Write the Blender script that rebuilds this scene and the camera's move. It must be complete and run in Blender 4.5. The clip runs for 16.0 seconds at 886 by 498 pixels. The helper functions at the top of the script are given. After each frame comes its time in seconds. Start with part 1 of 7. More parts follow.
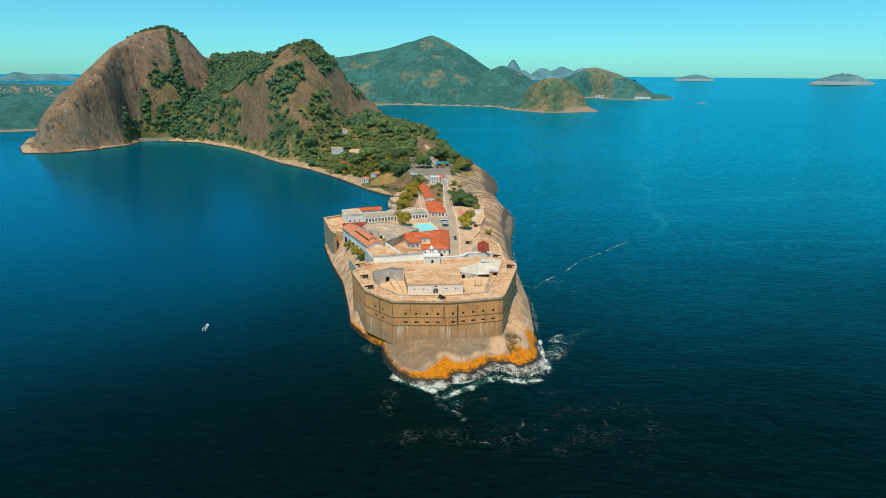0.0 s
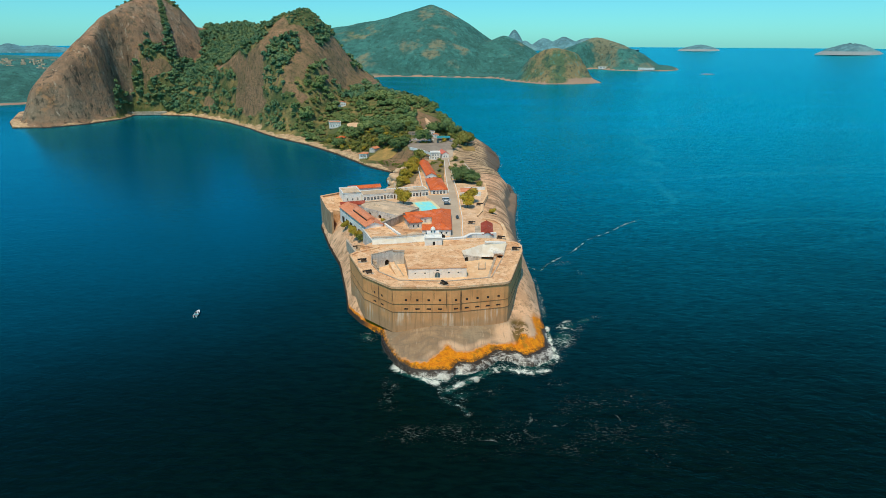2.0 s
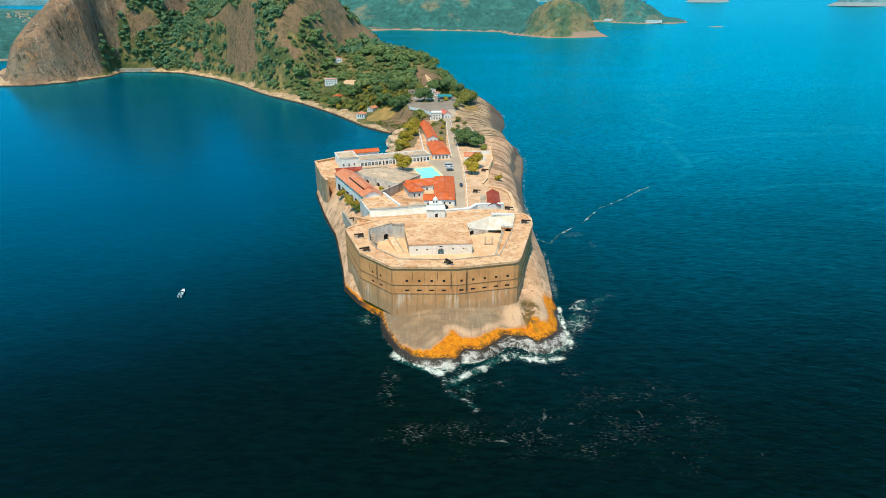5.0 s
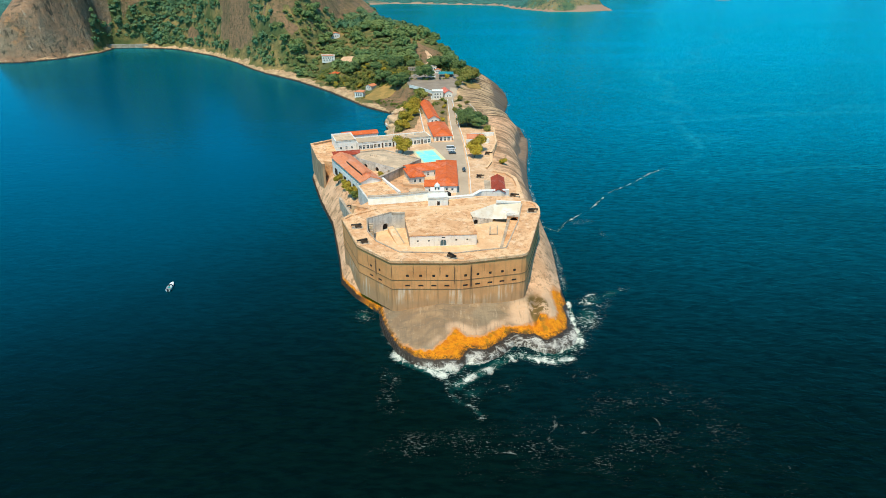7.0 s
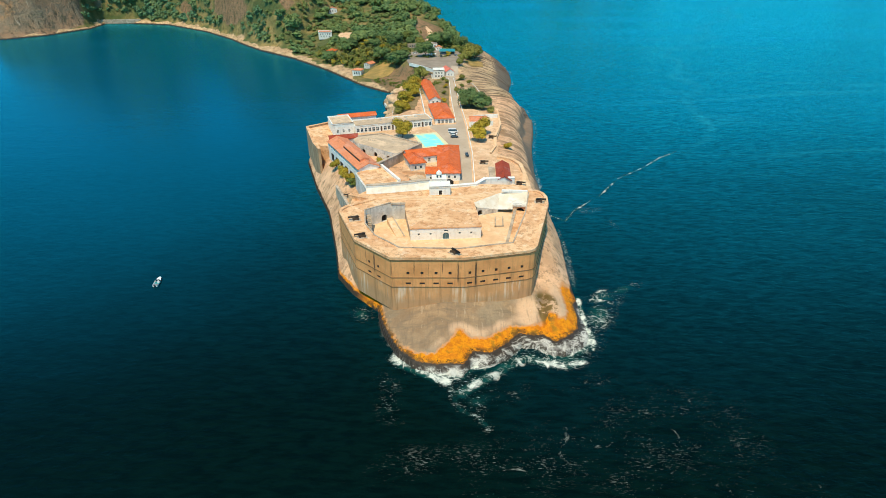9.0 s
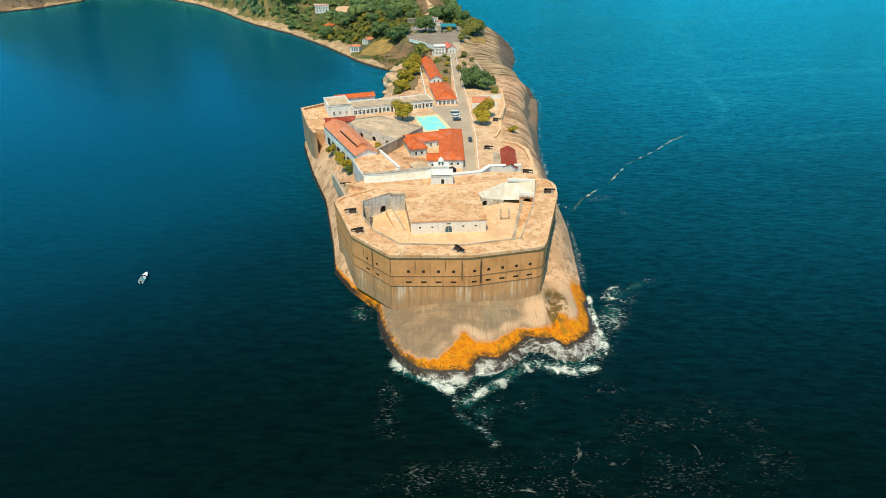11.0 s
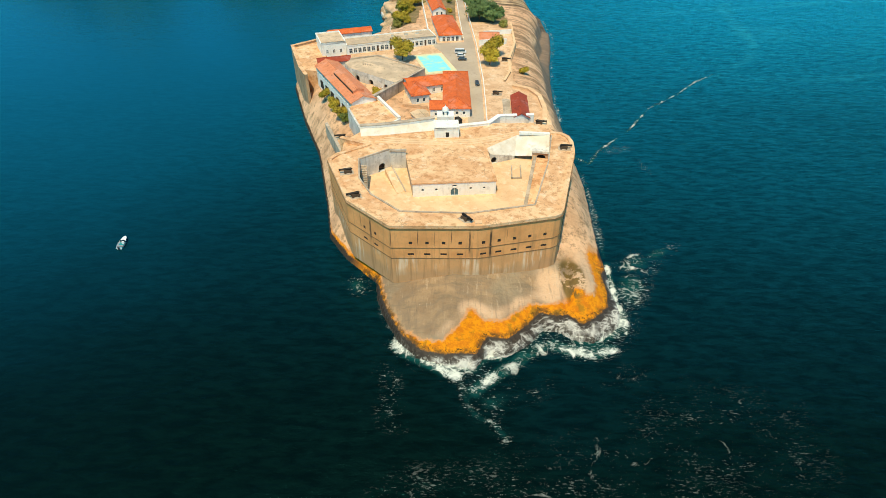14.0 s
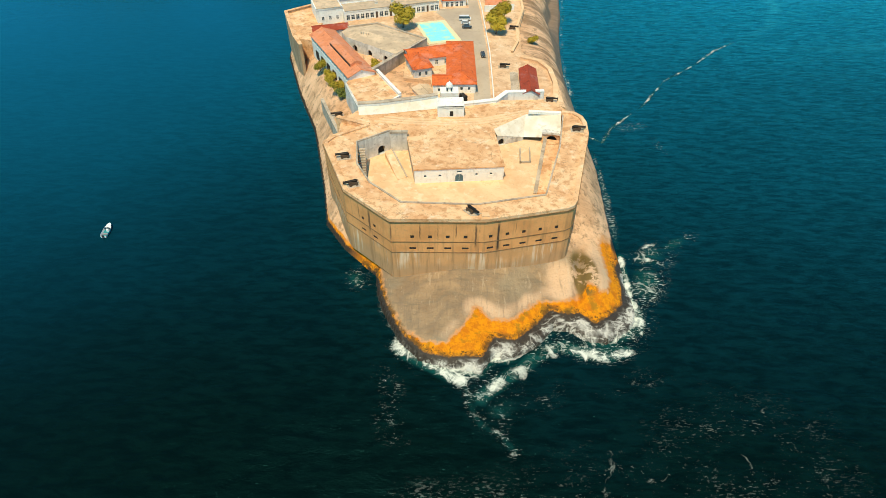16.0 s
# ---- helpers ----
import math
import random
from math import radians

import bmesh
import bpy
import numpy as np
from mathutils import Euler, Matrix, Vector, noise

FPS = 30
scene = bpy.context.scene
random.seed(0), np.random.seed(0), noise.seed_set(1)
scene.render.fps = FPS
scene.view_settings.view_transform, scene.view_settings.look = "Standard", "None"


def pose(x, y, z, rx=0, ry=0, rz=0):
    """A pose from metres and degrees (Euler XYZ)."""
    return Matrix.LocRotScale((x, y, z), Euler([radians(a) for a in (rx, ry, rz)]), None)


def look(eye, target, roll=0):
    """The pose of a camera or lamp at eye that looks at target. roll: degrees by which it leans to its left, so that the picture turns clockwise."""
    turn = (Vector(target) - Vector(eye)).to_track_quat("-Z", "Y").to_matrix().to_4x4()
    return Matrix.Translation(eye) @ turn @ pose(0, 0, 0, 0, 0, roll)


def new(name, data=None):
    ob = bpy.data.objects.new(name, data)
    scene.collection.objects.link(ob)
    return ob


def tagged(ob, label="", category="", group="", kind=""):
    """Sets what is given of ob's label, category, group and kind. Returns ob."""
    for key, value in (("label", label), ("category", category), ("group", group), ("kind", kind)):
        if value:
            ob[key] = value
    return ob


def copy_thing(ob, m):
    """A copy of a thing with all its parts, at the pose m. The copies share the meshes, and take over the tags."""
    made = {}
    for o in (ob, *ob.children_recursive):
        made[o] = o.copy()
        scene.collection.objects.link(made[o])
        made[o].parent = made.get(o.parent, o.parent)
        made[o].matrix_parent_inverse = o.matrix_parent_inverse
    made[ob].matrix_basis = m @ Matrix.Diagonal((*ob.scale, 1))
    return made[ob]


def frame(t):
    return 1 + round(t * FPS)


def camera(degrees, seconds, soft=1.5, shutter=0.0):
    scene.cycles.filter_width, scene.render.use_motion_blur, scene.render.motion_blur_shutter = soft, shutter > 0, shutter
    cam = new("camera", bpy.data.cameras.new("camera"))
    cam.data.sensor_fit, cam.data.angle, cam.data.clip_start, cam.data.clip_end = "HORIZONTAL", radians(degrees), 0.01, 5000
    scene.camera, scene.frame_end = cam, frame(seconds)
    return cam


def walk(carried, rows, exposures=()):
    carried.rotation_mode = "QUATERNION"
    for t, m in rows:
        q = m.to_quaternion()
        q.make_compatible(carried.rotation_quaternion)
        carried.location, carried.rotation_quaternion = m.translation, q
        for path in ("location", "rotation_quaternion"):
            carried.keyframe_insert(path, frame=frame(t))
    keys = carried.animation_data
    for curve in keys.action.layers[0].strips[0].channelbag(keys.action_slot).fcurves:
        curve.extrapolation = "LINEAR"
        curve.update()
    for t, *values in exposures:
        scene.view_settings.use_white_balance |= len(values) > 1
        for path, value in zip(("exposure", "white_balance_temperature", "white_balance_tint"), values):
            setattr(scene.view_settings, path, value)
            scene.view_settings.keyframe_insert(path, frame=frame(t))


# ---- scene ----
# ---- camera ----
cam = camera(75.75, 16.0, soft=0.8)
walk(cam, [
    (0, look((0.00, -0.17, 119.91), (-0.21, 95.29, 90.14), 0.32)),
    (0.5, look((-0.25, 3.54, 119.75), (-0.39, 98.76, 89.20), 0.29)),
    (1, look((-0.50, 7.24, 119.59), (-0.69, 102.15, 88.11), 0.25)),
    (1.5, look((-0.76, 10.93, 119.43), (-0.94, 105.43, 86.74), 0.23)),
    (2, look((-1.01, 14.61, 119.28), (-1.21, 108.60, 85.12), 0.20)),
    (2.5, look((-1.26, 18.29, 119.13), (-1.45, 111.74, 83.53), 0.17)),
    (3, look((-1.50, 21.96, 118.99), (-1.70, 114.76, 81.74), 0.15)),
    (3.5, look((-1.75, 25.62, 118.85), (-1.94, 117.83, 80.16), 0.13)),
    (4, look((-2.00, 29.27, 118.71), (-2.20, 121.12, 79.18), 0.11)),
    (6.5, look((-3.22, 47.40, 118.10), (-3.50, 137.44, 74.60), 0.02)),
    (7, look((-3.46, 51.00, 117.99), (-3.74, 140.53, 73.45), 0.01)),
    (7.5, look((-3.70, 54.59, 117.88), (-3.99, 143.61, 72.33), 0.00)),
    (8, look((-3.94, 58.18, 117.78), (-4.22, 146.73, 71.33), -0.01)),
    (8.5, look((-4.17, 61.75, 117.68), (-4.45, 149.91, 70.49), -0.01)),
    (9, look((-4.41, 65.32, 117.59), (-4.71, 153.03, 69.55), -0.02)),
    (11.5, look((-5.58, 83.04, 117.18), (-5.91, 167.96, 64.38), -0.03)),
    (12, look((-5.81, 86.55, 117.11), (-6.19, 170.60, 62.93), -0.02)),
    (12.5, look((-6.03, 90.07, 117.05), (-6.45, 172.84, 60.94), -0.02)),
    (13, look((-6.26, 93.57, 116.99), (-6.67, 174.96, 58.89), -0.01)),
    (13.5, look((-6.49, 97.06, 116.93), (-6.91, 177.10, 56.99), -0.00)),
    (14, look((-6.72, 100.55, 116.88), (-7.18, 179.35, 55.32), 0.01)),
    (14.5, look((-6.94, 104.02, 116.83), (-7.40, 181.53, 53.64), 0.02)),
    (15, look((-7.16, 107.49, 116.79), (-7.67, 183.86, 52.23), 0.03)),
    (15.5, look((-7.39, 110.95, 116.75), (-7.93, 186.34, 51.05), 0.05)),
    (16, look((-7.61, 114.41, 116.71), (-8.23, 188.97, 50.08), 0.06)),], exposures=[(0, -0.20, 6300, 10), (2, -0.25, 6250, 10), (4, 0.10, 6150, 9), (6.5, 0.10, 6200, 8), (9, 0.10, 6450, 8), (11.5, 0.05, 6750, 7), (14, 0.13, 6850, 6), (16, 0.14, 6950, 6)])

# ---- world, sun ----
SUN = Vector((-0.12, -0.41, 0.90)).normalized()
world = bpy.data.worlds.new("sky")
scene.world = world
world.use_nodes = True
wn = world.node_tree.nodes
wl = world.node_tree.links
wn.clear()
sky = wn.new("ShaderNodeTexSky")
sky.sky_type = "NISHITA"
sky.sun_disc = False
sky.sun_elevation = math.asin(SUN.z)
sky.sun_rotation = math.atan2(SUN.x, SUN.y)
sky.altitude = 100
sky.air_density, sky.dust_density, sky.ozone_density = 1.0, 0.3, 4.0
tintn = wn.new("ShaderNodeMix")
tintn.data_type, tintn.blend_type = "RGBA", "MULTIPLY"
tintn.inputs["Factor"].default_value = 1.0
tintn.inputs["B"].default_value = (0.37, 1.02, 1.12, 1)
bgn = wn.new("ShaderNodeBackground")
bgn.inputs["Strength"].default_value = 0.135
wout = wn.new("ShaderNodeOutputWorld")
wl.new(sky.outputs["Color"], tintn.inputs["A"])
wl.new(tintn.outputs["Result"], bgn.inputs["Color"])
wl.new(bgn.outputs["Background"], wout.inputs["Surface"])
sun = new("sun", bpy.data.lights.new("sun", "SUN"))
sun.data.energy, sun.data.angle, sun.data.color = 4.0, radians(0.5), (1.0, 0.845, 0.58)
sun.matrix_world = look(SUN * 900, (0, 0, 0))


# ---- mesh helpers ----
class Build:
    """Collects points and faces of one mesh."""

    def __init__(self):
        self.v, self.f = [], []

    def face(self, *pts):
        n = len(self.v)
        self.v += [tuple(q) for q in pts]
        self.f.append(tuple(range(n, n + len(pts))))
        return self

    def prism(self, plan, z0, z1, bottom=False, taper=None):
        """A plan (anticlockwise) raised from z0 to z1; taper gives another plan for the top."""
        top = taper or plan
        k = len(plan)
        z1s = z1 if isinstance(z1, (list, tuple)) else [z1] * k
        n = len(self.v)
        self.v += [(x, y, z0) for x, y in plan] + [(x, y, z) for (x, y), z in zip(top, z1s)]
        for i in range(k):
            j = (i + 1) % k
            self.f.append((n + i, n + j, n + k + j, n + k + i))
        self.f.append(tuple(n + k + i for i in range(k)))
        if bottom:
            self.f.append(tuple(n + k - 1 - i for i in range(k)))
        return self

    def box(self, cx, cy, z0, z1, w, l, turn=0.0):
        c, s = math.cos(radians(turn)), math.sin(radians(turn))
        plan = [(cx + c * a - s * b, cy + s * a + c * b) for a, b in ((-w / 2, -l / 2), (w / 2, -l / 2), (w / 2, l / 2), (-w / 2, l / 2))]
        return self.prism(plan, z0, z1, True)

    def tube(self, a, b, ra, rb, n=8, caps=True):
        a, b = Vector(a), Vector(b)
        q = (b - a).to_track_quat("Z", "Y")
        k = len(self.v)
        for p, r in ((a, ra), (b, rb)):
            for i in range(n):
                t = 2 * math.pi * i / n
                self.v.append(tuple(p + q @ Vector((r * math.cos(t), r * math.sin(t), 0))))
        for i in range(n):
            j = (i + 1) % n
            self.f.append((k + i, k + j, k + n + j, k + n + i))
        if caps:
            self.f.append(tuple(k + n + i for i in range(n)))
            self.f.append(tuple(k + n - 1 - i for i in range(n)))
        return self

    def wall(self, p0, p1, z0, z1, holes=(), depth=0.4):
        """A wall face from p0 to p1, its outside to the right; holes (s0, s1, za, zb) go in by depth."""
        p0, p1 = Vector((*p0, 0)), Vector((*p1, 0))
        run = (p1 - p0).length
        u = (p1 - p0) / run
        inward = Vector((-u.y, u.x, 0)) * depth
        S = sorted({0, run, *[h[0] for h in holes], *[h[1] for h in holes]})
        Z = sorted({z0, z1, *[h[2] for h in holes], *[h[3] for h in holes]})

        def at(s, z, off=Vector((0, 0, 0))):
            q = p0 + u * s + off
            return (q.x, q.y, z)

        for a, b in zip(S, S[1:]):
            for c, d in zip(Z, Z[1:]):
                if not any(h[0] - 1e-4 <= a and b <= h[1] + 1e-4 and h[2] - 1e-4 <= c and d <= h[3] + 1e-4 for h in holes):
                    self.face(at(a, c), at(b, c), at(b, d), at(a, d))
        for a, b, c, d in holes:
            for (s, z), (t, w) in (((a, c), (b, c)), ((b, c), (b, d)), ((b, d), (a, d)), ((a, d), (a, c))):
                self.face(at(s, z), at(t, w), at(t, w, inward), at(s, z, inward))
        return self

    def pane(self, p0, p1, hole, depth):
        """A slab that closes a hole of wall(), set back by depth."""
        p0, p1 = Vector((*p0, 0)), Vector((*p1, 0))
        u = (p1 - p0).normalized()
        inn = Vector((-u.y, u.x, 0))
        a, b, c, d = hole
        q = [p0 + u * a + inn * depth, p0 + u * b + inn * depth, p0 + u * b + inn * (depth + 0.06), p0 + u * a + inn * (depth + 0.06)]
        return self.prism([(w.x, w.y) for w in q], c, d, True)

    def strip(self, path, z0, z1, out, inn=0.0):
        """A band of that height along a path: outside to the right of its run."""
        A, B = offset(path, -inn), offset(path, out)
        for i in range(len(path) - 1):
            a, b, c, d = A[i], A[i + 1], B[i + 1], B[i]
            self.face((*d, z0), (*c, z0), (*c, z1), (*d, z1))
            self.face((*d, z1), (*c, z1), (*b, z1), (*a, z1))
            self.face((*a, z0), (*b, z0), (*c, z0), (*d, z0))
            self.face((*b, z0), (*a, z0), (*a, z1), (*b, z1))
        for k in (0, -1):
            self.face((*A[k], z0), (*B[k], z0), (*B[k], z1), (*A[k], z1))
        return self


def offset(path, d):
    """The open path moved by d to the right of its run, with mitred corners."""
    P = [Vector(p) for p in path]
    out = []
    for i, p in enumerate(P):
        a = (p - P[i - 1]).normalized() if i else (P[1] - p).normalized()
        b = (P[i + 1] - p).normalized() if i < len(P) - 1 else a
        na, nb = Vector((a.y, -a.x)), Vector((b.y, -b.x))
        m = (na + nb).normalized()
        out.append(tuple(p + m * (d / max(0.4, m.dot(na)))))
    return out


def part(name, b, material, parent=None, label="", smooth=False):
    """Links what was collected as one mesh object, under a thing if one is given."""
    me = bpy.data.meshes.new(name)
    base = Vector((0, 0, 0))
    up = parent
    while up is not None:
        base += up.location
        up = up.parent
    if parent is None:
        me.from_pydata(b.v, [], b.f)
    else:
        me.from_pydata([(x - base.x, y - base.y, z - base.z) for x, y, z in b.v], [], b.f)
    me.materials.append(material)
    bm = bmesh.new()
    bm.from_mesh(me)
    bmesh.ops.remove_doubles(bm, verts=bm.verts, dist=0.0005)
    bmesh.ops.recalc_face_normals(bm, faces=bm.faces)
    bm.to_mesh(me)
    bm.free()
    if smooth:
        me.polygons.foreach_set("use_smooth", [True] * len(me.polygons))
    ob = new(name, me)
    if parent is not None:
        ob.parent = parent
    if label:
        tagged(ob, label)
    return ob


def thing(name, x, y, z, label, category, group="", kind=""):
    ob = new(name)
    ob.location = (x, y, z)
    ob.empty_display_size = 0.5
    return tagged(ob, label, category, group, kind)


def quick_mesh(name, V, F, material, smooth=False, attrs=None):
    """A large mesh from arrays: points (n, 3) and quads (m, 4)."""
    me = bpy.data.meshes.new(name)
    F = np.asarray(F, dtype=np.int32)
    me.vertices.add(len(V))
    me.vertices.foreach_set("co", np.asarray(V, dtype=np.float32).ravel())
    me.loops.add(F.size)
    me.loops.foreach_set("vertex_index", F.ravel())
    me.polygons.add(len(F))
    me.polygons.foreach_set("loop_start", np.arange(0, F.size, F.shape[1], dtype=np.int32))
    if smooth:
        me.polygons.foreach_set("use_smooth", np.ones(len(F), dtype=bool))
    me.update(calc_edges=True)
    me.validate()
    for key, val in (attrs or {}).items():
        me.attributes.new(key, "FLOAT", "POINT").data.foreach_set("value", np.asarray(val, dtype=np.float32))
    me.materials.append(material)
    return new(name, me)


# ---- materials ----
class Nodes:
    """Short hand for a node material."""

    def __init__(self, name):
        self.m = bpy.data.materials.new(name)
        self.m.use_nodes = True
        self.t = self.m.node_tree
        self.t.nodes.clear()
        self.out = self.t.nodes.new("ShaderNodeOutputMaterial")
        self.b = self.t.nodes.new("ShaderNodeBsdfPrincipled")
        self.t.links.new(self.b.outputs["BSDF"], self.out.inputs["Surface"])
        self.geo = self.t.nodes.new("ShaderNodeNewGeometry")
        self.pos = self.geo.outputs["Position"]

    def put(self, sock, value):
        if isinstance(value, bpy.types.NodeSocket):
            self.t.links.new(value, sock)
        elif isinstance(value, tuple) and len(value) == 3 and sock.type == "RGBA":
            sock.default_value = (*value, 1)
        else:
            sock.default_value = value

    def stretch(self, sx, sy, sz, turn=0.0):
        n = self.t.nodes.new("ShaderNodeMapping")
        n.inputs["Scale"].default_value = (sx, sy, sz)
        n.inputs["Rotation"].default_value = (0, 0, radians(turn))
        self.t.links.new(self.pos, n.inputs["Vector"])
        return n.outputs["Vector"]

    def noise(self, scale, detail=4, rough=0.55, vec=None, distort=0.0):
        n = self.t.nodes.new("ShaderNodeTexNoise")
        n.inputs["Scale"].default_value, n.inputs["Detail"].default_value = scale, detail
        n.inputs["Roughness"].default_value, n.inputs["Distortion"].default_value = rough, distort
        self.t.links.new(vec or self.pos, n.inputs["Vector"])
        return n.outputs["Fac"]

    def ramp(self, fac, lo, hi, a=0.0, b=1.0):
        n = self.t.nodes.new("ShaderNodeMapRange")
        n.interpolation_type = "SMOOTHSTEP"
        self.put(n.inputs["Value"], fac)
        for k, v in (("From Min", lo), ("From Max", hi), ("To Min", a), ("To Max", b)):
            n.inputs[k].default_value = v
        return n.outputs["Result"]

    def math(self, op, a, b=0.0):
        n = self.t.nodes.new("ShaderNodeMath")
        n.operation = op
        self.put(n.inputs[0], a)
        self.put(n.inputs[1], b)
        return n.outputs["Value"]

    def mix(self, fac, a, b, blend="MIX"):
        n = self.t.nodes.new("ShaderNodeMix")
        n.data_type, n.blend_type = "RGBA", blend
        self.put(n.inputs["Factor"], fac)
        self.put(n.inputs["A"], a)
        self.put(n.inputs["B"], b)
        return n.outputs["Result"]

    def split(self, axis):
        n = self.t.nodes.new("ShaderNodeSeparateXYZ")
        self.t.links.new(self.pos, n.inputs["Vector"])
        return n.outputs[axis]

    def attr(self, name):
        n = self.t.nodes.new("ShaderNodeAttribute")
        n.attribute_name = name
        return n.outputs["Fac"]

    def random(self):
        n = self.t.nodes.new("ShaderNodeObjectInfo")
        return n.outputs["Random"]

    def island(self):
        return self.geo.outputs["Random Per Island"]

    def bump(self, height, strength=0.5, distance=0.1, base=None):
        n = self.t.nodes.new("ShaderNodeBump")
        n.inputs["Strength"].default_value, n.inputs["Distance"].default_value = strength, distance
        self.t.links.new(height, n.inputs["Height"])
        if base is not None:
            self.t.links.new(base, n.inputs["Normal"])
        self.t.links.new(n.outputs["Normal"], self.b.inputs["Normal"])
        return n.outputs["Normal"]

    def done(self, color, rough=0.8, metal=0.0, spec=0.3):
        self.put(self.b.inputs["Base Color"], color)
        self.put(self.b.inputs["Roughness"], rough)
        self.put(self.b.inputs["Metallic"], metal)
        self.put(self.b.inputs["Specular IOR Level"], spec)
        return self.m


def worn(name, a, b, dirt, big=0.12, small=1.6, rough=0.85, bump=0.06, streak=0.0):
    """A mineral surface: two tones in large patches, fine grain, stains and, on walls, streaks that run down."""
    n = Nodes(name)
    base = n.mix(n.ramp(n.noise(big, 5), 0.38, 0.62), a, b)
    base = n.mix(n.ramp(n.noise(small, 6, 0.7), 0.52, 0.78, 0, 0.75), base, dirt)
    base = n.mix(n.ramp(n.noise(big * 3.1, 7, 0.72), 0.55, 0.64, 0, 0.55), base, tuple(0.5 * (q + w) for q, w in zip(b, dirt)))
    base = n.mix(n.ramp(n.noise(small * 0.55, 6, 0.75), 0.62, 0.68, 0, 0.7), base, dirt)
    if streak:
        down = n.noise(1.0, 5, 0.6, n.stretch(0.9, 0.9, 0.06))
        base = n.mix(n.ramp(down, 0.52, 0.74, 0, streak), base, dirt)
    n.bump(n.noise(small * 2.2, 6, 0.65), 0.6, bump)
    return n.done(base, rough)


def plain(name, color, rough=0.5, metal=0.0, vary=0.25, spec=0.4):
    n = Nodes(name)
    dark = tuple(c * (1 - vary) for c in color)
    return n.done(n.mix(n.noise(1.7, 5, 0.65), dark, color), rough, metal, spec)


def fort_wall_material():
    n = Nodes("fort_wall_plaster")
    base = n.mix(n.ramp(n.noise(0.16, 5), 0.35, 0.65), (0.83, 0.385, 0.145), (0.69, 0.305, 0.108))
    base = n.mix(n.ramp(n.noise(1.3, 6, 0.7), 0.5, 0.8, 0, 0.6), base, (0.42, 0.25, 0.13))
    z = n.split("Z")
    # pale lime runs below the lower string course, damp foot below them
    low = n.ramp(z, 14.2, 12.6)
    runs = n.ramp(n.noise(1.0, 4, 0.6, n.stretch(1.15, 1.15, 0.05)), 0.50, 0.60)
    patch = n.ramp(n.noise(0.07, 3), 0.44, 0.58)
    runs = n.math("MULTIPLY", n.math("MULTIPLY", runs, low), patch)
    base = n.mix(n.math("MULTIPLY", low, 0.40), base, (0.54, 0.34, 0.175))
    base = n.mix(n.math("MULTIPLY", runs, 0.6), base, (0.84, 0.70, 0.53))
    foot = n.ramp(n.math("ADD", z, n.math("MULTIPLY", n.noise(0.25, 4), 4.0)), 12.5, 9.5)
    base = n.mix(n.math("MULTIPLY", foot, 0.45), base, (0.36, 0.25, 0.15))
    # rusty weathering that runs down the whole face, heavier towards the foot
    rust = n.ramp(n.noise(1.0, 6, 0.7, n.stretch(0.8, 0.8, 0.045)), 0.48, 0.66)
    base = n.mix(n.math("MULTIPLY", rust, n.ramp(z, 22, 11, 0.25, 0.65)), base, (0.34, 0.185, 0.085))
    # dark run-off streaks from the parapet
    dark = n.ramp(n.noise(1.0, 4, 0.55, n.stretch(0.42, 0.42, 0.010)), 0.60, 0.66)
    broke = n.ramp(n.noise(0.22, 3), 0.40, 0.52)
    base = n.mix(n.math("MULTIPLY", n.math("MULTIPLY", dark, broke), 0.30), base, (0.12, 0.08, 0.05))
    # single long stains below the parapet's drains: (place along the wall, half width, foot, strength)
    x = n.math("ADD", n.split("X"), n.math("MULTIPLY", n.math("SUBTRACT", n.noise(0.6, 4), 0.5), 0.5))
    for at, half, foot_z, much in ((-22.3, 0.25, 17, 0.7), (-28.6, 0.40, 15, 0.8), (-14.6, 0.22, 17.5, 0.8), (-9.9, 0.14, 17, 0.5), (-5.1, 0.24, 18, 0.75), (0.1, 0.36, 14.5, 0.8), (6.1, 0.42, 12.5, 0.95), (10.8, 0.14, 18, 0.4), (-31.8, 0.2, 17, 0.5)):
        near = n.ramp(n.math("ABSOLUTE", n.math("SUBTRACT", x, at)), half, half * 0.35)
        tall = n.ramp(z, foot_z, foot_z + 2.5)
        base = n.mix(n.math("MULTIPLY", n.math("MULTIPLY", near, tall), n.math("MULTIPLY", n.ramp(z, 23.6, 21.5, 0.25, 1.0), much)), base, (0.06, 0.042, 0.03))
    n.bump(n.noise(2.6, 6, 0.65), 0.6, 0.08)
    return n.done(base, 0.9)


def lace_of(n):
    """Foam threads: thin curling filaments at two sizes, broken up by noise."""
    a = n.ramp(n.math("ABSOLUTE", n.math("SUBTRACT", n.noise(0.10, 4, 0.5, distort=1.0), 0.5)), 0.05, 0.0)
    b = n.ramp(n.math("ABSOLUTE", n.math("SUBTRACT", n.noise(0.30, 4, 0.55, distort=0.8), 0.5)), 0.05, 0.0)
    thread = n.math("MAXIMUM", a, n.math("MULTIPLY", b, 0.8))
    return n.math("ADD", n.math("MULTIPLY", thread, 0.30), n.math("MULTIPLY", n.math("SUBTRACT", n.noise(0.16, 6, 0.62, distort=0.3), 0.5), 1.9))


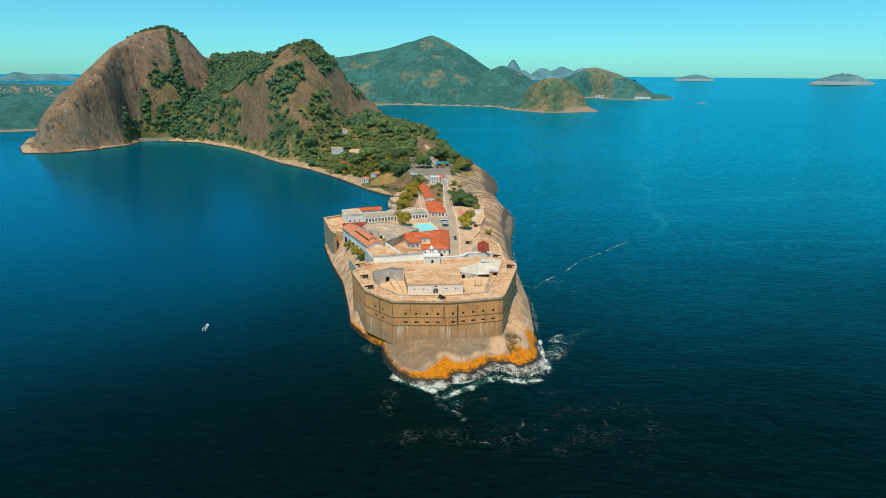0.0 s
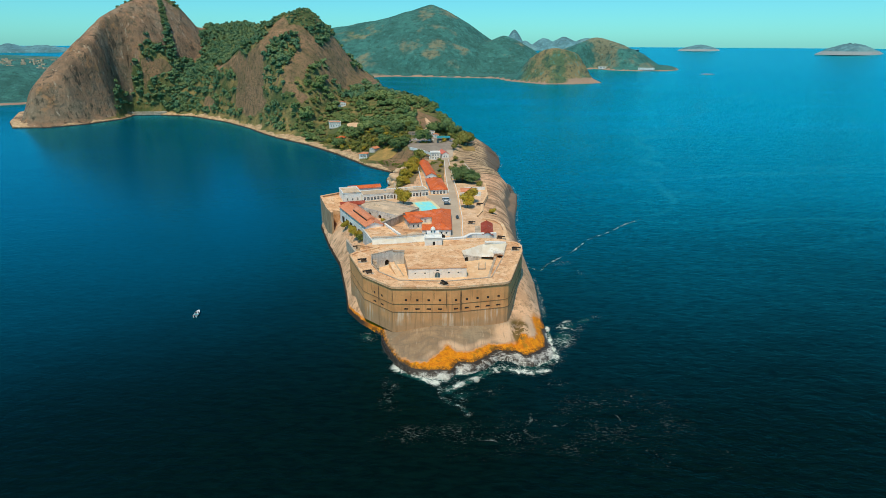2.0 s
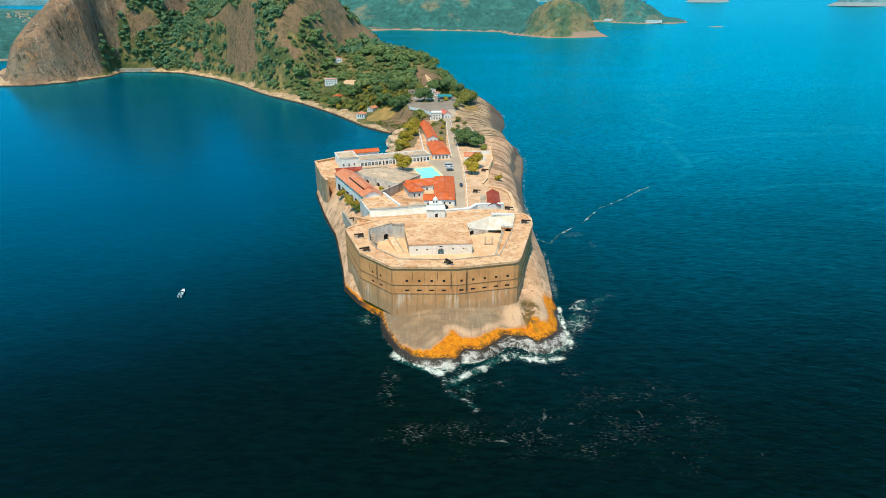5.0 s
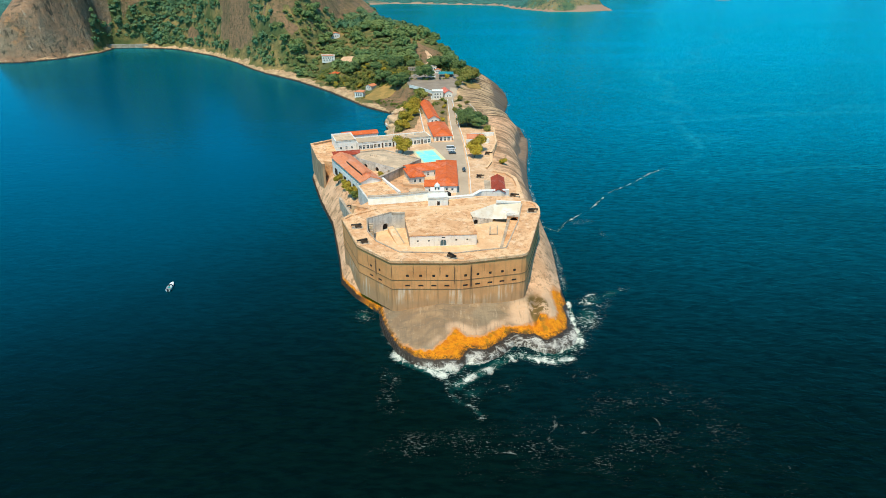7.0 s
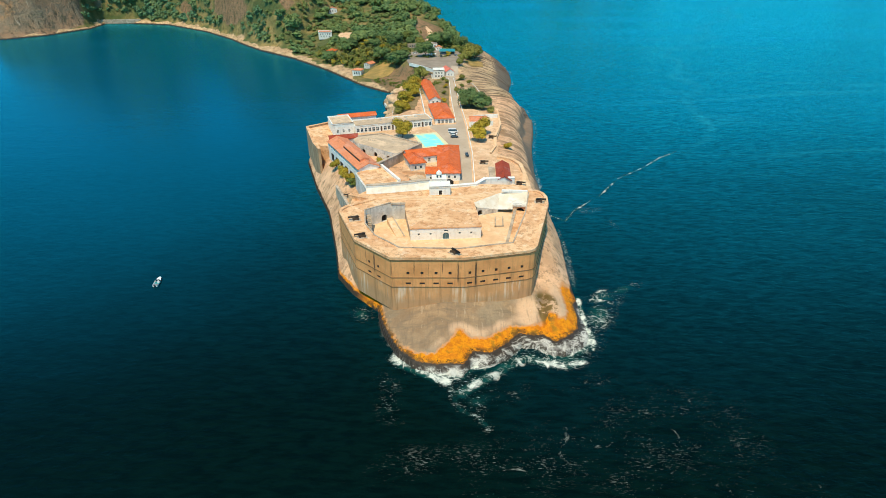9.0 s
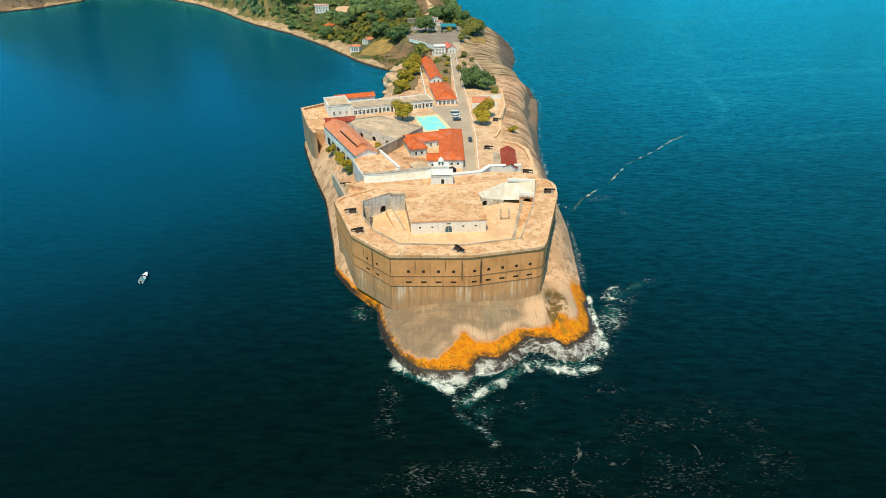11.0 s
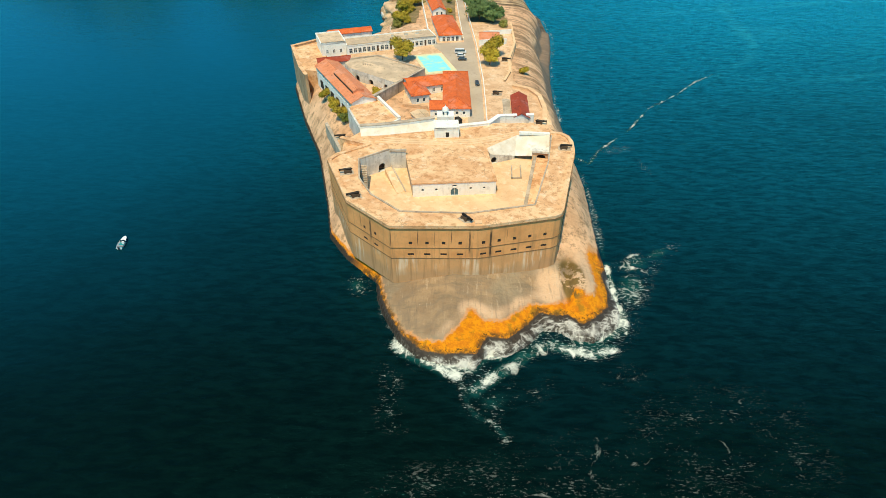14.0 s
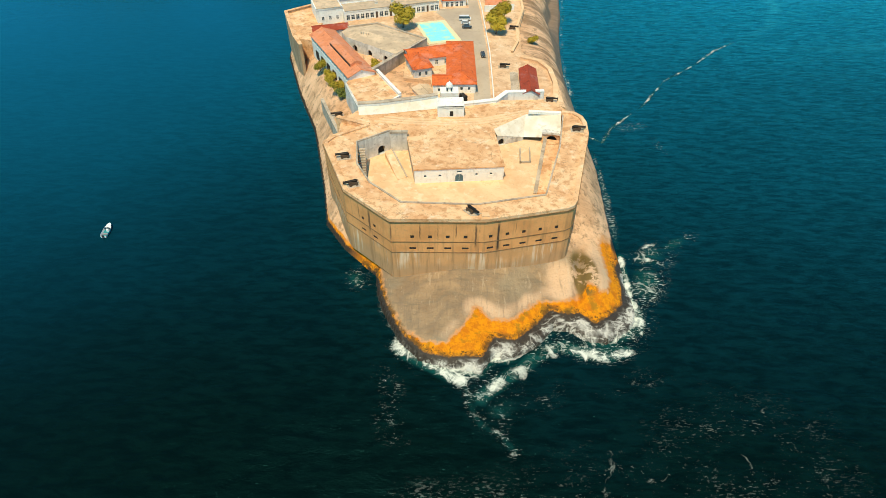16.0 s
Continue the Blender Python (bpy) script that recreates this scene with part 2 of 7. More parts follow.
def sea_material():
    n = Nodes("sea_water")
    foam = n.attr("foam")
    x, y = n.split("X"), n.split("Y")
    mask = n.ramp(n.math("ADD", foam, lace_of(n)), 0.74, 1.34, 0, 0.95)
    # dark green near, bright blue far: the distance gradient is painted sky reflection
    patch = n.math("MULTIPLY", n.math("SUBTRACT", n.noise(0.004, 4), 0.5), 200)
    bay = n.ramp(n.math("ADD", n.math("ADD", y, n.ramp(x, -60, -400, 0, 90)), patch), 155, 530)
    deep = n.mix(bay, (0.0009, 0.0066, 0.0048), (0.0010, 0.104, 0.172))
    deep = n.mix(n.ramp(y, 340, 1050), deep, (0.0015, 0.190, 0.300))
    haze = n.math("MULTIPLY", n.ramp(foam, 0.42, 0.85), 0.9)
    deep = n.mix(haze, deep, (0.004, 0.050, 0.045))
    # the sheltered bay west of the neck lies calm
    calm = n.math("MULTIPLY", n.ramp(n.math("ADD", x, n.math("MULTIPLY", n.noise(0.008, 4), 120)), 40, -70), n.ramp(n.math("ADD", y, patch), 120, 420, 0.5, 1.0))
    deep = n.mix(n.math("MULTIPLY", n.math("MULTIPLY", calm, bay), 0.75), deep, (0.0012, 0.056, 0.112))
    # distance haze put into the water colour, paler towards the horizon
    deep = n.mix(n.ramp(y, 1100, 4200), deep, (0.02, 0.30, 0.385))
    # thin pale slicks that wander over the open water
    wander = n.math("ABSOLUTE", n.math("SUBTRACT", n.noise(1.0, 3, 0.5, n.stretch(0.0016, 0.0060, 1, 26), 0.6), 0.5))
    open_sea = n.math("MULTIPLY", n.ramp(x, 60, 260), n.ramp(y, 280, 500))
    mid = 134.0
    for y0, y1, dx in ((386, 466, 49), (466, 615, 36), (615, 728, 31), (728, 922, 108), (922, 1134, 134), (1134, 1555, 283), (1555, 1906, 537)):
        mid = n.math("ADD", n.ramp(y, y0, y1, 0, dx), mid)
    far_off = n.math("ABSOLUTE", n.math("SUBTRACT", n.math("ADD", x, n.math("MULTIPLY", n.math("SUBTRACT", n.noise(0.02, 4, 0.6), 0.5), 60)), mid))
    winding = n.math("MULTIPLY", n.ramp(n.math("DIVIDE", far_off, n.ramp(y, 380, 1900, 7, 40)), 1.0, 0.1), n.ramp(y, 380, 480))
    slickline = n.math("MAXIMUM", n.math("MULTIPLY", n.math("MULTIPLY", n.ramp(wander, 0.022, 0.0), open_sea), 0.6), n.math("MULTIPLY", winding, n.ramp(n.noise(0.03, 4, 0.7), 0.35, 0.6, 0.25, 0.9)))
    deep = n.mix(n.math("MULTIPLY", slickline, 0.65), deep, (0.012, 0.20, 0.27))
    # sun glints painted as small pale streaks in the water colour
    spark = n.noise(1.0, 5, 0.7, n.stretch(0.75, 2.2, 1, 24), 0.6)
    clump = n.noise(0.055, 4, 0.6)
    glint_flecks = n.math("MULTIPLY", n.ramp(n.math("ADD", spark, n.math("MULTIPLY", n.math("SUBTRACT", clump, 0.5), 0.55)), 0.60, 0.67), n.ramp(foam, 0.14, 0.55))
    mask = n.math("MAXIMUM", mask, n.math("MULTIPLY", glint_flecks, 0.5))
    # wave shading put into the colour as lighter and darker ripples
    ripple = n.noise(1.0, 5, 0.65, n.stretch(0.15, 0.50, 1, 24), 0.5)
    lively = n.math("SUBTRACT", 1.0, n.math("MULTIPLY", calm, 0.85))
    deep = n.mix(lively, deep, n.mix(1.0, deep, n.mix(n.ramp(ripple, 0.34, 0.66), (0.66, 0.66, 0.66), (1.36, 1.36, 1.36)), "MULTIPLY"))
    col = n.mix(mask, deep, (0.74, 0.77, 0.68))
    slick = n.ramp(n.noise(1.0, 4, 0.6, n.stretch(0.0022, 0.0075, 1, 28)), 0.46, 0.62)
    rough = n.math("ADD", n.math("MULTIPLY", mask, 0.6), n.math("MULTIPLY", slick, 0.08))
    rough = n.math("ADD", rough, n.math("ADD", n.math("MULTIPLY", calm, 0.05), 0.13))
    chop = n.math("ADD", n.noise(0.20, 6, 0.62, n.stretch(1.0, 1.9, 1, 24)), n.math("MULTIPLY", n.noise(0.035, 4, 0.5, n.stretch(1, 2.4, 1, 18)), 1.6))
    normal = n.bump(n.math("MULTIPLY", chop, lively), 0.7, 1.0)
    # water body and foam are matt; the surface film mirrors the sky by Fresnel
    body = n.t.nodes.new("ShaderNodeBsdfDiffuse")
    film = n.t.nodes.new("ShaderNodeBsdfGlossy")
    fresnel = n.t.nodes.new("ShaderNodeFresnel")
    fresnel.inputs["IOR"].default_value = 1.33
    blend = n.t.nodes.new("ShaderNodeMixShader")
    n.put(body.inputs["Color"], col)
    n.put(film.inputs["Color"], (0.14, 0.82, 0.96))
    n.put(film.inputs["Roughness"], rough)
    for node in (body, film, fresnel):
        n.t.links.new(normal, node.inputs["Normal"])
    share = n.math("MULTIPLY", n.math("ADD", n.math("ADD", n.math("MULTIPLY", bay, 0.52), n.math("MULTIPLY", calm, 0.22)), 0.33), n.math("SUBTRACT", 1.0, mask))
    n.put(blend.inputs["Fac"], n.math("MULTIPLY", fresnel.outputs["Fac"], share))
    n.t.links.new(body.outputs["BSDF"], blend.inputs[1])
    n.t.links.new(film.outputs["BSDF"], blend.inputs[2])
    n.t.nodes.remove(n.b)
    n.t.links.new(blend.outputs["Shader"], n.out.inputs["Surface"])
    return n.m


def rock_material():
    """Smooth grey granite of the promontory: wet and black where waves wash it, orange growth above that, tan higher up."""
    n = Nodes("promontory_rock")
    z = n.math("ADD", n.split("Z"), n.math("MULTIPLY", n.math("SUBTRACT", n.noise(0.22, 6, 0.65), 0.5), 1.7))
    grey = n.mix(n.ramp(n.noise(0.09, 5), 0.38, 0.62), (0.275, 0.185, 0.108), (0.40, 0.27, 0.152))
    # broad weathering bands that follow the rounded slab
    rings = n.math("ABSOLUTE", n.math("SUBTRACT", n.noise(0.045, 5, 0.55, distort=1.2), 0.5))
    grey = n.mix(n.ramp(rings, 0.09, 0.0, 0, 0.5), grey, (0.22, 0.16, 0.105))
    grey = n.mix(n.ramp(n.noise(0.06, 4, 0.5, n.stretch(1, 1, 1, 40)), 0.52, 0.64, 0, 0.5), grey, (0.33, 0.275, 0.185))
    veins = n.noise(1.0, 6, 0.65, n.stretch(0.10, 0.34, 0.3, -24), 1.2)
    grey = n.mix(n.ramp(veins, 0.50, 0.68, 0, 0.75), grey, (0.22, 0.165, 0.105))
    grey = n.mix(n.ramp(n.noise(1.6, 5, 0.7), 0.55, 0.75, 0, 0.6), grey, (0.24, 0.19, 0.13))
    tan = n.mix(n.ramp(n.noise(0.13, 6, 0.65), 0.35, 0.65), (0.80, 0.50, 0.30), (0.58, 0.34, 0.19))
    run = n.noise(1.0, 5, 0.6, n.stretch(0.35, 0.35, 0.05))
    tan = n.mix(n.ramp(run, 0.52, 0.68, 0, 0.65), tan, (0.28, 0.165, 0.085))
    tan = n.mix(n.ramp(n.noise(0.35, 6, 0.72), 0.54, 0.62, 0, 0.7), tan, (0.28, 0.165, 0.085))
    y = n.split("Y")
    front = n.ramp(n.math("ADD", y, n.math("MULTIPLY", n.noise(0.1, 3), 16)), 252, 242)
    body = n.mix(front, tan, grey)
    body = n.mix(n.math("MULTIPLY", n.ramp(n.attr("pale"), 0.35, 0.85), 0.75), body, (0.76, 0.50, 0.31))
    scratch = n.noise(1.0, 6, 0.7, n.stretch(0.9, 0.10, 0.4, 10), 0.3)
    body = n.mix(n.math("MULTIPLY", n.ramp(scratch, 0.50, 0.68, 0, 0.45), front), body, (0.185, 0.14, 0.095))
    body = n.mix(n.math("MULTIPLY", n.ramp(scratch, 0.42, 0.32, 0, 0.4), front), body, (0.60, 0.46, 0.31))
    chalk = n.math("MULTIPLY", n.ramp(n.noise(0.9, 4, 0.6), 0.70, 0.74), front)
    body = n.mix(n.math("MULTIPLY", chalk, 0.7), body, (0.78, 0.70, 0.58))
    ragged = n.math("MULTIPLY", n.math("SUBTRACT", n.noise(0.55, 6, 0.7), 0.5), 0.9)
    g = n.math("ADD", n.attr("growth"), ragged)
    growth = n.mix(n.ramp(n.noise(0.5, 6, 0.7), 0.4, 0.62), (0.76, 0.27, 0.002), (0.58, 0.17, 0.003))
    growth = n.mix(n.ramp(n.noise(0.30, 6, 0.66), 0.52, 0.66, 0, 0.75), growth, (0.30, 0.155, 0.010))
    growth = n.mix(n.math("MULTIPLY", n.ramp(n.noise(1.3, 6, 0.72), 0.55, 0.62), n.ramp(n.math("ADD", n.attr("wash"), n.noise(0.2, 3)), 0.62, 0.85)), growth, (0.035, 0.022, 0.006))
    col = n.mix(n.ramp(g, 0.22, 0.42), body, (0.60, 0.30, 0.13))
    col = n.mix(n.ramp(g, 0.42, 0.58), col, growth)
    moss = n.math("MULTIPLY", n.ramp(n.noise(0.20, 6, 0.72), 0.44, 0.50), n.ramp(n.attr("knob"), 0.22, 0.5))
    col = n.mix(n.math("MULTIPLY", moss, 0.92), col, n.mix(n.noise(0.6, 5, 0.7), (0.085, 0.06, 0.014), (0.22, 0.135, 0.03)))
    # thin growth line round the flanks, wet black foot
    side = n.math("MULTIPLY", n.math("MULTIPLY", n.ramp(y, 236, 250), n.ramp(n.split("X"), 10, -10)), n.math("MULTIPLY", n.ramp(z, 2.9, 2.3), n.ramp(y, 266, 252)))
    col = n.mix(side, col, growth)
    w = n.math("ADD", n.attr("wash"), n.math("MULTIPLY", n.math("SUBTRACT", n.noise(0.7, 6, 0.7), 0.5), 0.35))
    fringe = n.math("MULTIPLY", n.ramp(w, 0.20, 0.44), n.ramp(n.noise(0.5, 6, 0.75), 0.40, 0.56, 0.15, 1.0))
    col = n.mix(n.math("MULTIPLY", fringe, 0.85), col, (0.105, 0.055, 0.010))
    wet = n.math("MAXIMUM", n.ramp(w, 0.46, 0.58), n.math("MULTIPLY", n.ramp(z, 2.2, 1.6), n.ramp(y, 236, 244)))
    col = n.mix(wet, col, n.mix(n.noise(1.1, 5, 0.7), (0.016, 0.012, 0.008), (0.070, 0.052, 0.036)))
    # thin sheets of foam that run back down the wet foot
    spill = n.ramp(n.math("ADD", n.attr("wash"), lace_of(n)), 0.80, 1.40, 0, 0.85)
    spill = n.math("MULTIPLY", n.math("MULTIPLY", spill, n.ramp(n.attr("wash"), 0.55, 0.8)), n.ramp(n.split("X"), -22, -14))
    col = n.mix(spill, col, (0.72, 0.70, 0.62))
    # brown gullies down the eastern slope behind the gun shed
    gully = n.ramp(n.noise(1.0, 5, 0.65, n.stretch(0.03, 0.22, 0.03, -38)), 0.49, 0.57)
    gully = n.math("MULTIPLY", gully, n.math("MULTIPLY", n.ramp(n.split("X"), 22, 30), n.ramp(y, 325, 345)))
    col = n.mix(n.math("MULTIPLY", gully, 0.75), col, (0.23, 0.135, 0.07))
    band = n.math("MULTIPLY", n.ramp(n.split("X"), 34, 40), n.math("MULTIPLY", n.ramp(y, 300, 345), n.ramp(z, 11.5, 8.5)))
    col = n.mix(n.math("MULTIPLY", band, 0.85), col, (0.17, 0.13, 0.095))
    n.bump(n.math("ADD", n.noise(0.8, 7, 0.65), n.math("MULTIPLY", run, 0.8)), 0.9, 0.55)
    return n.done(col, n.ramp(n.attr("wash"), 0.4, 0.6, 0.85, 0.4))


def land_material():
    """The hills: bare streaked granite where the cover attribute is low, dry and green scrub where it is high, brown earth on the second peak, sandy rock along the shore."""
    n = Nodes("hill_ground")
    cover = n.attr("cover")
    z = n.split("Z")
    run = n.noise(1.0, 6, 0.65, n.stretch(0.055, 0.055, 0.009))
    stone = n.mix(n.ramp(run, 0.36, 0.64), (0.40, 0.235, 0.135), (0.21, 0.135, 0.082))
    stone = n.mix(n.ramp(n.noise(0.016, 6, 0.65), 0.46, 0.66, 0, 0.85), stone, (0.29, 0.225, 0.15))
    stone = n.mix(n.ramp(n.noise(0.028, 5, 0.7), 0.58, 0.66, 0, 0.7), stone, (0.46, 0.24, 0.11))
    stone = n.mix(n.ramp(n.noise(0.10, 7, 0.75), 0.50, 0.64, 0, 0.8), stone, (0.115, 0.105, 0.066))
    pale = n.noise(1.0, 6, 0.7, n.stretch(0.16, 0.16, 0.025))
    stone = n.mix(n.ramp(pale, 0.58, 0.68, 0, 0.7), stone, (0.56, 0.44, 0.31))
    crack = n.ramp(n.noise(1.0, 7, 0.7, n.stretch(0.13, 0.13, 0.020)), 0.56, 0.62)
    stone = n.mix(n.math("MULTIPLY", crack, 0.8), stone, (0.06, 0.052, 0.036))
    grass = n.mix(n.ramp(n.noise(0.035, 6, 0.65), 0.40, 0.62), (0.095, 0.125, 0.040), (0.36, 0.255, 0.095))
    grass = n.mix(n.ramp(n.noise(0.28, 5, 0.7), 0.45, 0.7, 0, 0.8), grass, (0.045, 0.072, 0.024))
    body = n.mix(n.ramp(n.math("ADD", cover, n.math("MULTIPLY", n.math("SUBTRACT", n.noise(0.05, 6, 0.7), 0.5), 0.9)), 0.38, 0.56), stone, grass)
    soil = n.mix(n.ramp(n.noise(0.03, 6, 0.7), 0.40, 0.62), (0.33, 0.195, 0.105), (0.215, 0.15, 0.075))
    soil = n.mix(n.ramp(n.noise(1.0, 6, 0.7, n.stretch(0.10, 0.10, 0.03)), 0.50, 0.66, 0, 0.8), soil, (0.105, 0.085, 0.045))
    soil = n.mix(n.ramp(n.noise(0.22, 6, 0.75), 0.52, 0.60, 0, 0.75), soil, (0.085, 0.092, 0.036))
    soil = n.mix(n.ramp(pale, 0.60, 0.70, 0, 0.8), soil, (0.50, 0.33, 0.19))
    body = n.mix(n.ramp(n.math("ADD", n.attr("earth"), n.math("MULTIPLY", n.math("SUBTRACT", n.noise(0.07, 6, 0.7), 0.5), 0.7)), 0.40, 0.56), body, soil)
    sand = n.mix(n.ramp(n.noise(0.12, 5), 0.35, 0.65), (0.72, 0.50, 0.29), (0.50, 0.33, 0.18))
    sand = n.mix(n.ramp(n.noise(0.3, 6, 0.72), 0.50, 0.64, 0, 0.75), sand, (0.22, 0.135, 0.075))
    bare = n.attr("shore")
    body = n.mix(n.ramp(n.math("ADD", bare, n.math("MULTIPLY", n.math("SUBTRACT", n.noise(0.09, 5, 0.65), 0.5), 0.8)), 0.4, 0.55), body, sand)
    zz = n.math("ADD", z, n.math("MULTIPLY", n.noise(0.2, 4), 1.6))
    body = n.mix(n.ramp(zz, 2.6, 1.6), body, (0.05, 0.036, 0.026))
    east = n.ramp(n.split("X"), 30, 44)
    band = n.ramp(n.math("ADD", z, n.math("MULTIPLY", n.noise(0.1, 5), 6.0)), 16.0, 13.0)
    body = n.mix(n.math("MULTIPLY", n.math("MULTIPLY", east, band), 0.9), body, (0.16, 0.125, 0.095))
    # dark water runs down the bare eastern slope
    gut = n.ramp(n.noise(1.0, 5, 0.65, n.stretch(0.028, 0.26, 0.02, -32)), 0.49, 0.55)
    body = n.mix(n.math("MULTIPLY", n.math("MULTIPLY", n.ramp(n.split("X"), 8, 24), gut), 0.9), body, (0.125, 0.075, 0.04))
    n.bump(n.math("ADD", n.noise(0.13, 8, 0.7), n.math("MULTIPLY", run, 1.5)), 1.0, 3.6)
    return n.done(body, 0.9)


# cover of far land; its green and dry tones come already blued by haze
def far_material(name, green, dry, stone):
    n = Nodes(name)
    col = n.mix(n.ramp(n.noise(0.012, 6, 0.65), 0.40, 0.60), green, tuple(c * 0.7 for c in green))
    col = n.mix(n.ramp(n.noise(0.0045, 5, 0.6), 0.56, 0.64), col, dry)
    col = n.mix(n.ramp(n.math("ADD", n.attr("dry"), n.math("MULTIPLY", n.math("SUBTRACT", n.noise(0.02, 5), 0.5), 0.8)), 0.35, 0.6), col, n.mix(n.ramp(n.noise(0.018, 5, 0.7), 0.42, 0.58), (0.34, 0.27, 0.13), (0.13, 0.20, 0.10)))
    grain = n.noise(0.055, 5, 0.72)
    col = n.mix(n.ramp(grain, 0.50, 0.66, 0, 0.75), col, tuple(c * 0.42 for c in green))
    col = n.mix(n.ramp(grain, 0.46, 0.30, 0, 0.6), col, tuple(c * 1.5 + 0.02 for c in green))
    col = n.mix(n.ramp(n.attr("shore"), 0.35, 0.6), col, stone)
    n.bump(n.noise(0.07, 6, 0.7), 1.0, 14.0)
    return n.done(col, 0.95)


def leaf_material(name, a, b, c, tone=False):
    n = Nodes(name)
    col = n.mix(n.island(), a, b)
    if tone:
        col = n.mix(n.ramp(n.attr("tone"), 0.0, 0.5), tuple(0.55 * (q + w) for q, w in zip(a, b)), col)
        col = n.mix(n.ramp(n.attr("tone"), 0.55, 1.0), col, (0.22, 0.205, 0.055))
    col = n.mix(n.ramp(n.noise(0.06, 4), 0.42, 0.62), col, c)
    col = n.mix(n.math("MULTIPLY", n.random(), 0.35), col, tuple(q * 1.5 for q in b))
    return n.done(col, 0.65, 0, 0.25)


def roof_material(name, a, b, dirt):
    n = Nodes(name)
    col = n.mix(n.ramp(n.noise(0.5, 6, 0.7), 0.35, 0.65), a, b)
    col = n.mix(n.ramp(n.noise(0.16, 5, 0.7), 0.50, 0.62, 0, 0.6), col, tuple(0.75 * q + 0.12 for q in a))
    col = n.mix(n.ramp(n.noise(2.4, 5, 0.75), 0.52, 0.70, 0, 0.8), col, dirt)
    col = n.mix(n.ramp(n.noise(0.45, 6, 0.75), 0.57, 0.66, 0, 0.7), col, tuple(0.6 * q for q in dirt))
    rows = n.noise(1.0, 2, 0.5, n.stretch(3.2, 3.2, 0.4))
    n.bump(n.math("ADD", rows, n.noise(5.0, 4)), 0.6, 0.09)
    return n.done(col, 0.8)


def terrace_material(name, a, b, rust, worn_pale, much=1.0):
    """Lime render underfoot: rusty blotches, pale worn patches, dark specks and hairline joints."""
    n = Nodes(name)
    base = n.mix(n.ramp(n.noise(0.13, 5, 0.6), 0.38, 0.62), a, b)
    base = n.mix(n.ramp(n.noise(0.42, 7, 0.72), 0.48, 0.62, 0, 0.75 * much), base, rust)
    base = n.mix(n.ramp(n.noise(0.24, 6, 0.7, n.stretch(1, 1, 1, 35)), 0.53, 0.66, 0, 0.7), base, worn_pale)
    joint = n.ramp(n.math("ABSOLUTE", n.math("SUBTRACT", n.noise(0.16, 3, 0.5, distort=0.4), 0.5)), 0.006, 0.002)
    base = n.mix(n.math("MULTIPLY", joint, 0.45 * much), base, (0.20, 0.12, 0.06))
    base = n.mix(n.ramp(n.noise(1.7, 6, 0.75), 0.60, 0.68, 0, 0.75 * much), base, (0.26, 0.15, 0.075))
    n.bump(n.noise(1.8, 6, 0.65), 0.6, 0.08)
    return n.done(base, 0.88)


def court_paint():
    """Sky-blue paint, worn to pale green where it is walked on."""
    n = Nodes("sky_blue_court_paint")
    base = n.mix(n.ramp(n.noise(0.9, 5, 0.65), 0.35, 0.65), (0.22, 0.76, 0.80), (0.30, 0.82, 0.80))
    base = n.mix(n.ramp(n.noise(0.20, 5, 0.65), 0.52, 0.62, 0, 0.75), base, (0.58, 0.82, 0.50))
    return n.done(base, 0.6)


FORT_WALL = fort_wall_material()
TERRACE = terrace_material("terrace_render", (0.82, 0.53, 0.30), (0.68, 0.38, 0.19), (0.50, 0.235, 0.095), (0.86, 0.66, 0.45))
MASONRY = worn("old_tan_masonry", (0.50, 0.335, 0.195), (0.38, 0.245, 0.14), (0.20, 0.13, 0.075), 0.15, 0.9, streak=0.75)
COURT_FLOOR = terrace_material("courtyard_render", (0.82, 0.565, 0.335), (0.75, 0.48, 0.27), (0.60, 0.34, 0.165), (0.86, 0.68, 0.47), 0.45)
STONE = worn("grey_weathered_masonry", (0.56, 0.46, 0.35), (0.38, 0.31, 0.23), (0.17, 0.135, 0.10), 0.2, 1.0, streak=0.7)
WHITE = worn("white_limewash", (0.86, 0.86, 0.81), (0.80, 0.79, 0.73), (0.45, 0.42, 0.37), 0.1, 0.9, 0.7, 0.03, streak=0.35)
PALE = worn("stained_limewash", (0.74, 0.72, 0.66), (0.58, 0.56, 0.50), (0.25, 0.23, 0.20), 0.25, 0.7, 0.8, 0.04, streak=0.8)
ROAD = worn("pale_road_paving", (0.52, 0.42, 0.31), (0.45, 0.355, 0.26), (0.33, 0.26, 0.19), 0.06, 0.7)
YARD = terrace_material("sandy_yard", (0.76, 0.51, 0.31), (0.64, 0.40, 0.23), (0.48, 0.28, 0.15), (0.82, 0.64, 0.45), 0.8)
FLATROOF = worn("weathered_flat_roof", (0.68, 0.51, 0.34), (0.50, 0.38, 0.26), (0.23, 0.175, 0.12), 0.15, 0.6)
TILE = roof_material("orange_clay_tile", (0.72, 0.155, 0.035), (0.60, 0.115, 0.028), (0.35, 0.075, 0.03))
TILE_PALE = roof_material("faded_clay_tile", (0.72, 0.27, 0.13), (0.64, 0.22, 0.10), (0.46, 0.17, 0.085))
TILE_ROSE = roof_material("rose_red_tile", (0.74, 0.20, 0.13), (0.62, 0.15, 0.10), (0.42, 0.12, 0.08))
TILE_DARK = roof_material("dark_red_tile", (0.40, 0.062, 0.026), (0.30, 0.05, 0.024), (0.20, 0.04, 0.022))
GLASS = plain("blue_grey_window_glass", (0.05, 0.085, 0.11), 0.12)
# near-black fill that puts the shade of arches and openings into colour
SHADE = plain("opening_shade", (0.035, 0.028, 0.022), 0.9)
IRON = plain("black_cast_iron", (0.028, 0.024, 0.02), 0.5, 0.6)
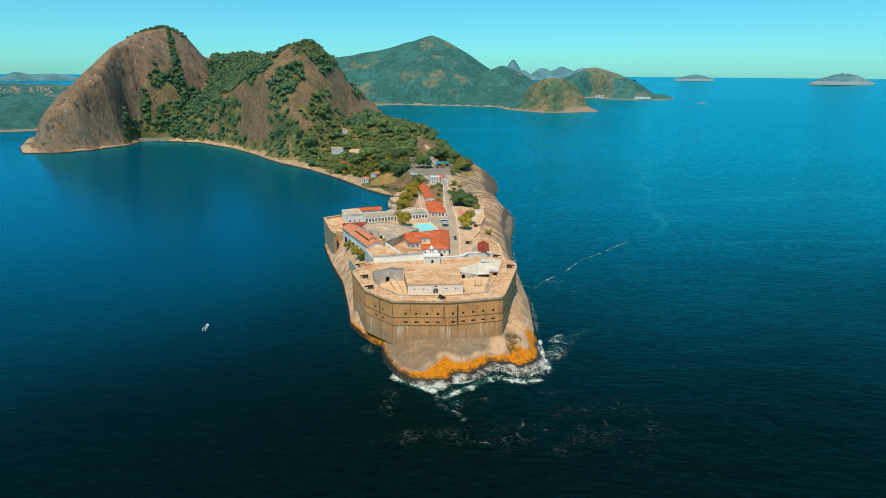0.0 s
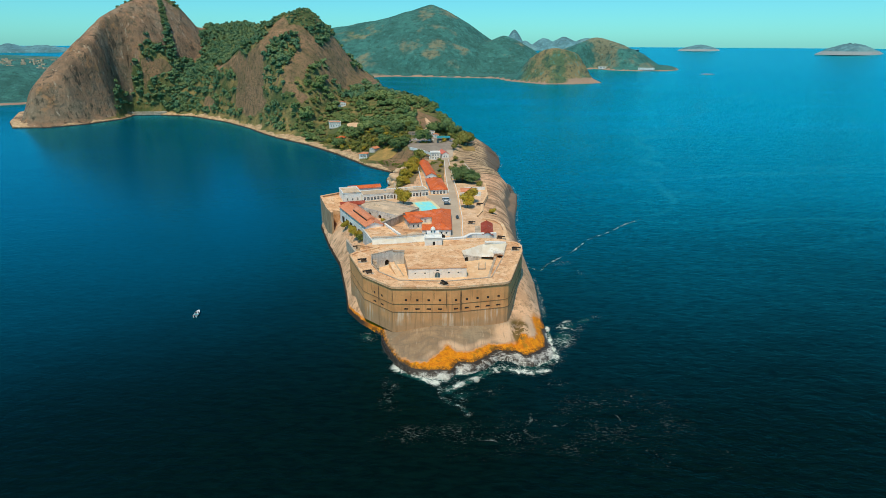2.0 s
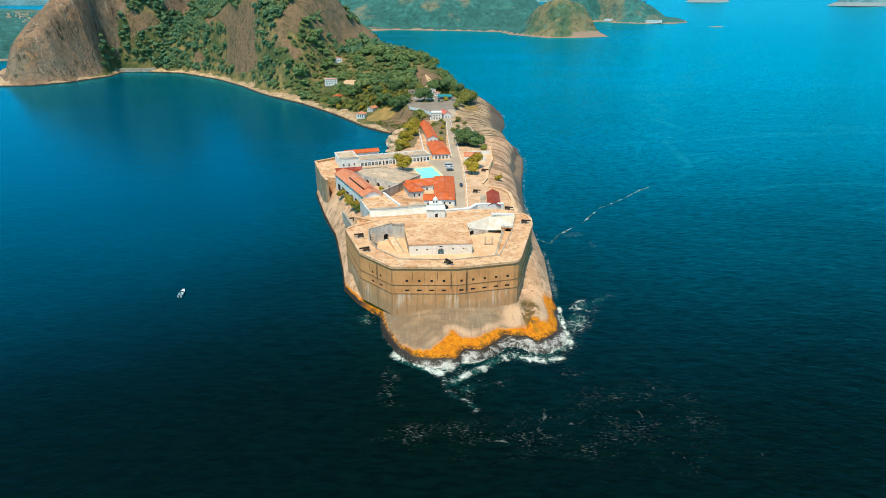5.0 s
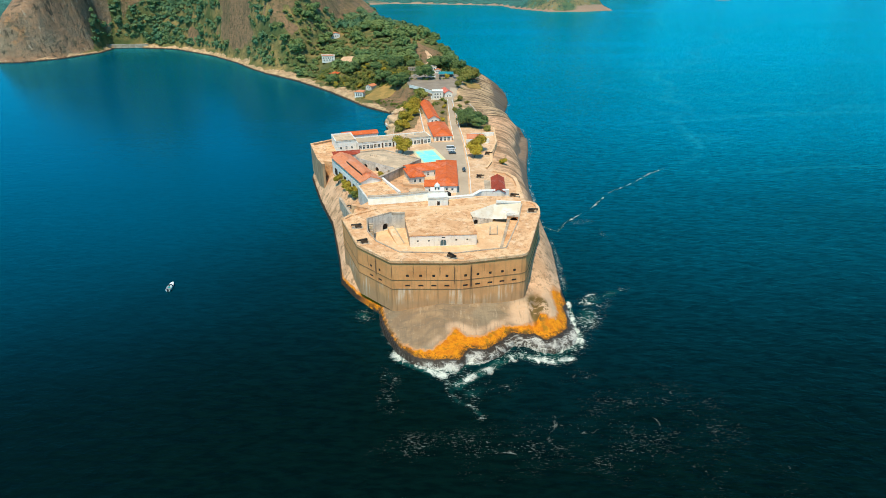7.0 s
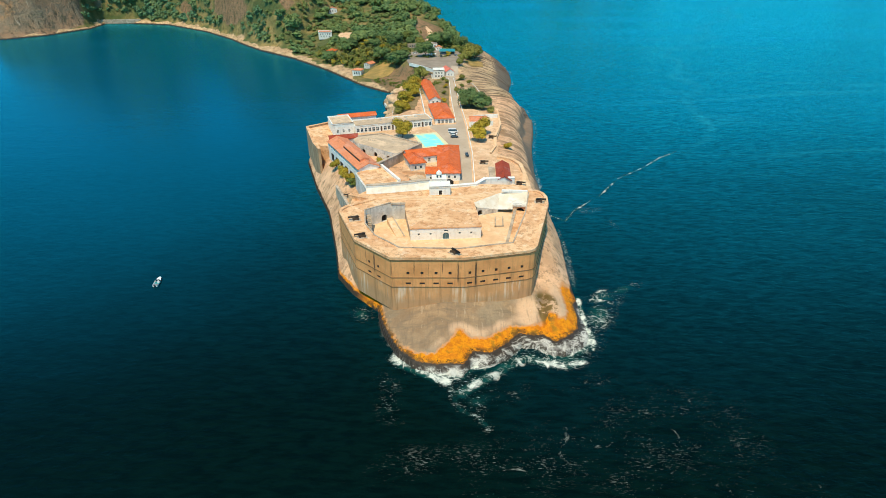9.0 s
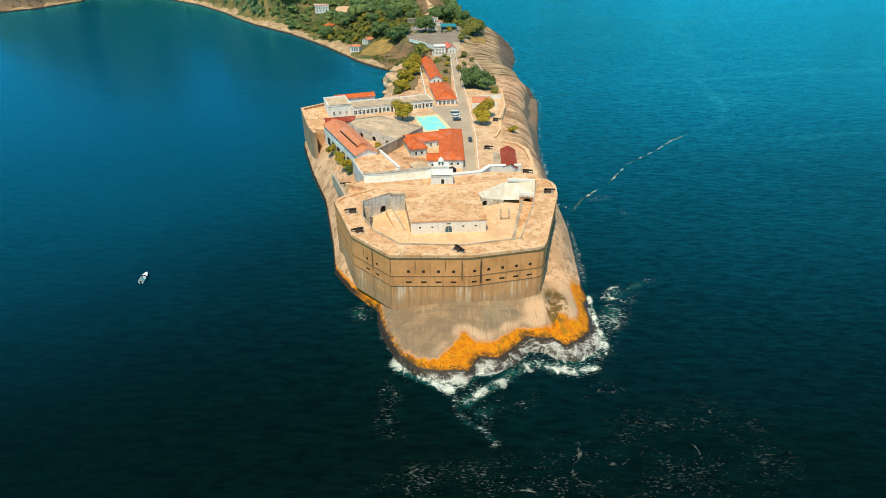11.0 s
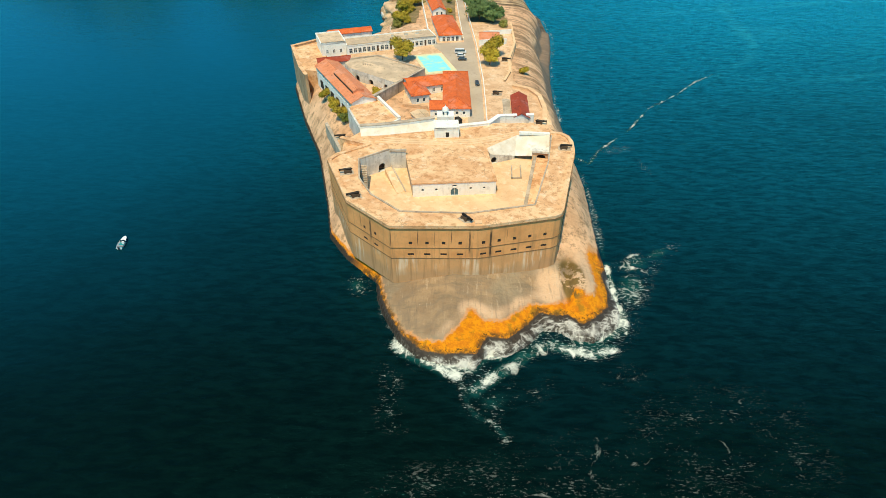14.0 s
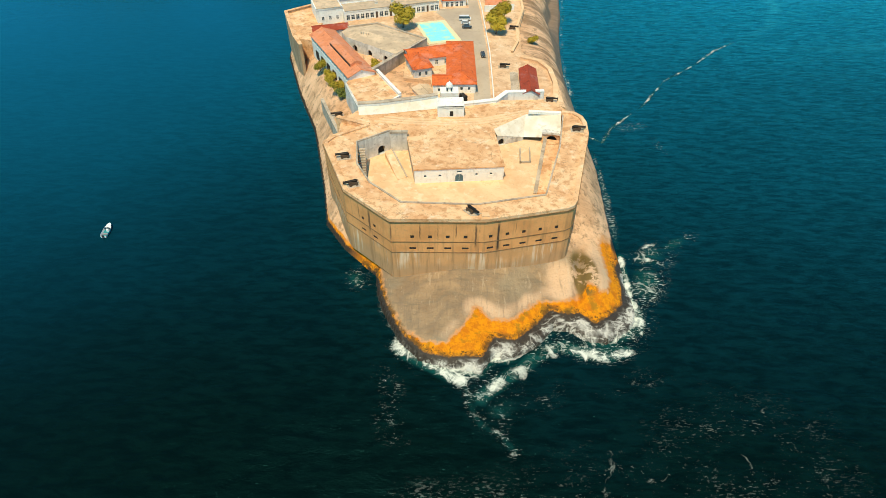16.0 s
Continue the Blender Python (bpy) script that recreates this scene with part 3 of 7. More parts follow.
WOOD = plain("dark_timber", (0.10, 0.065, 0.04), 0.75)
BLUE_PAINT = plain("blue_grey_door_paint", (0.075, 0.16, 0.20), 0.5)
COURT_BLUE = court_paint()
COURT_YELLOW = plain("pale_yellow_court_paint", (0.80, 0.76, 0.46), 0.6, vary=0.2)
CAR_WHITE = plain("white_car_paint", (0.78, 0.79, 0.80), 0.25, vary=0.05)
CAR_DARK = plain("dark_car_paint", (0.05, 0.055, 0.06), 0.25, vary=0.1)
CAR_GREY = plain("grey_car_paint", (0.30, 0.31, 0.32), 0.25, vary=0.1)
RUBBER = plain("black_rubber", (0.02, 0.02, 0.02), 0.8)
TEAL = plain("teal_awning_fabric", (0.03, 0.30, 0.34), 0.6)
BARK = worn("tree_bark", (0.16, 0.11, 0.07), (0.11, 0.08, 0.05), (0.06, 0.045, 0.03), 0.6, 4.0)
LEAF_DARK = leaf_material("dark_green_leaves", (0.040, 0.098, 0.040), (0.145, 0.205, 0.060), (0.085, 0.135, 0.044))
LEAF_OLIVE = leaf_material("olive_leaves", (0.12, 0.145, 0.030), (0.29, 0.265, 0.060), (0.20, 0.19, 0.040))
LEAF_MID = leaf_material("green_leaves", (0.06, 0.10, 0.024), (0.19, 0.205, 0.040), (0.11, 0.145, 0.028))
LEAF_GOLD = leaf_material("yellow_green_leaves", (0.22, 0.165, 0.016), (0.46, 0.33, 0.03), (0.30, 0.235, 0.022))
# teal shift paints the haze over the mountain woods into their leaves
LEAF_WOOD = leaf_material("hazed_woodland_leaves", (0.040, 0.120, 0.070), (0.115, 0.220, 0.105), (0.165, 0.225, 0.085), True)
LEAF_NEAR = leaf_material("headland_leaves", (0.034, 0.092, 0.044), (0.145, 0.215, 0.070), (0.175, 0.210, 0.062), True)
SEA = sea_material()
ROCK = rock_material()
LAND = land_material()
# aerial haze is carried in these base colours, paler for the farthest land
FAR = far_material("hazed_hill_cover", (0.066, 0.235, 0.200), (0.26, 0.26, 0.16), (0.48, 0.33, 0.23))
FARTHEST = far_material("hazed_distant_cover", (0.16, 0.36, 0.40), (0.20, 0.38, 0.39), (0.34, 0.40, 0.40))
SLOPE = worn("stained_white_slope", (0.76, 0.73, 0.65), (0.68, 0.60, 0.47), (0.48, 0.37, 0.25), 0.16, 0.5)
ASPHALT = worn("worn_grey_paving", (0.33, 0.275, 0.215), (0.27, 0.22, 0.17), (0.17, 0.14, 0.11), 0.12, 0.7)
# weathered moulding, darkened so its colour carries the shadow lines
LINE = worn("weathered_shade_moulding", (0.30, 0.165, 0.075), (0.21, 0.115, 0.05), (0.08, 0.05, 0.03), 0.3, 1.2)
BOULDER = worn("pale_boulder", (0.66, 0.46, 0.29), (0.50, 0.34, 0.205), (0.25, 0.165, 0.10), 0.25, 0.8, streak=0.5)
SOIL = worn("brown_scrub_soil", (0.30, 0.205, 0.10), (0.19, 0.15, 0.065), (0.085, 0.085, 0.03), 0.2, 0.8)
GRASS = worn("green_grass", (0.23, 0.25, 0.055), (0.16, 0.19, 0.042), (0.11, 0.115, 0.03), 0.12, 0.7)
DRY = worn("dry_ochre_grass", (0.44, 0.27, 0.085), (0.28, 0.20, 0.06), (0.12, 0.105, 0.03), 0.12, 0.7)


# ---- land shapes ----
def hash2(ix, iy, seed):
    h = (ix.astype(np.int64) * 374761393 + iy.astype(np.int64) * 668265263 + seed * 974711) & 0x7FFFFFFF
    h = ((h ^ (h >> 13)) * 1274126177) & 0x7FFFFFFF
    return ((h ^ (h >> 16)) & 0xFFFF) / 65535.0


def vnoise(x, y, seed=0):
    """Smooth value noise in 0..1 on arrays."""
    ix, iy = np.floor(x), np.floor(y)
    u, v = x - ix, y - iy
    u, v = u * u * (3 - 2 * u), v * v * (3 - 2 * v)
    a, b = hash2(ix, iy, seed), hash2(ix + 1, iy, seed)
    c, d = hash2(ix, iy + 1, seed), hash2(ix + 1, iy + 1, seed)
    return (a * (1 - u) + b * u) * (1 - v) + (c * (1 - u) + d * u) * v


def fbm(x, y, size, octaves=4, seed=0):
    out, amp, total = 0, 1.0, 0.0
    for k in range(octaves):
        out = out + amp * (vnoise(x / size * 2**k, y / size * 2**k, seed + k) - 0.5)
        total += amp
        amp *= 0.5
    return out / total


def step(a, b, x):
    t = np.clip((x - a) / (b - a), 0, 1)
    return t * t * (3 - 2 * t)


def inside_by(x, y, plan):
    """Distance to the outline of a plan: positive inside it."""
    best = np.full(np.shape(x), 1e18)
    inner = np.zeros(np.shape(x), bool)
    n = len(plan)
    for i in range(n):
        (ax, ay), (bx, by) = plan[i], plan[(i + 1) % n]
        dx, dy = bx - ax, by - ay
        t = np.clip(((x - ax) * dx + (y - ay) * dy) / (dx * dx + dy * dy), 0, 1)
        best = np.minimum(best, (x - ax - t * dx) ** 2 + (y - ay - t * dy) ** 2)
        cross = ((ay > y) != (by > y)) & (x < ax + (y - ay) / (dy if dy else 1e-9) * dx)
        inner ^= cross
    return np.where(inner, 1, -1) * np.sqrt(best)


# the shore of the peninsula, anticlockwise from the tip of the fort
SHORE_FORT = [(1, 199), (4.5, 204), (9.5, 203), (16, 207.5), (20.5, 213), (25, 212.5), (28.8, 209.5), (34, 208.5), (40, 212.5), (43.2, 216), (43.6, 221), (43.2, 227), (43.4, 235), (43.6, 243), (44, 256), (46, 285), (45.5, 330), (45.5, 362), (48, 392), (51, 416), (55, 440), (58.5, 470), (57, 502), (48.5, 530), (48, 540), (51, 570)]
SHORE_EAST = [(56, 596), (58.5, 640), (54, 686), (45, 718), (36, 760), (10, 850), (-30, 960), (-60, 1150), (-200, 1450), (-620, 1500)]
SHORE_WEST = [(-760, 1250), (-740, 1020), (-672, 905), (-625, 845), (-578, 850), (-545, 885), (-522, 950), (-528, 1003), (-490, 1006), (-426, 990), (-342, 918), (-284, 850), (-255, 808), (-220, 764), (-170, 714), (-122, 652), (-82, 590), (-68, 573), (-54, 559), (-45, 556), (-50, 547), (-54.5, 528), (-49.5, 503), (-50, 440)]
SHORE_LEFT = [(-72, 412), (-86, 398), (-85, 385), (-72, 345), (-60, 314), (-50, 275), (-46, 256), (-39, 245), (-28, 233), (-27, 226), (-24.8, 219), (-19.8, 209), (-14.2, 202.8), (-7.5, 200.6)]
SHORE = SHORE_FORT + SHORE_EAST + SHORE_WEST + SHORE_LEFT


# foot of the orange growth on the apron, and the bare granite above it
LEDGE = [(-26.5, 228.7), (-24, 220.2), (-19.2, 210), (-13.4, 203.9), (-7.2, 202.4), (1.2, 202.6), (4.6, 209), (10, 207.9), (15.2, 212.4), (20.5, 218.6), (24.7, 216.7), (28.4, 217.3), (31.8, 213.5), (36.7, 217.3), (40.2, 220.5), (41.2, 226.3), (41.2, 232), (40.8, 240), (42.5, 256), (43, 300), (-58, 300), (-46, 258), (-38, 246), (-28, 234)]
BARE = [(-26, 229), (-24, 220.8), (-18.9, 211.1), (-13.7, 206.4), (-7.2, 205.2), (-2.2, 211), (0.6, 216.4), (3.5, 212.6), (9, 212.2), (14.7, 216.9), (19.5, 220.6), (25, 219.8), (28.4, 222), (31, 225), (34, 221.5), (36.8, 222.5), (38.3, 228), (38.3, 236), (38, 244), (39, 262), (39, 300), (-50, 300), (-43, 258), (-36, 246), (-27, 234)]


def dome(x, y, cx, cy, h, left, right, front, back, p):
    rx = np.where(x < cx, left, right)
    ry = np.where(y < cy, front, back)
    r = np.sqrt(((x - cx) / rx) ** 2 + ((y - cy) / ry) ** 2)
    return h * np.clip(1 - r**p, -0.3, 1)


def spur(x, y, a, b, ha, hb, w, p):
    dx, dy = b[0] - a[0], b[1] - a[1]
    t = np.clip(((x - a[0]) * dx + (y - a[1]) * dy) / (dx * dx + dy * dy), 0, 1)
    r = np.hypot(x - a[0] - t * dx, y - a[1] - t * dy) / w
    return (ha + (hb - ha) * t) * np.clip(1 - r**p, -0.3, 1)


def softmax(a, b, k):
    h = np.clip(0.5 + 0.5 * (a - b) / k, 0, 1)
    return b * (1 - h) + a * h + k * h * (1 - h)


def big_peak(x, y):
    return dome(x - 0.27 * np.minimum(y - 1135, 0), y, -520, 1135, 197, 122, 112, 300, 170, 1.72)


def small_peak(x, y):
    return dome(x, y, -220, 972, 168, 200, 103, 235, 170, 1.5)


CAR_PARK = [(-43, 626), (-37, 588), (-24, 574), (-10, 562), (8, 568), (14, 600), (16, 628), (10, 650), (-8, 654), (-34, 648)]


def ground(x, y):
    """Height of the peninsula, and how far inside the shore."""
    x, y = np.asarray(x, float), np.asarray(y, float)
    d = inside_by(x, y, SHORE)
    e = np.maximum(d + 3.0 * fbm(x, y, 14, 3, 3) * step(0, 6, d), 0)
    # the fort's rock: a low apron before the walls, steep flanks behind
    knob = np.exp(-(((x - 36) / 7) ** 2 + ((y - 225) / 13) ** 2))
    cleft = np.exp(-(((x - 28.5 - 0.16 * (y - 222)) / 1.5) ** 2)) * step(208, 214, y) * step(244, 234, y)
    s = inside_by(x, y, LEDGE) + 0.8 * fbm(x, y, 5, 3, 12)
    rise = 1.3 + 2.9 * (1 - np.exp(-np.maximum(s, 0) / 2.6)) + 3.6 * step(4, 26, s) + 2.6 * knob * step(0.5, 7, s) - 1.9 * cleft * step(0, 4, s)
    wash = 1.3 * np.clip(np.maximum(d, 0) / (np.maximum(d, 0) + np.maximum(-s, 0) + 0.01), 0, 1) ** 1.3
    front = np.where(s > 0, rise, wash + 0.35 * fbm(x, y, 4, 3, 15) * step(0, 2, d))
    front = front + (0.8 * fbm(x, y, 16, 4, 13) + 0.5 * fbm(x, y, 5, 3, 14)) * step(1, 8, s)
    flank = step(236, 262, y)
    cap = 16.5 + 3.0 * step(300, 330, y)
    side = cap * (1 - np.exp(-e / 7.5))
    side = side * (1 - 0.45 * step(-27, -40, x) * step(424, 446, y))
    # wave-cut bench along the east foot
    bench = step(30, 38, x) * step(385, 425, y) * step(560, 510, y)
    shelf = 2.6 * (1 - np.exp(-e / 1.6)) + (cap - 2.6) * (1 - np.exp(-np.maximum(e - 5.5, 0) / 6.0))
    side = side * (1 - bench) + shelf * bench
    fort = front * (1 - flank) + side * flank
    # land behind the neck: shore ledge, then slopes
    back = 4.0 * (1 - np.exp(-e / 3.0)) + 17 * step(6, 75, e) + 2.5 * fbm(x, y, 40, 4, 9) * step(4, 30, e)
    cape = 20 * (1 - np.exp(-e / 17.0))
    east = step(-10, 25, x)
    back = back * (1 - east) + cape * east
    w = step(520, 585, y)
    base = fort * (1 - w) + back * w
    hills = softmax(big_peak(x, y), small_peak(x, y), 25)
    hills = softmax(hills, spur(x, y, (-510, 1190), (-400, 1240), 142, 146, 230, 1.15), 25)
    hills = softmax(hills, spur(x, y, (-400, 1240), (-255, 1020), 146, 146, 200, 1.2), 25)
    hills = softmax(hills, spur(x, y, (-160, 940), (-72, 850), 66, 44, 140, 1.3), 20)
    hills = softmax(hills, spur(x, y, (-72, 850), (-12, 750), 44, 19, 125, 1.4), 14)
    hills = hills + step(10, 60, hills) * (16 * fbm(x, y, 110, 5, 21) + 6 * fbm(x, y, 26, 3, 31))
    z = softmax(base, hills * step(2, 34, d), 6)
    pad = step(-9, 1, inside_by(x, y, CAR_PARK)) * step(4, 14, d)
    z = z * (1 - pad) + 19.45 * pad
    z = np.where(d > 0, np.where(y < 240, z, np.maximum(z, 0.3 * np.minimum(d, 1))), -1.4 * np.minimum(-d, 6))
    return z, d


PEAK_ROCK = [(-480, 1300), (-462, 1168), (-448, 1125), (-442, 1100), (-462, 1062), (-490, 1034), (-528, 1022), (-545, 995), (-537, 945), (-528, 880), (-540, 800), (-900, 800), (-900, 1400), (-500, 1400)]
# the brown face of the second peak, the green gully down it, small bare patches in the hollow
FACE = [(-203, 905), (-181, 895), (-178, 950), (-182, 1010), (-150, 1060), (-70, 1060), (-80, 965), (-118, 915), (-146, 888), (-165, 872), (-171, 826), (-190, 787), (-222, 806), (-256, 838), (-283, 866), (-341, 934), (-332, 934), (-302, 909), (-275, 890), (-264, 905), (-252, 926), (-242, 932), (-226, 904)]
GULLY = [(-246, 886), (-208, 878), (-208, 849), (-219, 822), (-233, 818), (-257, 846), (-248, 850), (-250, 868)]
PATCHES = [[(-398, 1044), (-350, 985), (-302, 912), (-297, 898), (-340, 950), (-367, 975)], [(-402, 992), (-358, 956), (-338, 936), (-386, 972)], [(-514, 1026), (-469, 1040), (-464, 1031), (-512, 1019)], [(-36, 790), (-37, 745), (-29, 692), (-13, 695), (-6, 712), (-12, 780)]]
MOUND = [(-72, 590), (-60, 622), (-48, 620), (-40, 590), (-24, 574), (-12, 560), (-18, 536), (-30, 520), (-46, 520), (-50, 548)]


def cover_at(x, y):
    """How much of the ground is grown over, 0 to 1, and how bare the shore is."""
    z, d = ground(x, y)
    m1, m2 = big_peak(x, y) / 203, small_peak(x, y) / 169
    c = np.ones(np.shape(x))
    wob = 16 * fbm(x, y, 50, 4, 19)
    c = np.minimum(c, step(9, -9, inside_by(x, y, PEAK_ROCK) + wob))
    # scrub in the clefts and on the summits
    for ax, ay, bx, by, wide in ((-515, 1124, -497, 1095, 5), (-497, 1095, -473, 1052, 7), (-572, 1070, -540, 1100, 11), (-540, 1100, -518, 1128, 12), (-520, 1135, -500, 1140, 14)):
        t = np.clip(((x - ax) * (bx - ax) + (y - ay) * (by - ay)) / ((bx - ax) ** 2 + (by - ay) ** 2), 0, 1)
        c = np.maximum(c, 0.95 * np.exp(-(np.hypot(x - ax - t * (bx - ax), y - ay - t * (by - ay)) / wide) ** 2))
    face = step(-7, 7, inside_by(x, y, FACE) + 0.8 * wob)
    gully = step(-6, 6, inside_by(x, y, GULLY) + 0.9 * wob)
    tufts = step(0.10, 0.20, fbm(x, y, 30, 4, 33))
    face = face * (1 - np.maximum(gully, 0.8 * tufts))
    for plan in PATCHES:
        face = np.maximum(face, step(-4, 4, inside_by(x, y, plan) + 0.7 * wob))
    mound = step(-4, 4, inside_by(x, y, MOUND) + 0.3 * wob)
    earth = np.maximum(face, mound)
    c = np.minimum(c, 1 - earth)
    c = c + 0.30 * fbm(x, y, 40, 5, 5)
    east = step(-6, 22, x) * step(430, 520, y)
    shore = np.maximum(step(20, 7, d + 16 * fbm(x, y, 30, 3, 8)), east * step(46, 26, d + 10 * fbm(x, y, 25, 3, 8)))
    shore = np.where((y < 560) & (x < 0), np.maximum(shore, step(26, 16, d)), shore)
    shore = np.where(y < 640, np.maximum(shore, step(628, 592, y + 40 * fbm(x, y, 20, 4, 36)) * step(-0.10, 0.12, fbm(x, y, 9, 4, 38) + 0.15 * step(-12, 4, x))), shore)
    shore = shore * np.where((x > -20) | (y < 580), 1.0, step(6.0, 2.5, z + 12 * fbm(x, y, 26, 4, 44)))
    shore = shore * (1 - 0.75 * mound)
    return np.clip(c, 0, 1), shore, z, d, earth


def sheet(name, x0, x1, y0, y1, cell, height, material, keep=None, smooth=True, attrs=None):
    nx, ny = int((x1 - x0) / cell) + 1, int((y1 - y0) / cell) + 1
    gx, gy = np.meshgrid(np.linspace(x0, x1, nx), np.linspace(y0, y1, ny))
    gz = height(gx, gy)
    idx = np.arange(nx * ny).reshape(ny, nx)
    F = np.stack([idx[:-1, :-1], idx[:-1, 1:], idx[1:, 1:], idx[1:, :-1]], -1).reshape(-1, 4)
    if keep is not None:
        k = keep(gx, gy, gz).ravel()
        F = F[k[F].any(1)]
    used = np.unique(F)
    remap = np.zeros(nx * ny, int)
    remap[used] = np.arange(len(used))
    V = np.stack([gx.ravel(), gy.ravel(), gz.ravel()], 1)[used]
    at = attrs(V[:, 0], V[:, 1]) if attrs else None
    return quick_mesh(name, V, remap[F], material, smooth, at)


SEAM = 470.0


def rock_attrs(x, y):
    """Where the orange growth sits, where waves wash over the rock, where the granite is bleached."""
    n = fbm(x, y, 7, 4, 23)
    bare = inside_by(x, y, BARE)
    cut = step(252, 238, y)
    knob = np.exp(-(((x - 31) / 3.6) ** 2 + ((y - 230) / 9) ** 2))
    wash = np.clip(0.5 - (inside_by(x, y, LEDGE) + 0.5 * n) / 5, 0, 1) * step(244, 232, y)
    bleach = 0.95 * np.exp(-(((x - 36) / 4) ** 2 + ((y - 230) / 10) ** 2)) + 0.8 * np.exp(-(((x - 24) / 5) ** 2 + ((y - 228) / 8) ** 2)) + 0.55 * np.exp(-((bare - 2.5) / 3) ** 2) * step(-20, -6, x)
    return {"growth": np.clip(0.5 - bare / 4 + 0.35 * n, 0, 1) * cut, "wash": wash, "pale": np.clip(bleach + 0.7 * n, 0, 1) * cut, "knob": np.clip(knob, 0, 1)}


fort_rock = sheet("ground_promontory", -100, 70, 185, SEAM, 0.62, lambda x, y: ground(x, y)[0], ROCK, lambda x, y, z: z > -7, attrs=rock_attrs)
tagged(fort_rock, "smooth grey granite promontory with orange growth above the waterline", "rock", kind="structure")


def land_attrs(x, y):
    c, s, _, _, e = cover_at(x, y)
    return {"cover": c, "shore": s, "earth": e}


peninsula = sheet("ground_peninsula", -790, 90, SEAM, 1520, 2.8, lambda x, y: ground(x, y)[0], LAND, lambda x, y, z: z > -8, attrs=land_attrs)
tagged(peninsula, "steep granite peaks and scrub-covered slopes falling to a rocky shore", "hills", kind="structure")

# ---- far land across the bay ----
FAR_SHORE = [(-1700, 2500), (-900, 2300), (-271, 2116), (-186, 2198), (25, 2148), (186, 2090), (205, 1960), (240, 1900), (300, 1806), (390, 1812), (492, 1872), (478, 1990), (520, 2300), (620, 2800), (720, 2880), (760, 2750), (853, 2677), (990, 2690), (1090, 2800), (1200, 3150), (1000, 3500), (0, 3700), (-1700, 3700)]


def far_ground(x, y):
    d = inside_by(x, y, FAR_SHORE)
    h = dome(x, y, -57, 2620, 262, 520, 430, 480, 700, 1.25)
    h = softmax(h, spur(x, y, (-57, 2620), (-520, 2650), 240, 170, 420, 1.3), 30)
    h = softmax(h, dome(x, y, 235, 2480, 150, 200, 230, 300, 300, 1.5), 25)
    h = softmax(h, dome(x, y, 352, 1905, 100, 185, 165, 125, 200, 1.55), 12)
    h = softmax(h, dome(x, y, 745, 2990, 136, 300, 330, 330, 400, 1.5), 20)
    h = h + step(15, 70, h) * (34 * fbm(x, y, 260, 5, 41) + 10 * fbm(x, y, 60, 3, 45))
    base = 9 * (1 - np.exp(-np.maximum(d, 0) / 12)) + 0.02 * np.maximum(d, 0)
    z = softmax(base, h * step(0, 70, d), 8)
    return np.where(d > 0, z, -0.1 * np.minimum(-d, 60) - 1), d


def far_attrs(x, y):
    z, d = far_ground(x, y)
    red = step(0.3, 0.6, fbm(x, y, 60, 3, 77) + 0.75) * step(26, 8, z) * step(330, 400, x) * step(2100, 1950, y)
    return {"shore": np.maximum(0.8 * step(12, 3, d + 16 * fbm(x, y, 50, 3, 7)), 0.8 * red),
            "dry": 1.1 * np.exp(-(((x - 375) / 150) ** 2 + ((y - 1880) / 130) ** 2)) + 0.45 * np.exp(-(((x + 380) / 260) ** 2 + ((y - 2500) / 120) ** 2))}


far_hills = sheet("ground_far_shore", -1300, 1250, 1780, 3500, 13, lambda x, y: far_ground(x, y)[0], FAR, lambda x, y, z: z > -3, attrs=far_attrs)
tagged(far_hills, "wooded hills and low headland across the bay", "hills", kind="structure")

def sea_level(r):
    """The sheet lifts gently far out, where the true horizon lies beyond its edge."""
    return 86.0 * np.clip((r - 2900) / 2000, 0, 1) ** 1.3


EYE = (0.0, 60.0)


LEFT_SHORE = [(-1500, 1150), (-1150, 1080), (-980, 1120), (-840, 1165), (-800, 1300), (-760, 1500), (-900, 2200), (-1350, 3300), (-2900, 3400), (-2900, 1300)]


def left_ground(x, y):
    d = inside_by(x, y, LEFT_SHORE)
    h = dome(x, y, -1010, 1380, 66, 400, 230, 230, 300, 1.8)
    h = h + step(5, 30, h) * 14 * fbm(x, y, 120, 4, 51)
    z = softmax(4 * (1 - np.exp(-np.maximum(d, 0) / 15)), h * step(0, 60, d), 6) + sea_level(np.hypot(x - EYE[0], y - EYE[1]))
    return np.where(d > 0, z, -0.1 * np.minimum(-d, 60) - 1), d


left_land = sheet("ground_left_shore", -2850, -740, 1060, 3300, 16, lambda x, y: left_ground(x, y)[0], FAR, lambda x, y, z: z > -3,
                  attrs=lambda x, y: {"shore": step(22, 10, left_ground(x, y)[1])})
tagged(left_land, "low wooded shore with a strip of pale sand", "hills", kind="structure")


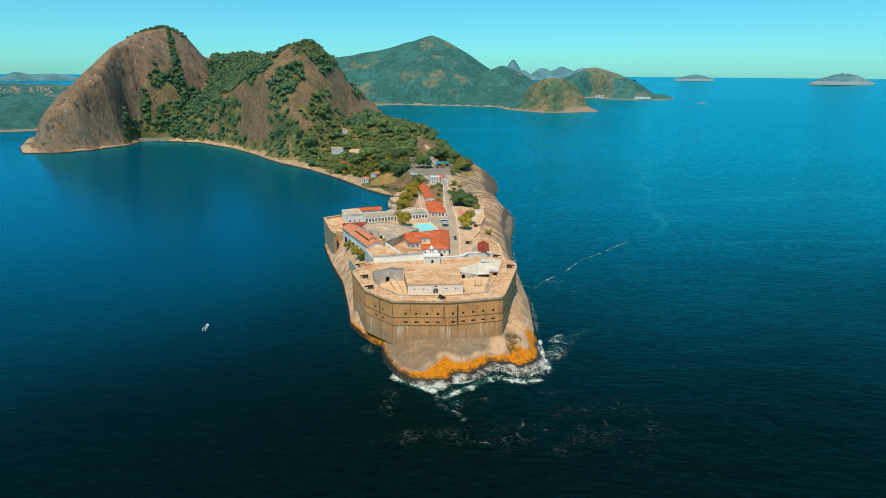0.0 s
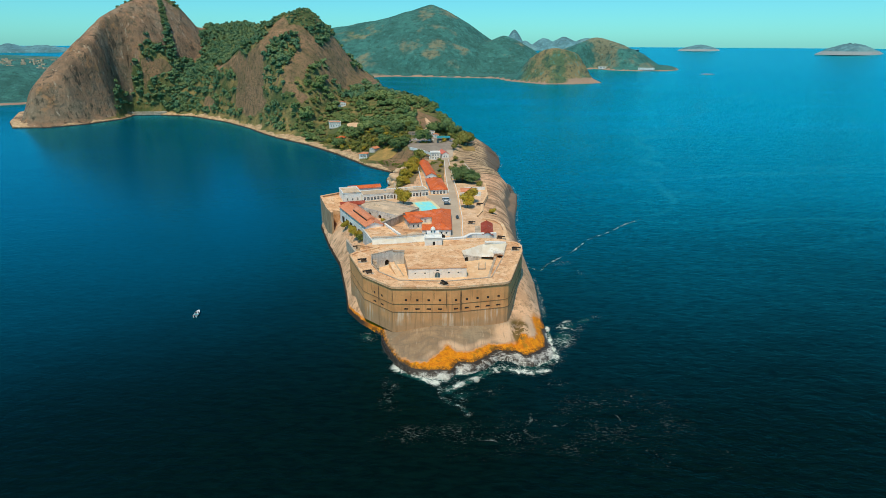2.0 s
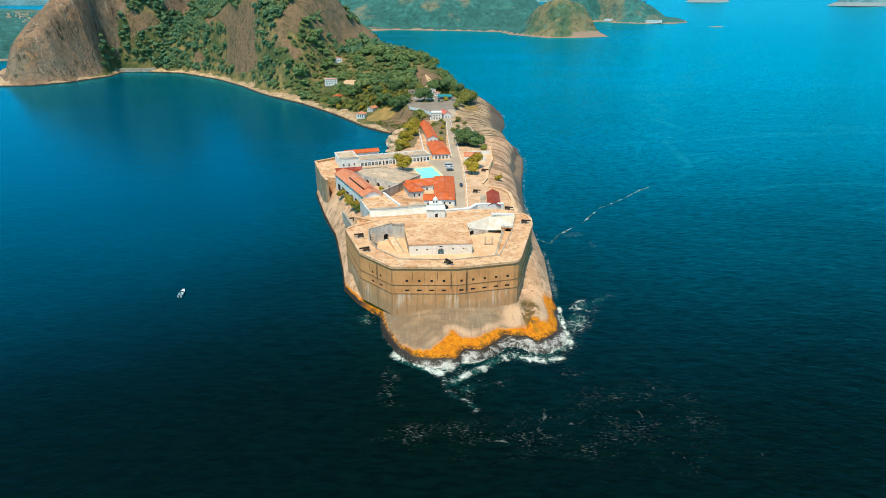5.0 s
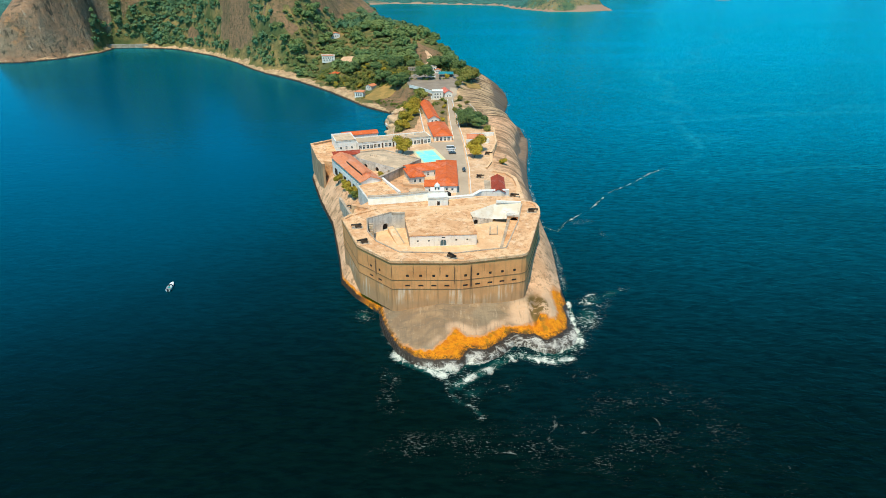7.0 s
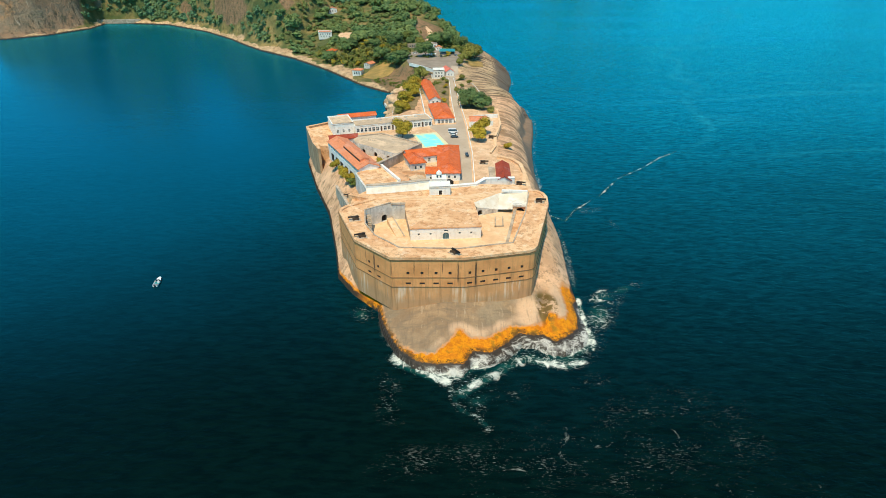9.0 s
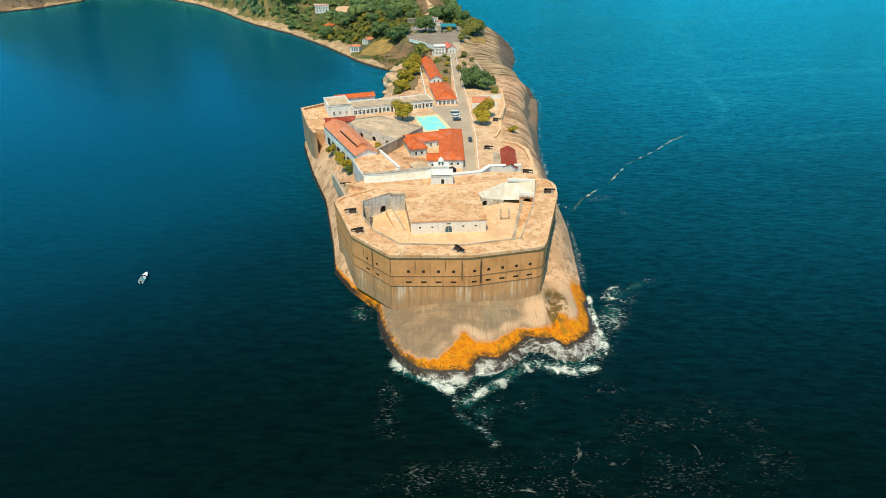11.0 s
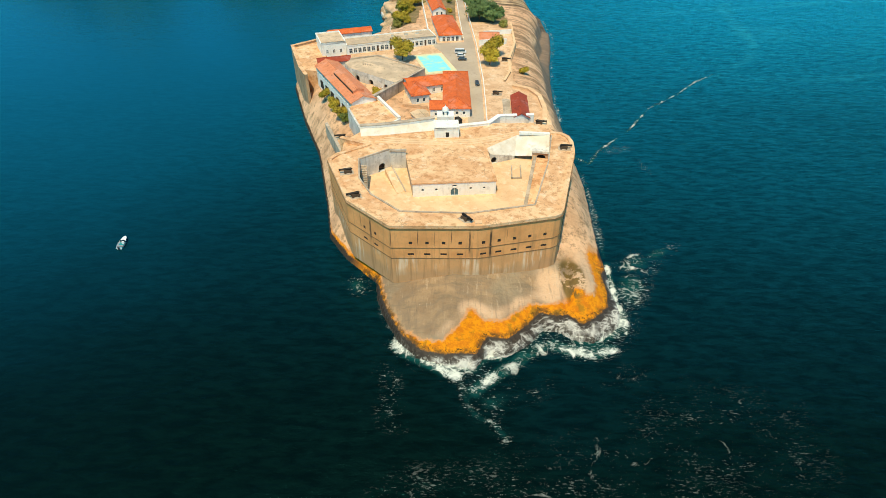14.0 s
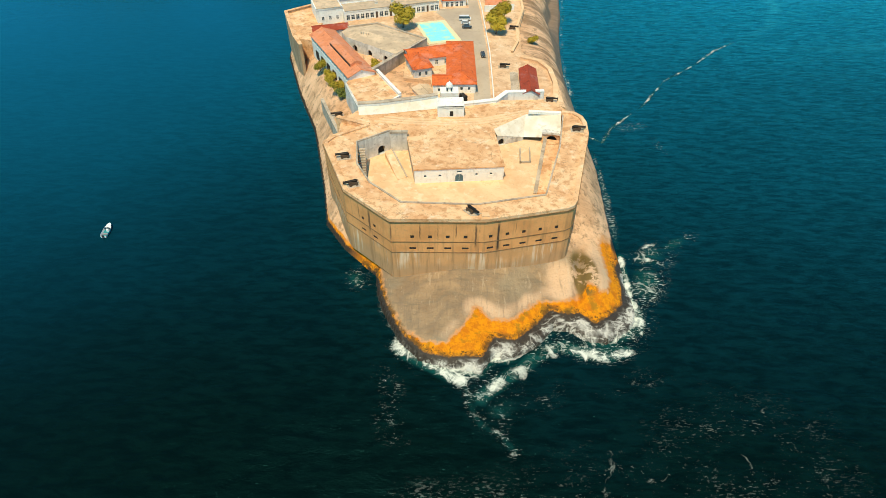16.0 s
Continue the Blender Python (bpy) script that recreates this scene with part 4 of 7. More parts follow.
# ---- sea: one sheet to the horizon ----
def foam_at(x, y):
    d = -inside_by(x, y, SHORE)
    patchy = 0.8 + 1.1 * fbm(x, y, 12, 3, 14) + 0.5 * fbm(x, y, 4, 3, 16)
    front = step(246, 230, y) * step(-21, -15, x)
    f = (0.60 + 0.32 * front) * np.exp(-np.maximum(d, 0) / (1.4 + 3.0 * front)) * patchy * np.where(x > -10, 1.0, 0.7)

    def band(path, wide, a):
        """A streak of foam along a path, widest in its middle."""
        best = np.zeros(np.shape(x))
        for k, ((ax, ay), (bx, by)) in enumerate(zip(path, path[1:])):
            t = np.clip(((x - ax) * (bx - ax) + (y - ay) * (by - ay)) / ((bx - ax) ** 2 + (by - ay) ** 2), 0, 1)
            r = np.hypot(x - ax - t * (bx - ax), y - ay - t * (by - ay)) + 1.6 * fbm(x, y, 5, 3, 6)
            best = np.maximum(best, np.exp(-(np.maximum(r, 0) / wide) ** 2))
        return a * best

    f = np.maximum(f, band(((-20, 208), (-16.5, 204), (-11, 200.5), (-4, 197)), 2.6, 0.96))
    f = np.maximum(f, band(((1, 192), (6, 196.5), (10, 199.5), (14.5, 203.5), (19.5, 207)), 3.0, 0.86))
    f = np.maximum(f, band(((23, 207.5), (27, 205.5), (33, 204.6), (39, 206.5)), 2.8, 0.98))
    f = np.maximum(f, band(((43.8, 212), (44.2, 217), (44, 224), (44.4, 233), (45, 242)), 1.1, 0.98))
    f = np.maximum(f, band(((-2.5, 194), (-1.6, 189.5), (0.5, 184.5), (5, 182.5), (7.5, 178)), 1.4, 0.62))
    f = np.maximum(f, band(((45, 246), (46.5, 262), (47.5, 290), (47, 330), (47, 364), (49.5, 394), (52.5, 417), (57, 441), (60.5, 470), (59, 503), (50.5, 531), (53, 570), (58, 597), (60.5, 640), (56, 687)), 1.1, 0.80) * (0.75 + 0.8 * fbm(x, y, 22, 3, 27)))
    # breaking surf, drifting lace, zones of painted sun glints: (x, y, half width, half depth, turn, strength)
    for cx, cy, rx, ry, turn, a in ((25.5, 206.5, 3.5, 2.2, -10, 1.1), (50, 232, 5, 9, -20, 0.92), (54, 242, 7, 5, 30, 0.94), (63, 248, 8, 3, 35, 0.84), (-34, 232, 3.2, 4.5, 35, 0.84), (6, 189, 6, 4, 30, 0.72), (-22, 197, 3, 6, 30, 0.60), (-20, 186, 4, 6, 10, 0.50), (10, 191, 14, 5, 20, 0.42), (36, 196, 16, 5, 8, 0.36),
                                    (66, 320, 7, 3, 10, 0.60), (74, 306, 1.6, 6, 10, 0.62), (-6, 166, 24, 8, 8, 0.37), (26, 170, 34, 12, 12, 0.40), (60, 178, 32, 20, -10, 0.34), (56, 160, 40, 10, -10, 0.36), (6, 158, 30, 6, 10, 0.30)):
        c, s = math.cos(radians(turn)), math.sin(radians(turn))
        u, v = (x - cx) * c + (y - cy) * s, (y - cy) * c - (x - cx) * s
        g = a * np.exp(-((u / (1.2 * rx)) ** 2 + (v / (1.2 * ry)) ** 2))
        f = np.maximum(f, g * (0.86 + 0.5 * fbm(x, y, 8, 4, 14)))
    f = np.clip(f, 0, 1)
    line = ((47, 313), (52.5, 307.5), (58, 318), (64, 325), (76, 338), (84, 350), (92, 362), (112, 380), (126, 396), (140, 407))
    for (ax, ay), (bx, by) in zip(line, line[1:]):
        t = np.clip(((x - ax) * (bx - ax) + (y - ay) * (by - ay)) / ((bx - ax) ** 2 + (by - ay) ** 2), 0, 1)
        wob = 1.2 * fbm(x, y, 9, 2, 4)
        f = np.maximum(f, 0.90 * np.exp(-((np.hypot(x - ax - t * (bx - ax), y - ay - t * (by - ay)) + wob) / 0.7) ** 2))
    return f


def make_sea():
    # a fine patch round the promontory, then rings that widen to the horizon
    x0, x1, y0, y1, cell = -90, 170, 120, 700, 0.9
    gx, gy = np.meshgrid(np.arange(x0, x1 + 0.1, cell), np.arange(y0, y1 + 0.1, cell))
    ny, nx = gx.shape
    idx = np.arange(nx * ny).reshape(ny, nx)
    F = [np.stack([idx[:-1, :-1], idx[:-1, 1:], idx[1:, 1:], idx[1:, :-1]], -1).reshape(-1, 4)]
    V = [np.stack([gx.ravel(), gy.ravel(), 0 * gx.ravel()], 1)]
    foam = [foam_at(gx.ravel(), gy.ravel())]
    border = np.concatenate([idx[0, :-1], idx[:-1, -1], idx[-1, :0:-1], idx[:0:-1, 0]])
    ring = V[0][border]
    start, count = nx * ny, len(border)
    prev = border
    ang = np.arctan2(ring[:, 1] - 275, ring[:, 0] - 40)
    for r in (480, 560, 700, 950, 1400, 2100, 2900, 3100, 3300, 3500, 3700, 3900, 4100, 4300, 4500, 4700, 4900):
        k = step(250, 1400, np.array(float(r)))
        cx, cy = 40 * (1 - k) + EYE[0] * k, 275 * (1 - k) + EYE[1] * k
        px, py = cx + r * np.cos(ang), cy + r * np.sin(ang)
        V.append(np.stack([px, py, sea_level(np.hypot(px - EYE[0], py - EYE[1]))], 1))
        foam.append(np.zeros(count))
        ids = np.arange(start, start + count)
        F.append(np.stack([prev, ids, np.roll(ids, -1), np.roll(prev, -1)], -1))
        prev, start = ids, start + count
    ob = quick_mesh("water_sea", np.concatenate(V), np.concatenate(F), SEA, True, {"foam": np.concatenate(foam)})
    return tagged(ob, "deep blue rippled sea with white surf round the rocks", "sea", kind="structure")


make_sea()


def far_ridge(name, label, spans, radius, foot, peaks, rough, seed):
    """A distant range: a broad rise on the sheet, from one bearing to another, whose crest follows a few peaks (bearing, height, half width)."""
    b = np.linspace(spans[0], spans[1], 160)
    crest = np.zeros(len(b))
    for at, h, w in peaks:
        crest = np.maximum(crest, h * np.clip(1 - (np.abs(b - at) / w) ** 1.4, 0, 1))
    crest = crest + rough * fbm(b * 40, b * 0, 30, 4, seed) * step(0, 20, crest)
    rows = []
    for k, (dr, f) in enumerate(((-160, -0.15), (-110, 0.3), (-60, 0.72), (0, 1.0), (120, -0.3))):
        r = radius + dr
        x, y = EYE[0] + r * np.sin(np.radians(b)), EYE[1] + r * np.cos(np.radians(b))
        rows.append(np.stack([x, y, foot + np.maximum(crest, 2) * f], 1))
    n = len(b)
    idx = np.arange(n * 5).reshape(5, n)
    F = np.stack([idx[:-1, :-1], idx[:-1, 1:], idx[1:, 1:], idx[1:, :-1]], -1).reshape(-1, 4)
    V = np.concatenate(rows)
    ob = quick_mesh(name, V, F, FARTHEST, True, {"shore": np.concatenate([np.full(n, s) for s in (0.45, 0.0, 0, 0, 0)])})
    return tagged(ob, label, "hills", kind="structure")


far_ridge("backdrop_range", "hazy blue mountain range on the horizon", (4.5, 18), 4620, 70,
          ((6.0, 85, 1.0), (6.55, 140, 1.15), (7.6, 60, 1.3), (9.3, 82, 1.6), (11.2, 88, 2.2), (13.3, 78, 2.6)), 14, 61)
far_ridge("backdrop_city_hills", "hazy blue hills behind a distant town", (-45, -30), 4400, 50,
          ((-39.5, 74, 2.2), (-36.2, 55, 1.6), (-34.0, 48, 3.0), (-43, 70, 3.0)), 16, 67)


def island(name, label, x, y, foot, h, rx, ry, seed):
    a = np.linspace(0, 2 * math.pi, 49)[:-1]
    rows = []
    for k in range(7):
        s = 1 - k / 6.5
        wob = 1 + 0.18 * fbm(np.cos(a) * 3 + 5, np.sin(a) * 3 + k * 0.6, 1.0, 3, seed)
        z = foot + h * np.clip(1 - s**1.7, 0, 1) * (1 + 0.25 * fbm(np.cos(a) * 2, np.sin(a) * 2 + k, 1, 2, seed + 5)) - (2 if k == 0 else 0)
        rows.append(np.stack([x + rx * s * wob * np.cos(a), y + ry * s * wob * np.sin(a), z + 0 * a], 1))
    n = len(a)
    F = [[k * n + i, k * n + (i + 1) % n, (k + 1) * n + (i + 1) % n, (k + 1) * n + i] for k in range(6) for i in range(n)]
    V = np.concatenate(rows)
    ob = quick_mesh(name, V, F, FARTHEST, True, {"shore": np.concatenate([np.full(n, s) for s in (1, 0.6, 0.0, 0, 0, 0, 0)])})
    return tagged(ob, label, "island", "islands off the bay", "structure")


island("ground_island", "small low hazy island on the horizon", 1800, 4300, 67, 40, 150, 120, 71)
island("ground_island", "low hazy green island with a pale rocky foot", 2465, 3690, 56, 62, 200, 130, 73)


# ---- the front battery ----
Z_COURT, Z_TOP, Z_KEEP = 17.3, 24.5, 22.2
OUTER = [(-33.0, 277.5), (-43.5, 270.0), (-45.7, 266.0), (-36.0, 241.5), (-22.4, 228.6), (2.4, 228.6), (24.3, 233.66), (26.2, 234.8), (27.3, 237.0), (36.6, 272.0), (37.2, 279.0), (36.4, 283.2), (34.2, 285.8), (30.5, 286.5)]
INNER = [(-25.8, 273.4), (-35.3, 266.6), (-33.7, 254.7), (-29.1, 245.4), (-19.8, 236.3), (0.5, 235.5), (19.2, 240.0), (26.5, 264.6), (30.3, 284.0)]


def spandrels(p, q, hole, depth=0.06):
    """Two corner pieces, set in a rectangular hole of a wall, that round its head into an arch."""
    p, u = Vector(p), (Vector(q) - Vector(p)).normalized()
    inn = Vector((-u.y, u.x))
    a, b, _, top = hole
    r, mid = (b - a) / 2, (a + b) / 2
    out = Build()
    for sgn in (-1, 1):
        rim = [(mid + sgn * r * math.cos(k * math.pi / 12), top - r + r * math.sin(k * math.pi / 12)) for k in range(7)]
        ring = rim + [(mid + sgn * r, top)]
        for off in (0.02, depth + 0.25):
            out.face(*[(*(p + u * s + inn * off), z) for s, z in ring])
        for (s0, z0), (s1, z1) in zip(rim, rim[1:]):
            out.face((*(p + u * s0 + inn * 0.02), z0), (*(p + u * s1 + inn * 0.02), z1), (*(p + u * s1 + inn * (depth + 0.25)), z1), (*(p + u * s0 + inn * (depth + 0.25)), z0))
    return out


def along(p, q, s):
    d = math.hypot(q[0] - p[0], q[1] - p[1])
    return (p[0] + (q[0] - p[0]) * s / d, p[1] + (q[1] - p[1]) * s / d)


def make_battery():
    t = thing("fort_battery", 0, 250, 6, "massive tan rendered stone battery with two rows of gun embrasures", "fortress")
    b = Build()
    holes_of = {}
    # (edge, distances of the embrasures along it)
    for edge, spots in ((3, (7.4, 12.2)), (4, (5.7, 10.4, 15.1, 19.8)), (5, (1.7, 6.3, 10.9, 15.5, 20.1))):
        holes_of[edge] = [(s - 0.5, s + 0.5, 18.4, 19.4) for s in spots] + [(s - 0.9, s + 0.9, 14.5, 15.25) for s in spots]
    for i in range(len(OUTER) - 1):
        b.wall(OUTER[i], OUTER[i + 1], 4.0, 24.4, holes_of.get(i, ()), 0.5)
    part("outer_wall", b, FORT_WALL, t, "tan rendered wall with dark run-off stains")
    for i, hs in holes_of.items():
        for h in hs:
            # near-black pane just behind the face paints the embrasure's inner shade
            part("embrasure", Build().pane(OUTER[i], OUTER[i + 1], h, 0.10), SHADE, t, "dark gun embrasure")
    top = Build()
    top.face(*[(x, y, Z_TOP) for x, y in OUTER + INNER[::-1]])
    part("terrace", top, TERRACE, t, "terracotta-tinted terrace paving")
    # string courses, with their shadow lines put into a darker brown
    for z0, z1, out in ((23.9, 24.1, 0.30), (17.1, 17.24, 0.14), (13.4, 13.54, 0.14)):
        part("string_course", Build().strip(OUTER[2:10], z0, z1, out), LINE, t)
    part("parapet", Build().strip(OUTER, 24.1, 25.0, 0.10, 1.3), TERRACE, t, "thick worn parapet")
    part("curb", Build().strip(INNER[::-1], 24.4, 24.85, 0.05, 0.4), STONE, t)
    edge = INNER[::-1]
    inn = Build()
    for i in range(len(edge) - 1):
        if i != 7:
            inn.wall(edge[i], edge[i + 1], 16.5, 24.45, ((7.0, 8.6, 17.4, 19.6),) if i == 6 else ())
    part("inner_wall", inn, TERRACE, t)
    arch = (7.0, 9.6, 17.35, 20.3)
    part("casemate_wall", Build().wall(edge[7], edge[8], 16.5, 24.45, (arch,), 1.2), PALE, t, "stained white casemate wall")
    part("casemate_arch", Build().pane(edge[7], edge[8], arch, 1.1), SHADE, t)
    part("arch_head", spandrels(edge[7], edge[8], arch), PALE, t)
    part("casemate_arch", Build().pane(edge[6], edge[7], (7.0, 8.6, 17.4, 19.6), 0.3), SHADE, t)
    # sentry box stub over the salient
    part("sentry_plinth", Build().box(2.4, 230.1, 24.9, 25.5, 2.0, 1.5), COURT_FLOOR, t, "pale worn stone plinth")
    return t


make_battery()

court = part("floor_courtyard", Build().prism([(-36, 267), (-34.5, 254), (-30, 245), (-20, 236), (0.5, 235.2), (19.6, 239.6), (27, 264), (31, 285), (18, 287), (-20, 281), (-26, 276)], 8, Z_COURT), COURT_FLOOR)
tagged(court, "sunlit sandy courtyard floor inside the battery", "courtyard", kind="structure")


def make_keep():
    t = thing("barrack_block", -4, 270, Z_COURT, "low barrack block with a flat tan roof and white front", "fort building")
    fl, fr = (-17.3, 255.1), (9.4, 257.3)
    plan = [fl, fr, (7.4, 278.5), (18.8, 287.5), (30.5, 287.2), (33.5, 290.5), (30, 298), (12, 299), (-2, 295), (-10.5, 299), (-30, 293), (-38, 291.5), (-43, 284), (-42.5, 271), (-33.0, 278), (-25.8, 273.8), (-20.4, 274.0)]
    holes = [(s - 0.35, s + 0.35, 19.3, 20.1) for s in (3.2, 7.6, 18.6, 23.0)]
    door = (12.2, 14.6, 17.35, 20.1)
    slot = (12.7, 14.1, 20.55, 21.2)
    part("front_wall", Build().wall(fl, fr, 17.2, 22.05, holes + [door, slot], 0.5), WHITE, t, "whitewashed front wall with small slits")
    for h in holes + [slot]:
        part("slit_window", Build().pane(fl, fr, h, 0.35), GLASS, t)
    d = part("door", Build().pane(fl, fr, door, 0.3), BLUE_PAINT, t, "blue-grey arched double door")
    part("arch_surround", spandrels(fl, fr, door), WHITE, t)
    part("meeting_rail", Build().pane(fl, fr, (13.36, 13.44, 17.4, 20.0), 0.22), WHITE, d)
    sides = Build()
    for i in list(range(1, len(plan))):
        sides.wall(plan[i], plan[(i + 1) % len(plan)], 12, 22.15)
    part("side_wall", sides, STONE, t, "grey stained side walls")
    part("roof", Build().face(*[(x, y, Z_KEEP) for x, y in plan]), TERRACE, t, "flat terracotta-washed roof")
    part("cornice", Build().strip([(-20.4, 274.0), fl, fr, (7.4, 278.5)], 22.0, 22.4, 0.22, 0.5), TERRACE, t)
    # low curved steps on the rear roof
    for k in range(3):
        path = [(-32 + 1.5 * k, 283.2 + 1.3 * k), (-20, 281.6 + 1.3 * k), (-8, 280.9 + 1.3 * k), (4, 282.0 + 1.3 * k), (14, 285.6 + 1.3 * k), (24, 289.5 + 1.3 * k)]
        part("step", Build().strip(path, 22.15, 22.32 + 0.1 * k, 0.0, 1.25), COURT_FLOOR, t)
    part("panel", Build().wall((-25.8, 273.3), (-20.4, 273.5), 17.2, 24.0), PALE, t, "stained white wall panel")
    part("panel_coping", Build().strip([(-25.9, 273.4), (-20.2, 273.6)], 23.7, 24.3, 0.3, 0.9), STONE, t)
    return t


make_keep()


def make_glacis():
    t = thing("white_ramp", 18, 282, Z_COURT, "sloping whitewashed wall and ramp with a dark arch", "ramp")
    low = [(8.6, 276.4, 21.2), (17.6, 280.2, 18.6), (23.5, 279.0, 19.2)]
    top = [(7.4, 278.7, 22.35), (18.8, 287.7, 22.9), (30.3, 286.3, 24.4)]
    b = Build()
    for i in range(2):
        b.face(low[i], low[i + 1], top[i + 1], top[i])
    b.face(low[2], (29.3, 278.6, 21.6), top[2])
    part("slope", b, SLOPE, t, "sunlit whitewashed slope")
    face = Build()
    face.wall((8.6, 276.4), (12.2, 277.92), 17.2, 20.1, ((0.5, 2.7, 17.35, 19.7),), 0.9)
    face.face((8.6, 276.4, 20.1), (12.2, 277.92, 20.1), (8.6, 276.4, 21.2))
    face.face((12.2, 277.92, 17.2), (17.6, 280.2, 17.2), (17.6, 280.2, 18.6), (12.2, 277.92, 20.1))
    part("foot_wall", face, PALE, t, "stained white foot wall")
    part("arch", Build().pane((8.6, 276.4), (12.2, 277.92), (0.5, 2.7, 17.35, 19.7), 0.8), SHADE, t)
    part("arch_head", spandrels((8.6, 276.4), (12.2, 277.92), (0.5, 2.7, 17.35, 19.7)), PALE, t)
    part("arch_head", spandrels((23.5, 278.6), (29.2, 277.4), (1.4, 4.9, 17.6, 20.3)), TERRACE, t)
    part("end_wall", Build().wall((23.5, 278.6), (29.2, 277.4), 17.2, 21.6, ((1.4, 4.9, 17.6, 20.3),), 1.0), TERRACE, t)
    part("lintel", Build().strip([(23.3, 278.6), (29.2, 277.4)], 21.0, 21.7, 0.45, 1.6), PALE, t, "white ledge over the arch")
    part("arch", Build().pane((23.5, 278.6), (29.2, 277.4), (1.4, 4.9, 17.6, 20.3), 0.9), SHADE, t)
    part("upper_ledge", Build().strip([(19.5, 286.9), (30.2, 285.9)], 23.6, 24.5, 0.3, 0.9), WHITE, t)
    r = thing("side_ramp", 24, 264, Z_COURT, "tan ramp beside the battery wall with a dark stone kerb", "ramp")
    part("ramp", Build().prism([(18.9, 250.2), (23.6, 250.6), (29.2, 276.6), (25.0, 277.6)], 16.8, [17.7, 17.7, 19.4, 19.4]), TERRACE, r)
    part("kerb_wall", Build().prism([(17.7, 250.1), (18.9, 250.2), (25.0, 277.6), (23.8, 277.5)], 16.8, [17.8, 17.8, 19.9, 19.9]), STONE, r, "grey stone kerb wall")
    w = thing("low_ramp", -24, 263, Z_COURT, "low wedge ramp of tan render in the courtyard", "ramp")
    part("wedge", Build().prism([(-22.6, 256.9), (-20.0, 258.2), (-25.4, 270.6), (-27.4, 269.2)], 17.0, [17.45, 17.45, 19.6, 19.6]), COURT_FLOOR, w)
    part("wedge_wall", Build().prism([(-20.0, 258.2), (-19.6, 258.5), (-25.0, 270.9), (-25.4, 270.6)], 17.0, [17.6, 17.6, 20.0, 20.0]), STONE, w)
    s = thing("stair", -31, 262, Z_COURT, "worn stone stair up to the terrace", "stair")
    for k in range(14):
        a = k / 14
        part("step", Build().box(-32.7 - 1.2 * a, 255.4 + 10.4 * a, 17.0, 17.6 + 0.42 * k, 2.0, 0.9, 6), STONE, s)
    e = thing("low_enclosure", 17, 270, Z_COURT, "low stone-edged enclosure on the courtyard floor", "enclosure")
    for p, q in (((15.9, 274.8), (15.2, 266.3)), ((15.2, 266.3), (18.8, 266.5)), ((18.8, 266.5), (19.4, 275.0))):
        part("edge", Build().strip([p, q], 17.2, 17.85, 0.0, 0.45), STONE, e)


make_glacis()


# ---- rear ramparts and platforms ----
def slab(name, plan, z0, z1, material, label, category="platform"):
    return tagged(part(name, Build().prism(plan, z0, z1), material), label, category, kind="structure")


slab("pavement_yard", [(-12, 299), (10, 299.5), (27, 303), (34, 298), (34.0, 318), (33, 329), (23, 346), (24.5, 372), (29, 396), (30, 432), (-16, 432), (-14.5, 396), (-54, 380.5), (-51, 368), (-40, 366), (-16, 348), (-24.6, 336), (-24.6, 321), (-14, 319)], 9, 20.0, YARD, "sandy paved yard behind the battery", "yard")
slab("pavement_low_yard", [(-31, 293), (-12, 298.5), (-13.5, 320), (-24.7, 320.5), (-24.7, 336), (-17, 350), (-35.2, 321), (-24.2, 302.5)], 8, 17.0, YARD, "lower sandy yard", "yard")
slab("pavement_west_yard", [(-44, 312), (-35, 321), (-30, 327.6), (-47.5, 346), (-52, 358), (-40, 367), (-55, 381), (-68, 384), (-66, 362)], 8, 18.2, ROAD, "paved yard between the old halls", "yard")
slab("platform_west", [(-45.5, 311), (-37.4, 290), (-31, 293.3), (-24.2, 302.3), (-35.3, 323), (-44, 317)], 8, 22.0, TERRACE, "tan gun platform with pale edges")
slab("road_fort", [(1.8, 300), (8.0, 300), (8.8, 345), (7.6, 395), (4.6, 450), (1.6, 520), (-1.2, 520), (0.4, 450), (2.4, 398), (2.6, 350)], 18.5, 20.06, ROAD, "pale paved road through the fort", "road")
slab("road_square", [(2.6, 350), (2.4, 398), (-12, 396), (-13.5, 392), (-9, 383), (-1.4, 357.5)], 19, 20.04, ROAD, "pale paved square beside the court", "road")


def rampart(name, path, z0, z1, thick, material, label, coping=None):
    t = thing(name, *path[0], z0, label, "wall", "fort walls")
    part("wall", Build().strip(path, z0, z1, 0, thick), material, t)
    if coping:
        part("coping", Build().strip(path, z1, z1 + 0.22, 0.12, thick + 0.12), coping, t)
    return t


rampart("rampart_wall", [(-38, 290.2), (-30.2, 291.2), (-20, 294.0), (-10.8, 297.0)], 21.5, 24.9, 1.6, WHITE, "whitewashed rampart wall with a grey coping", STONE)
skirt = thing("white_skirt", -26, 288, 22.2, "worn whitewashed slope at the foot of the rampart wall", "slope", "fort walls")
b = Build()
for (a0, a1), (b0, b1) in zip((((-37.5, 287.6), (-37.8, 290.0)), ((-29.5, 288.5), (-30.0, 291.0)), ((-19.5, 290.8), (-19.8, 293.8))), (((-29.5, 288.5), (-30.0, 291.0)), ((-19.5, 290.8), (-19.8, 293.8)), ((-11.2, 292.4), (-11.0, 296.6)))):
    b.face((*a0, 22.25), (*b0, 22.25), (*b1, 24.1), (*a1, 24.1))
b.face((-37.5, 287.6, 22.0), (-37.5, 287.6, 22.25), (-37.8, 290.0, 24.1), (-37.8, 290.0, 22.0))
b.face((-11.2, 292.4, 22.25), (-11.2, 292.4, 22.0), (-11.0, 296.6, 22.0), (-11.0, 296.6, 24.1))
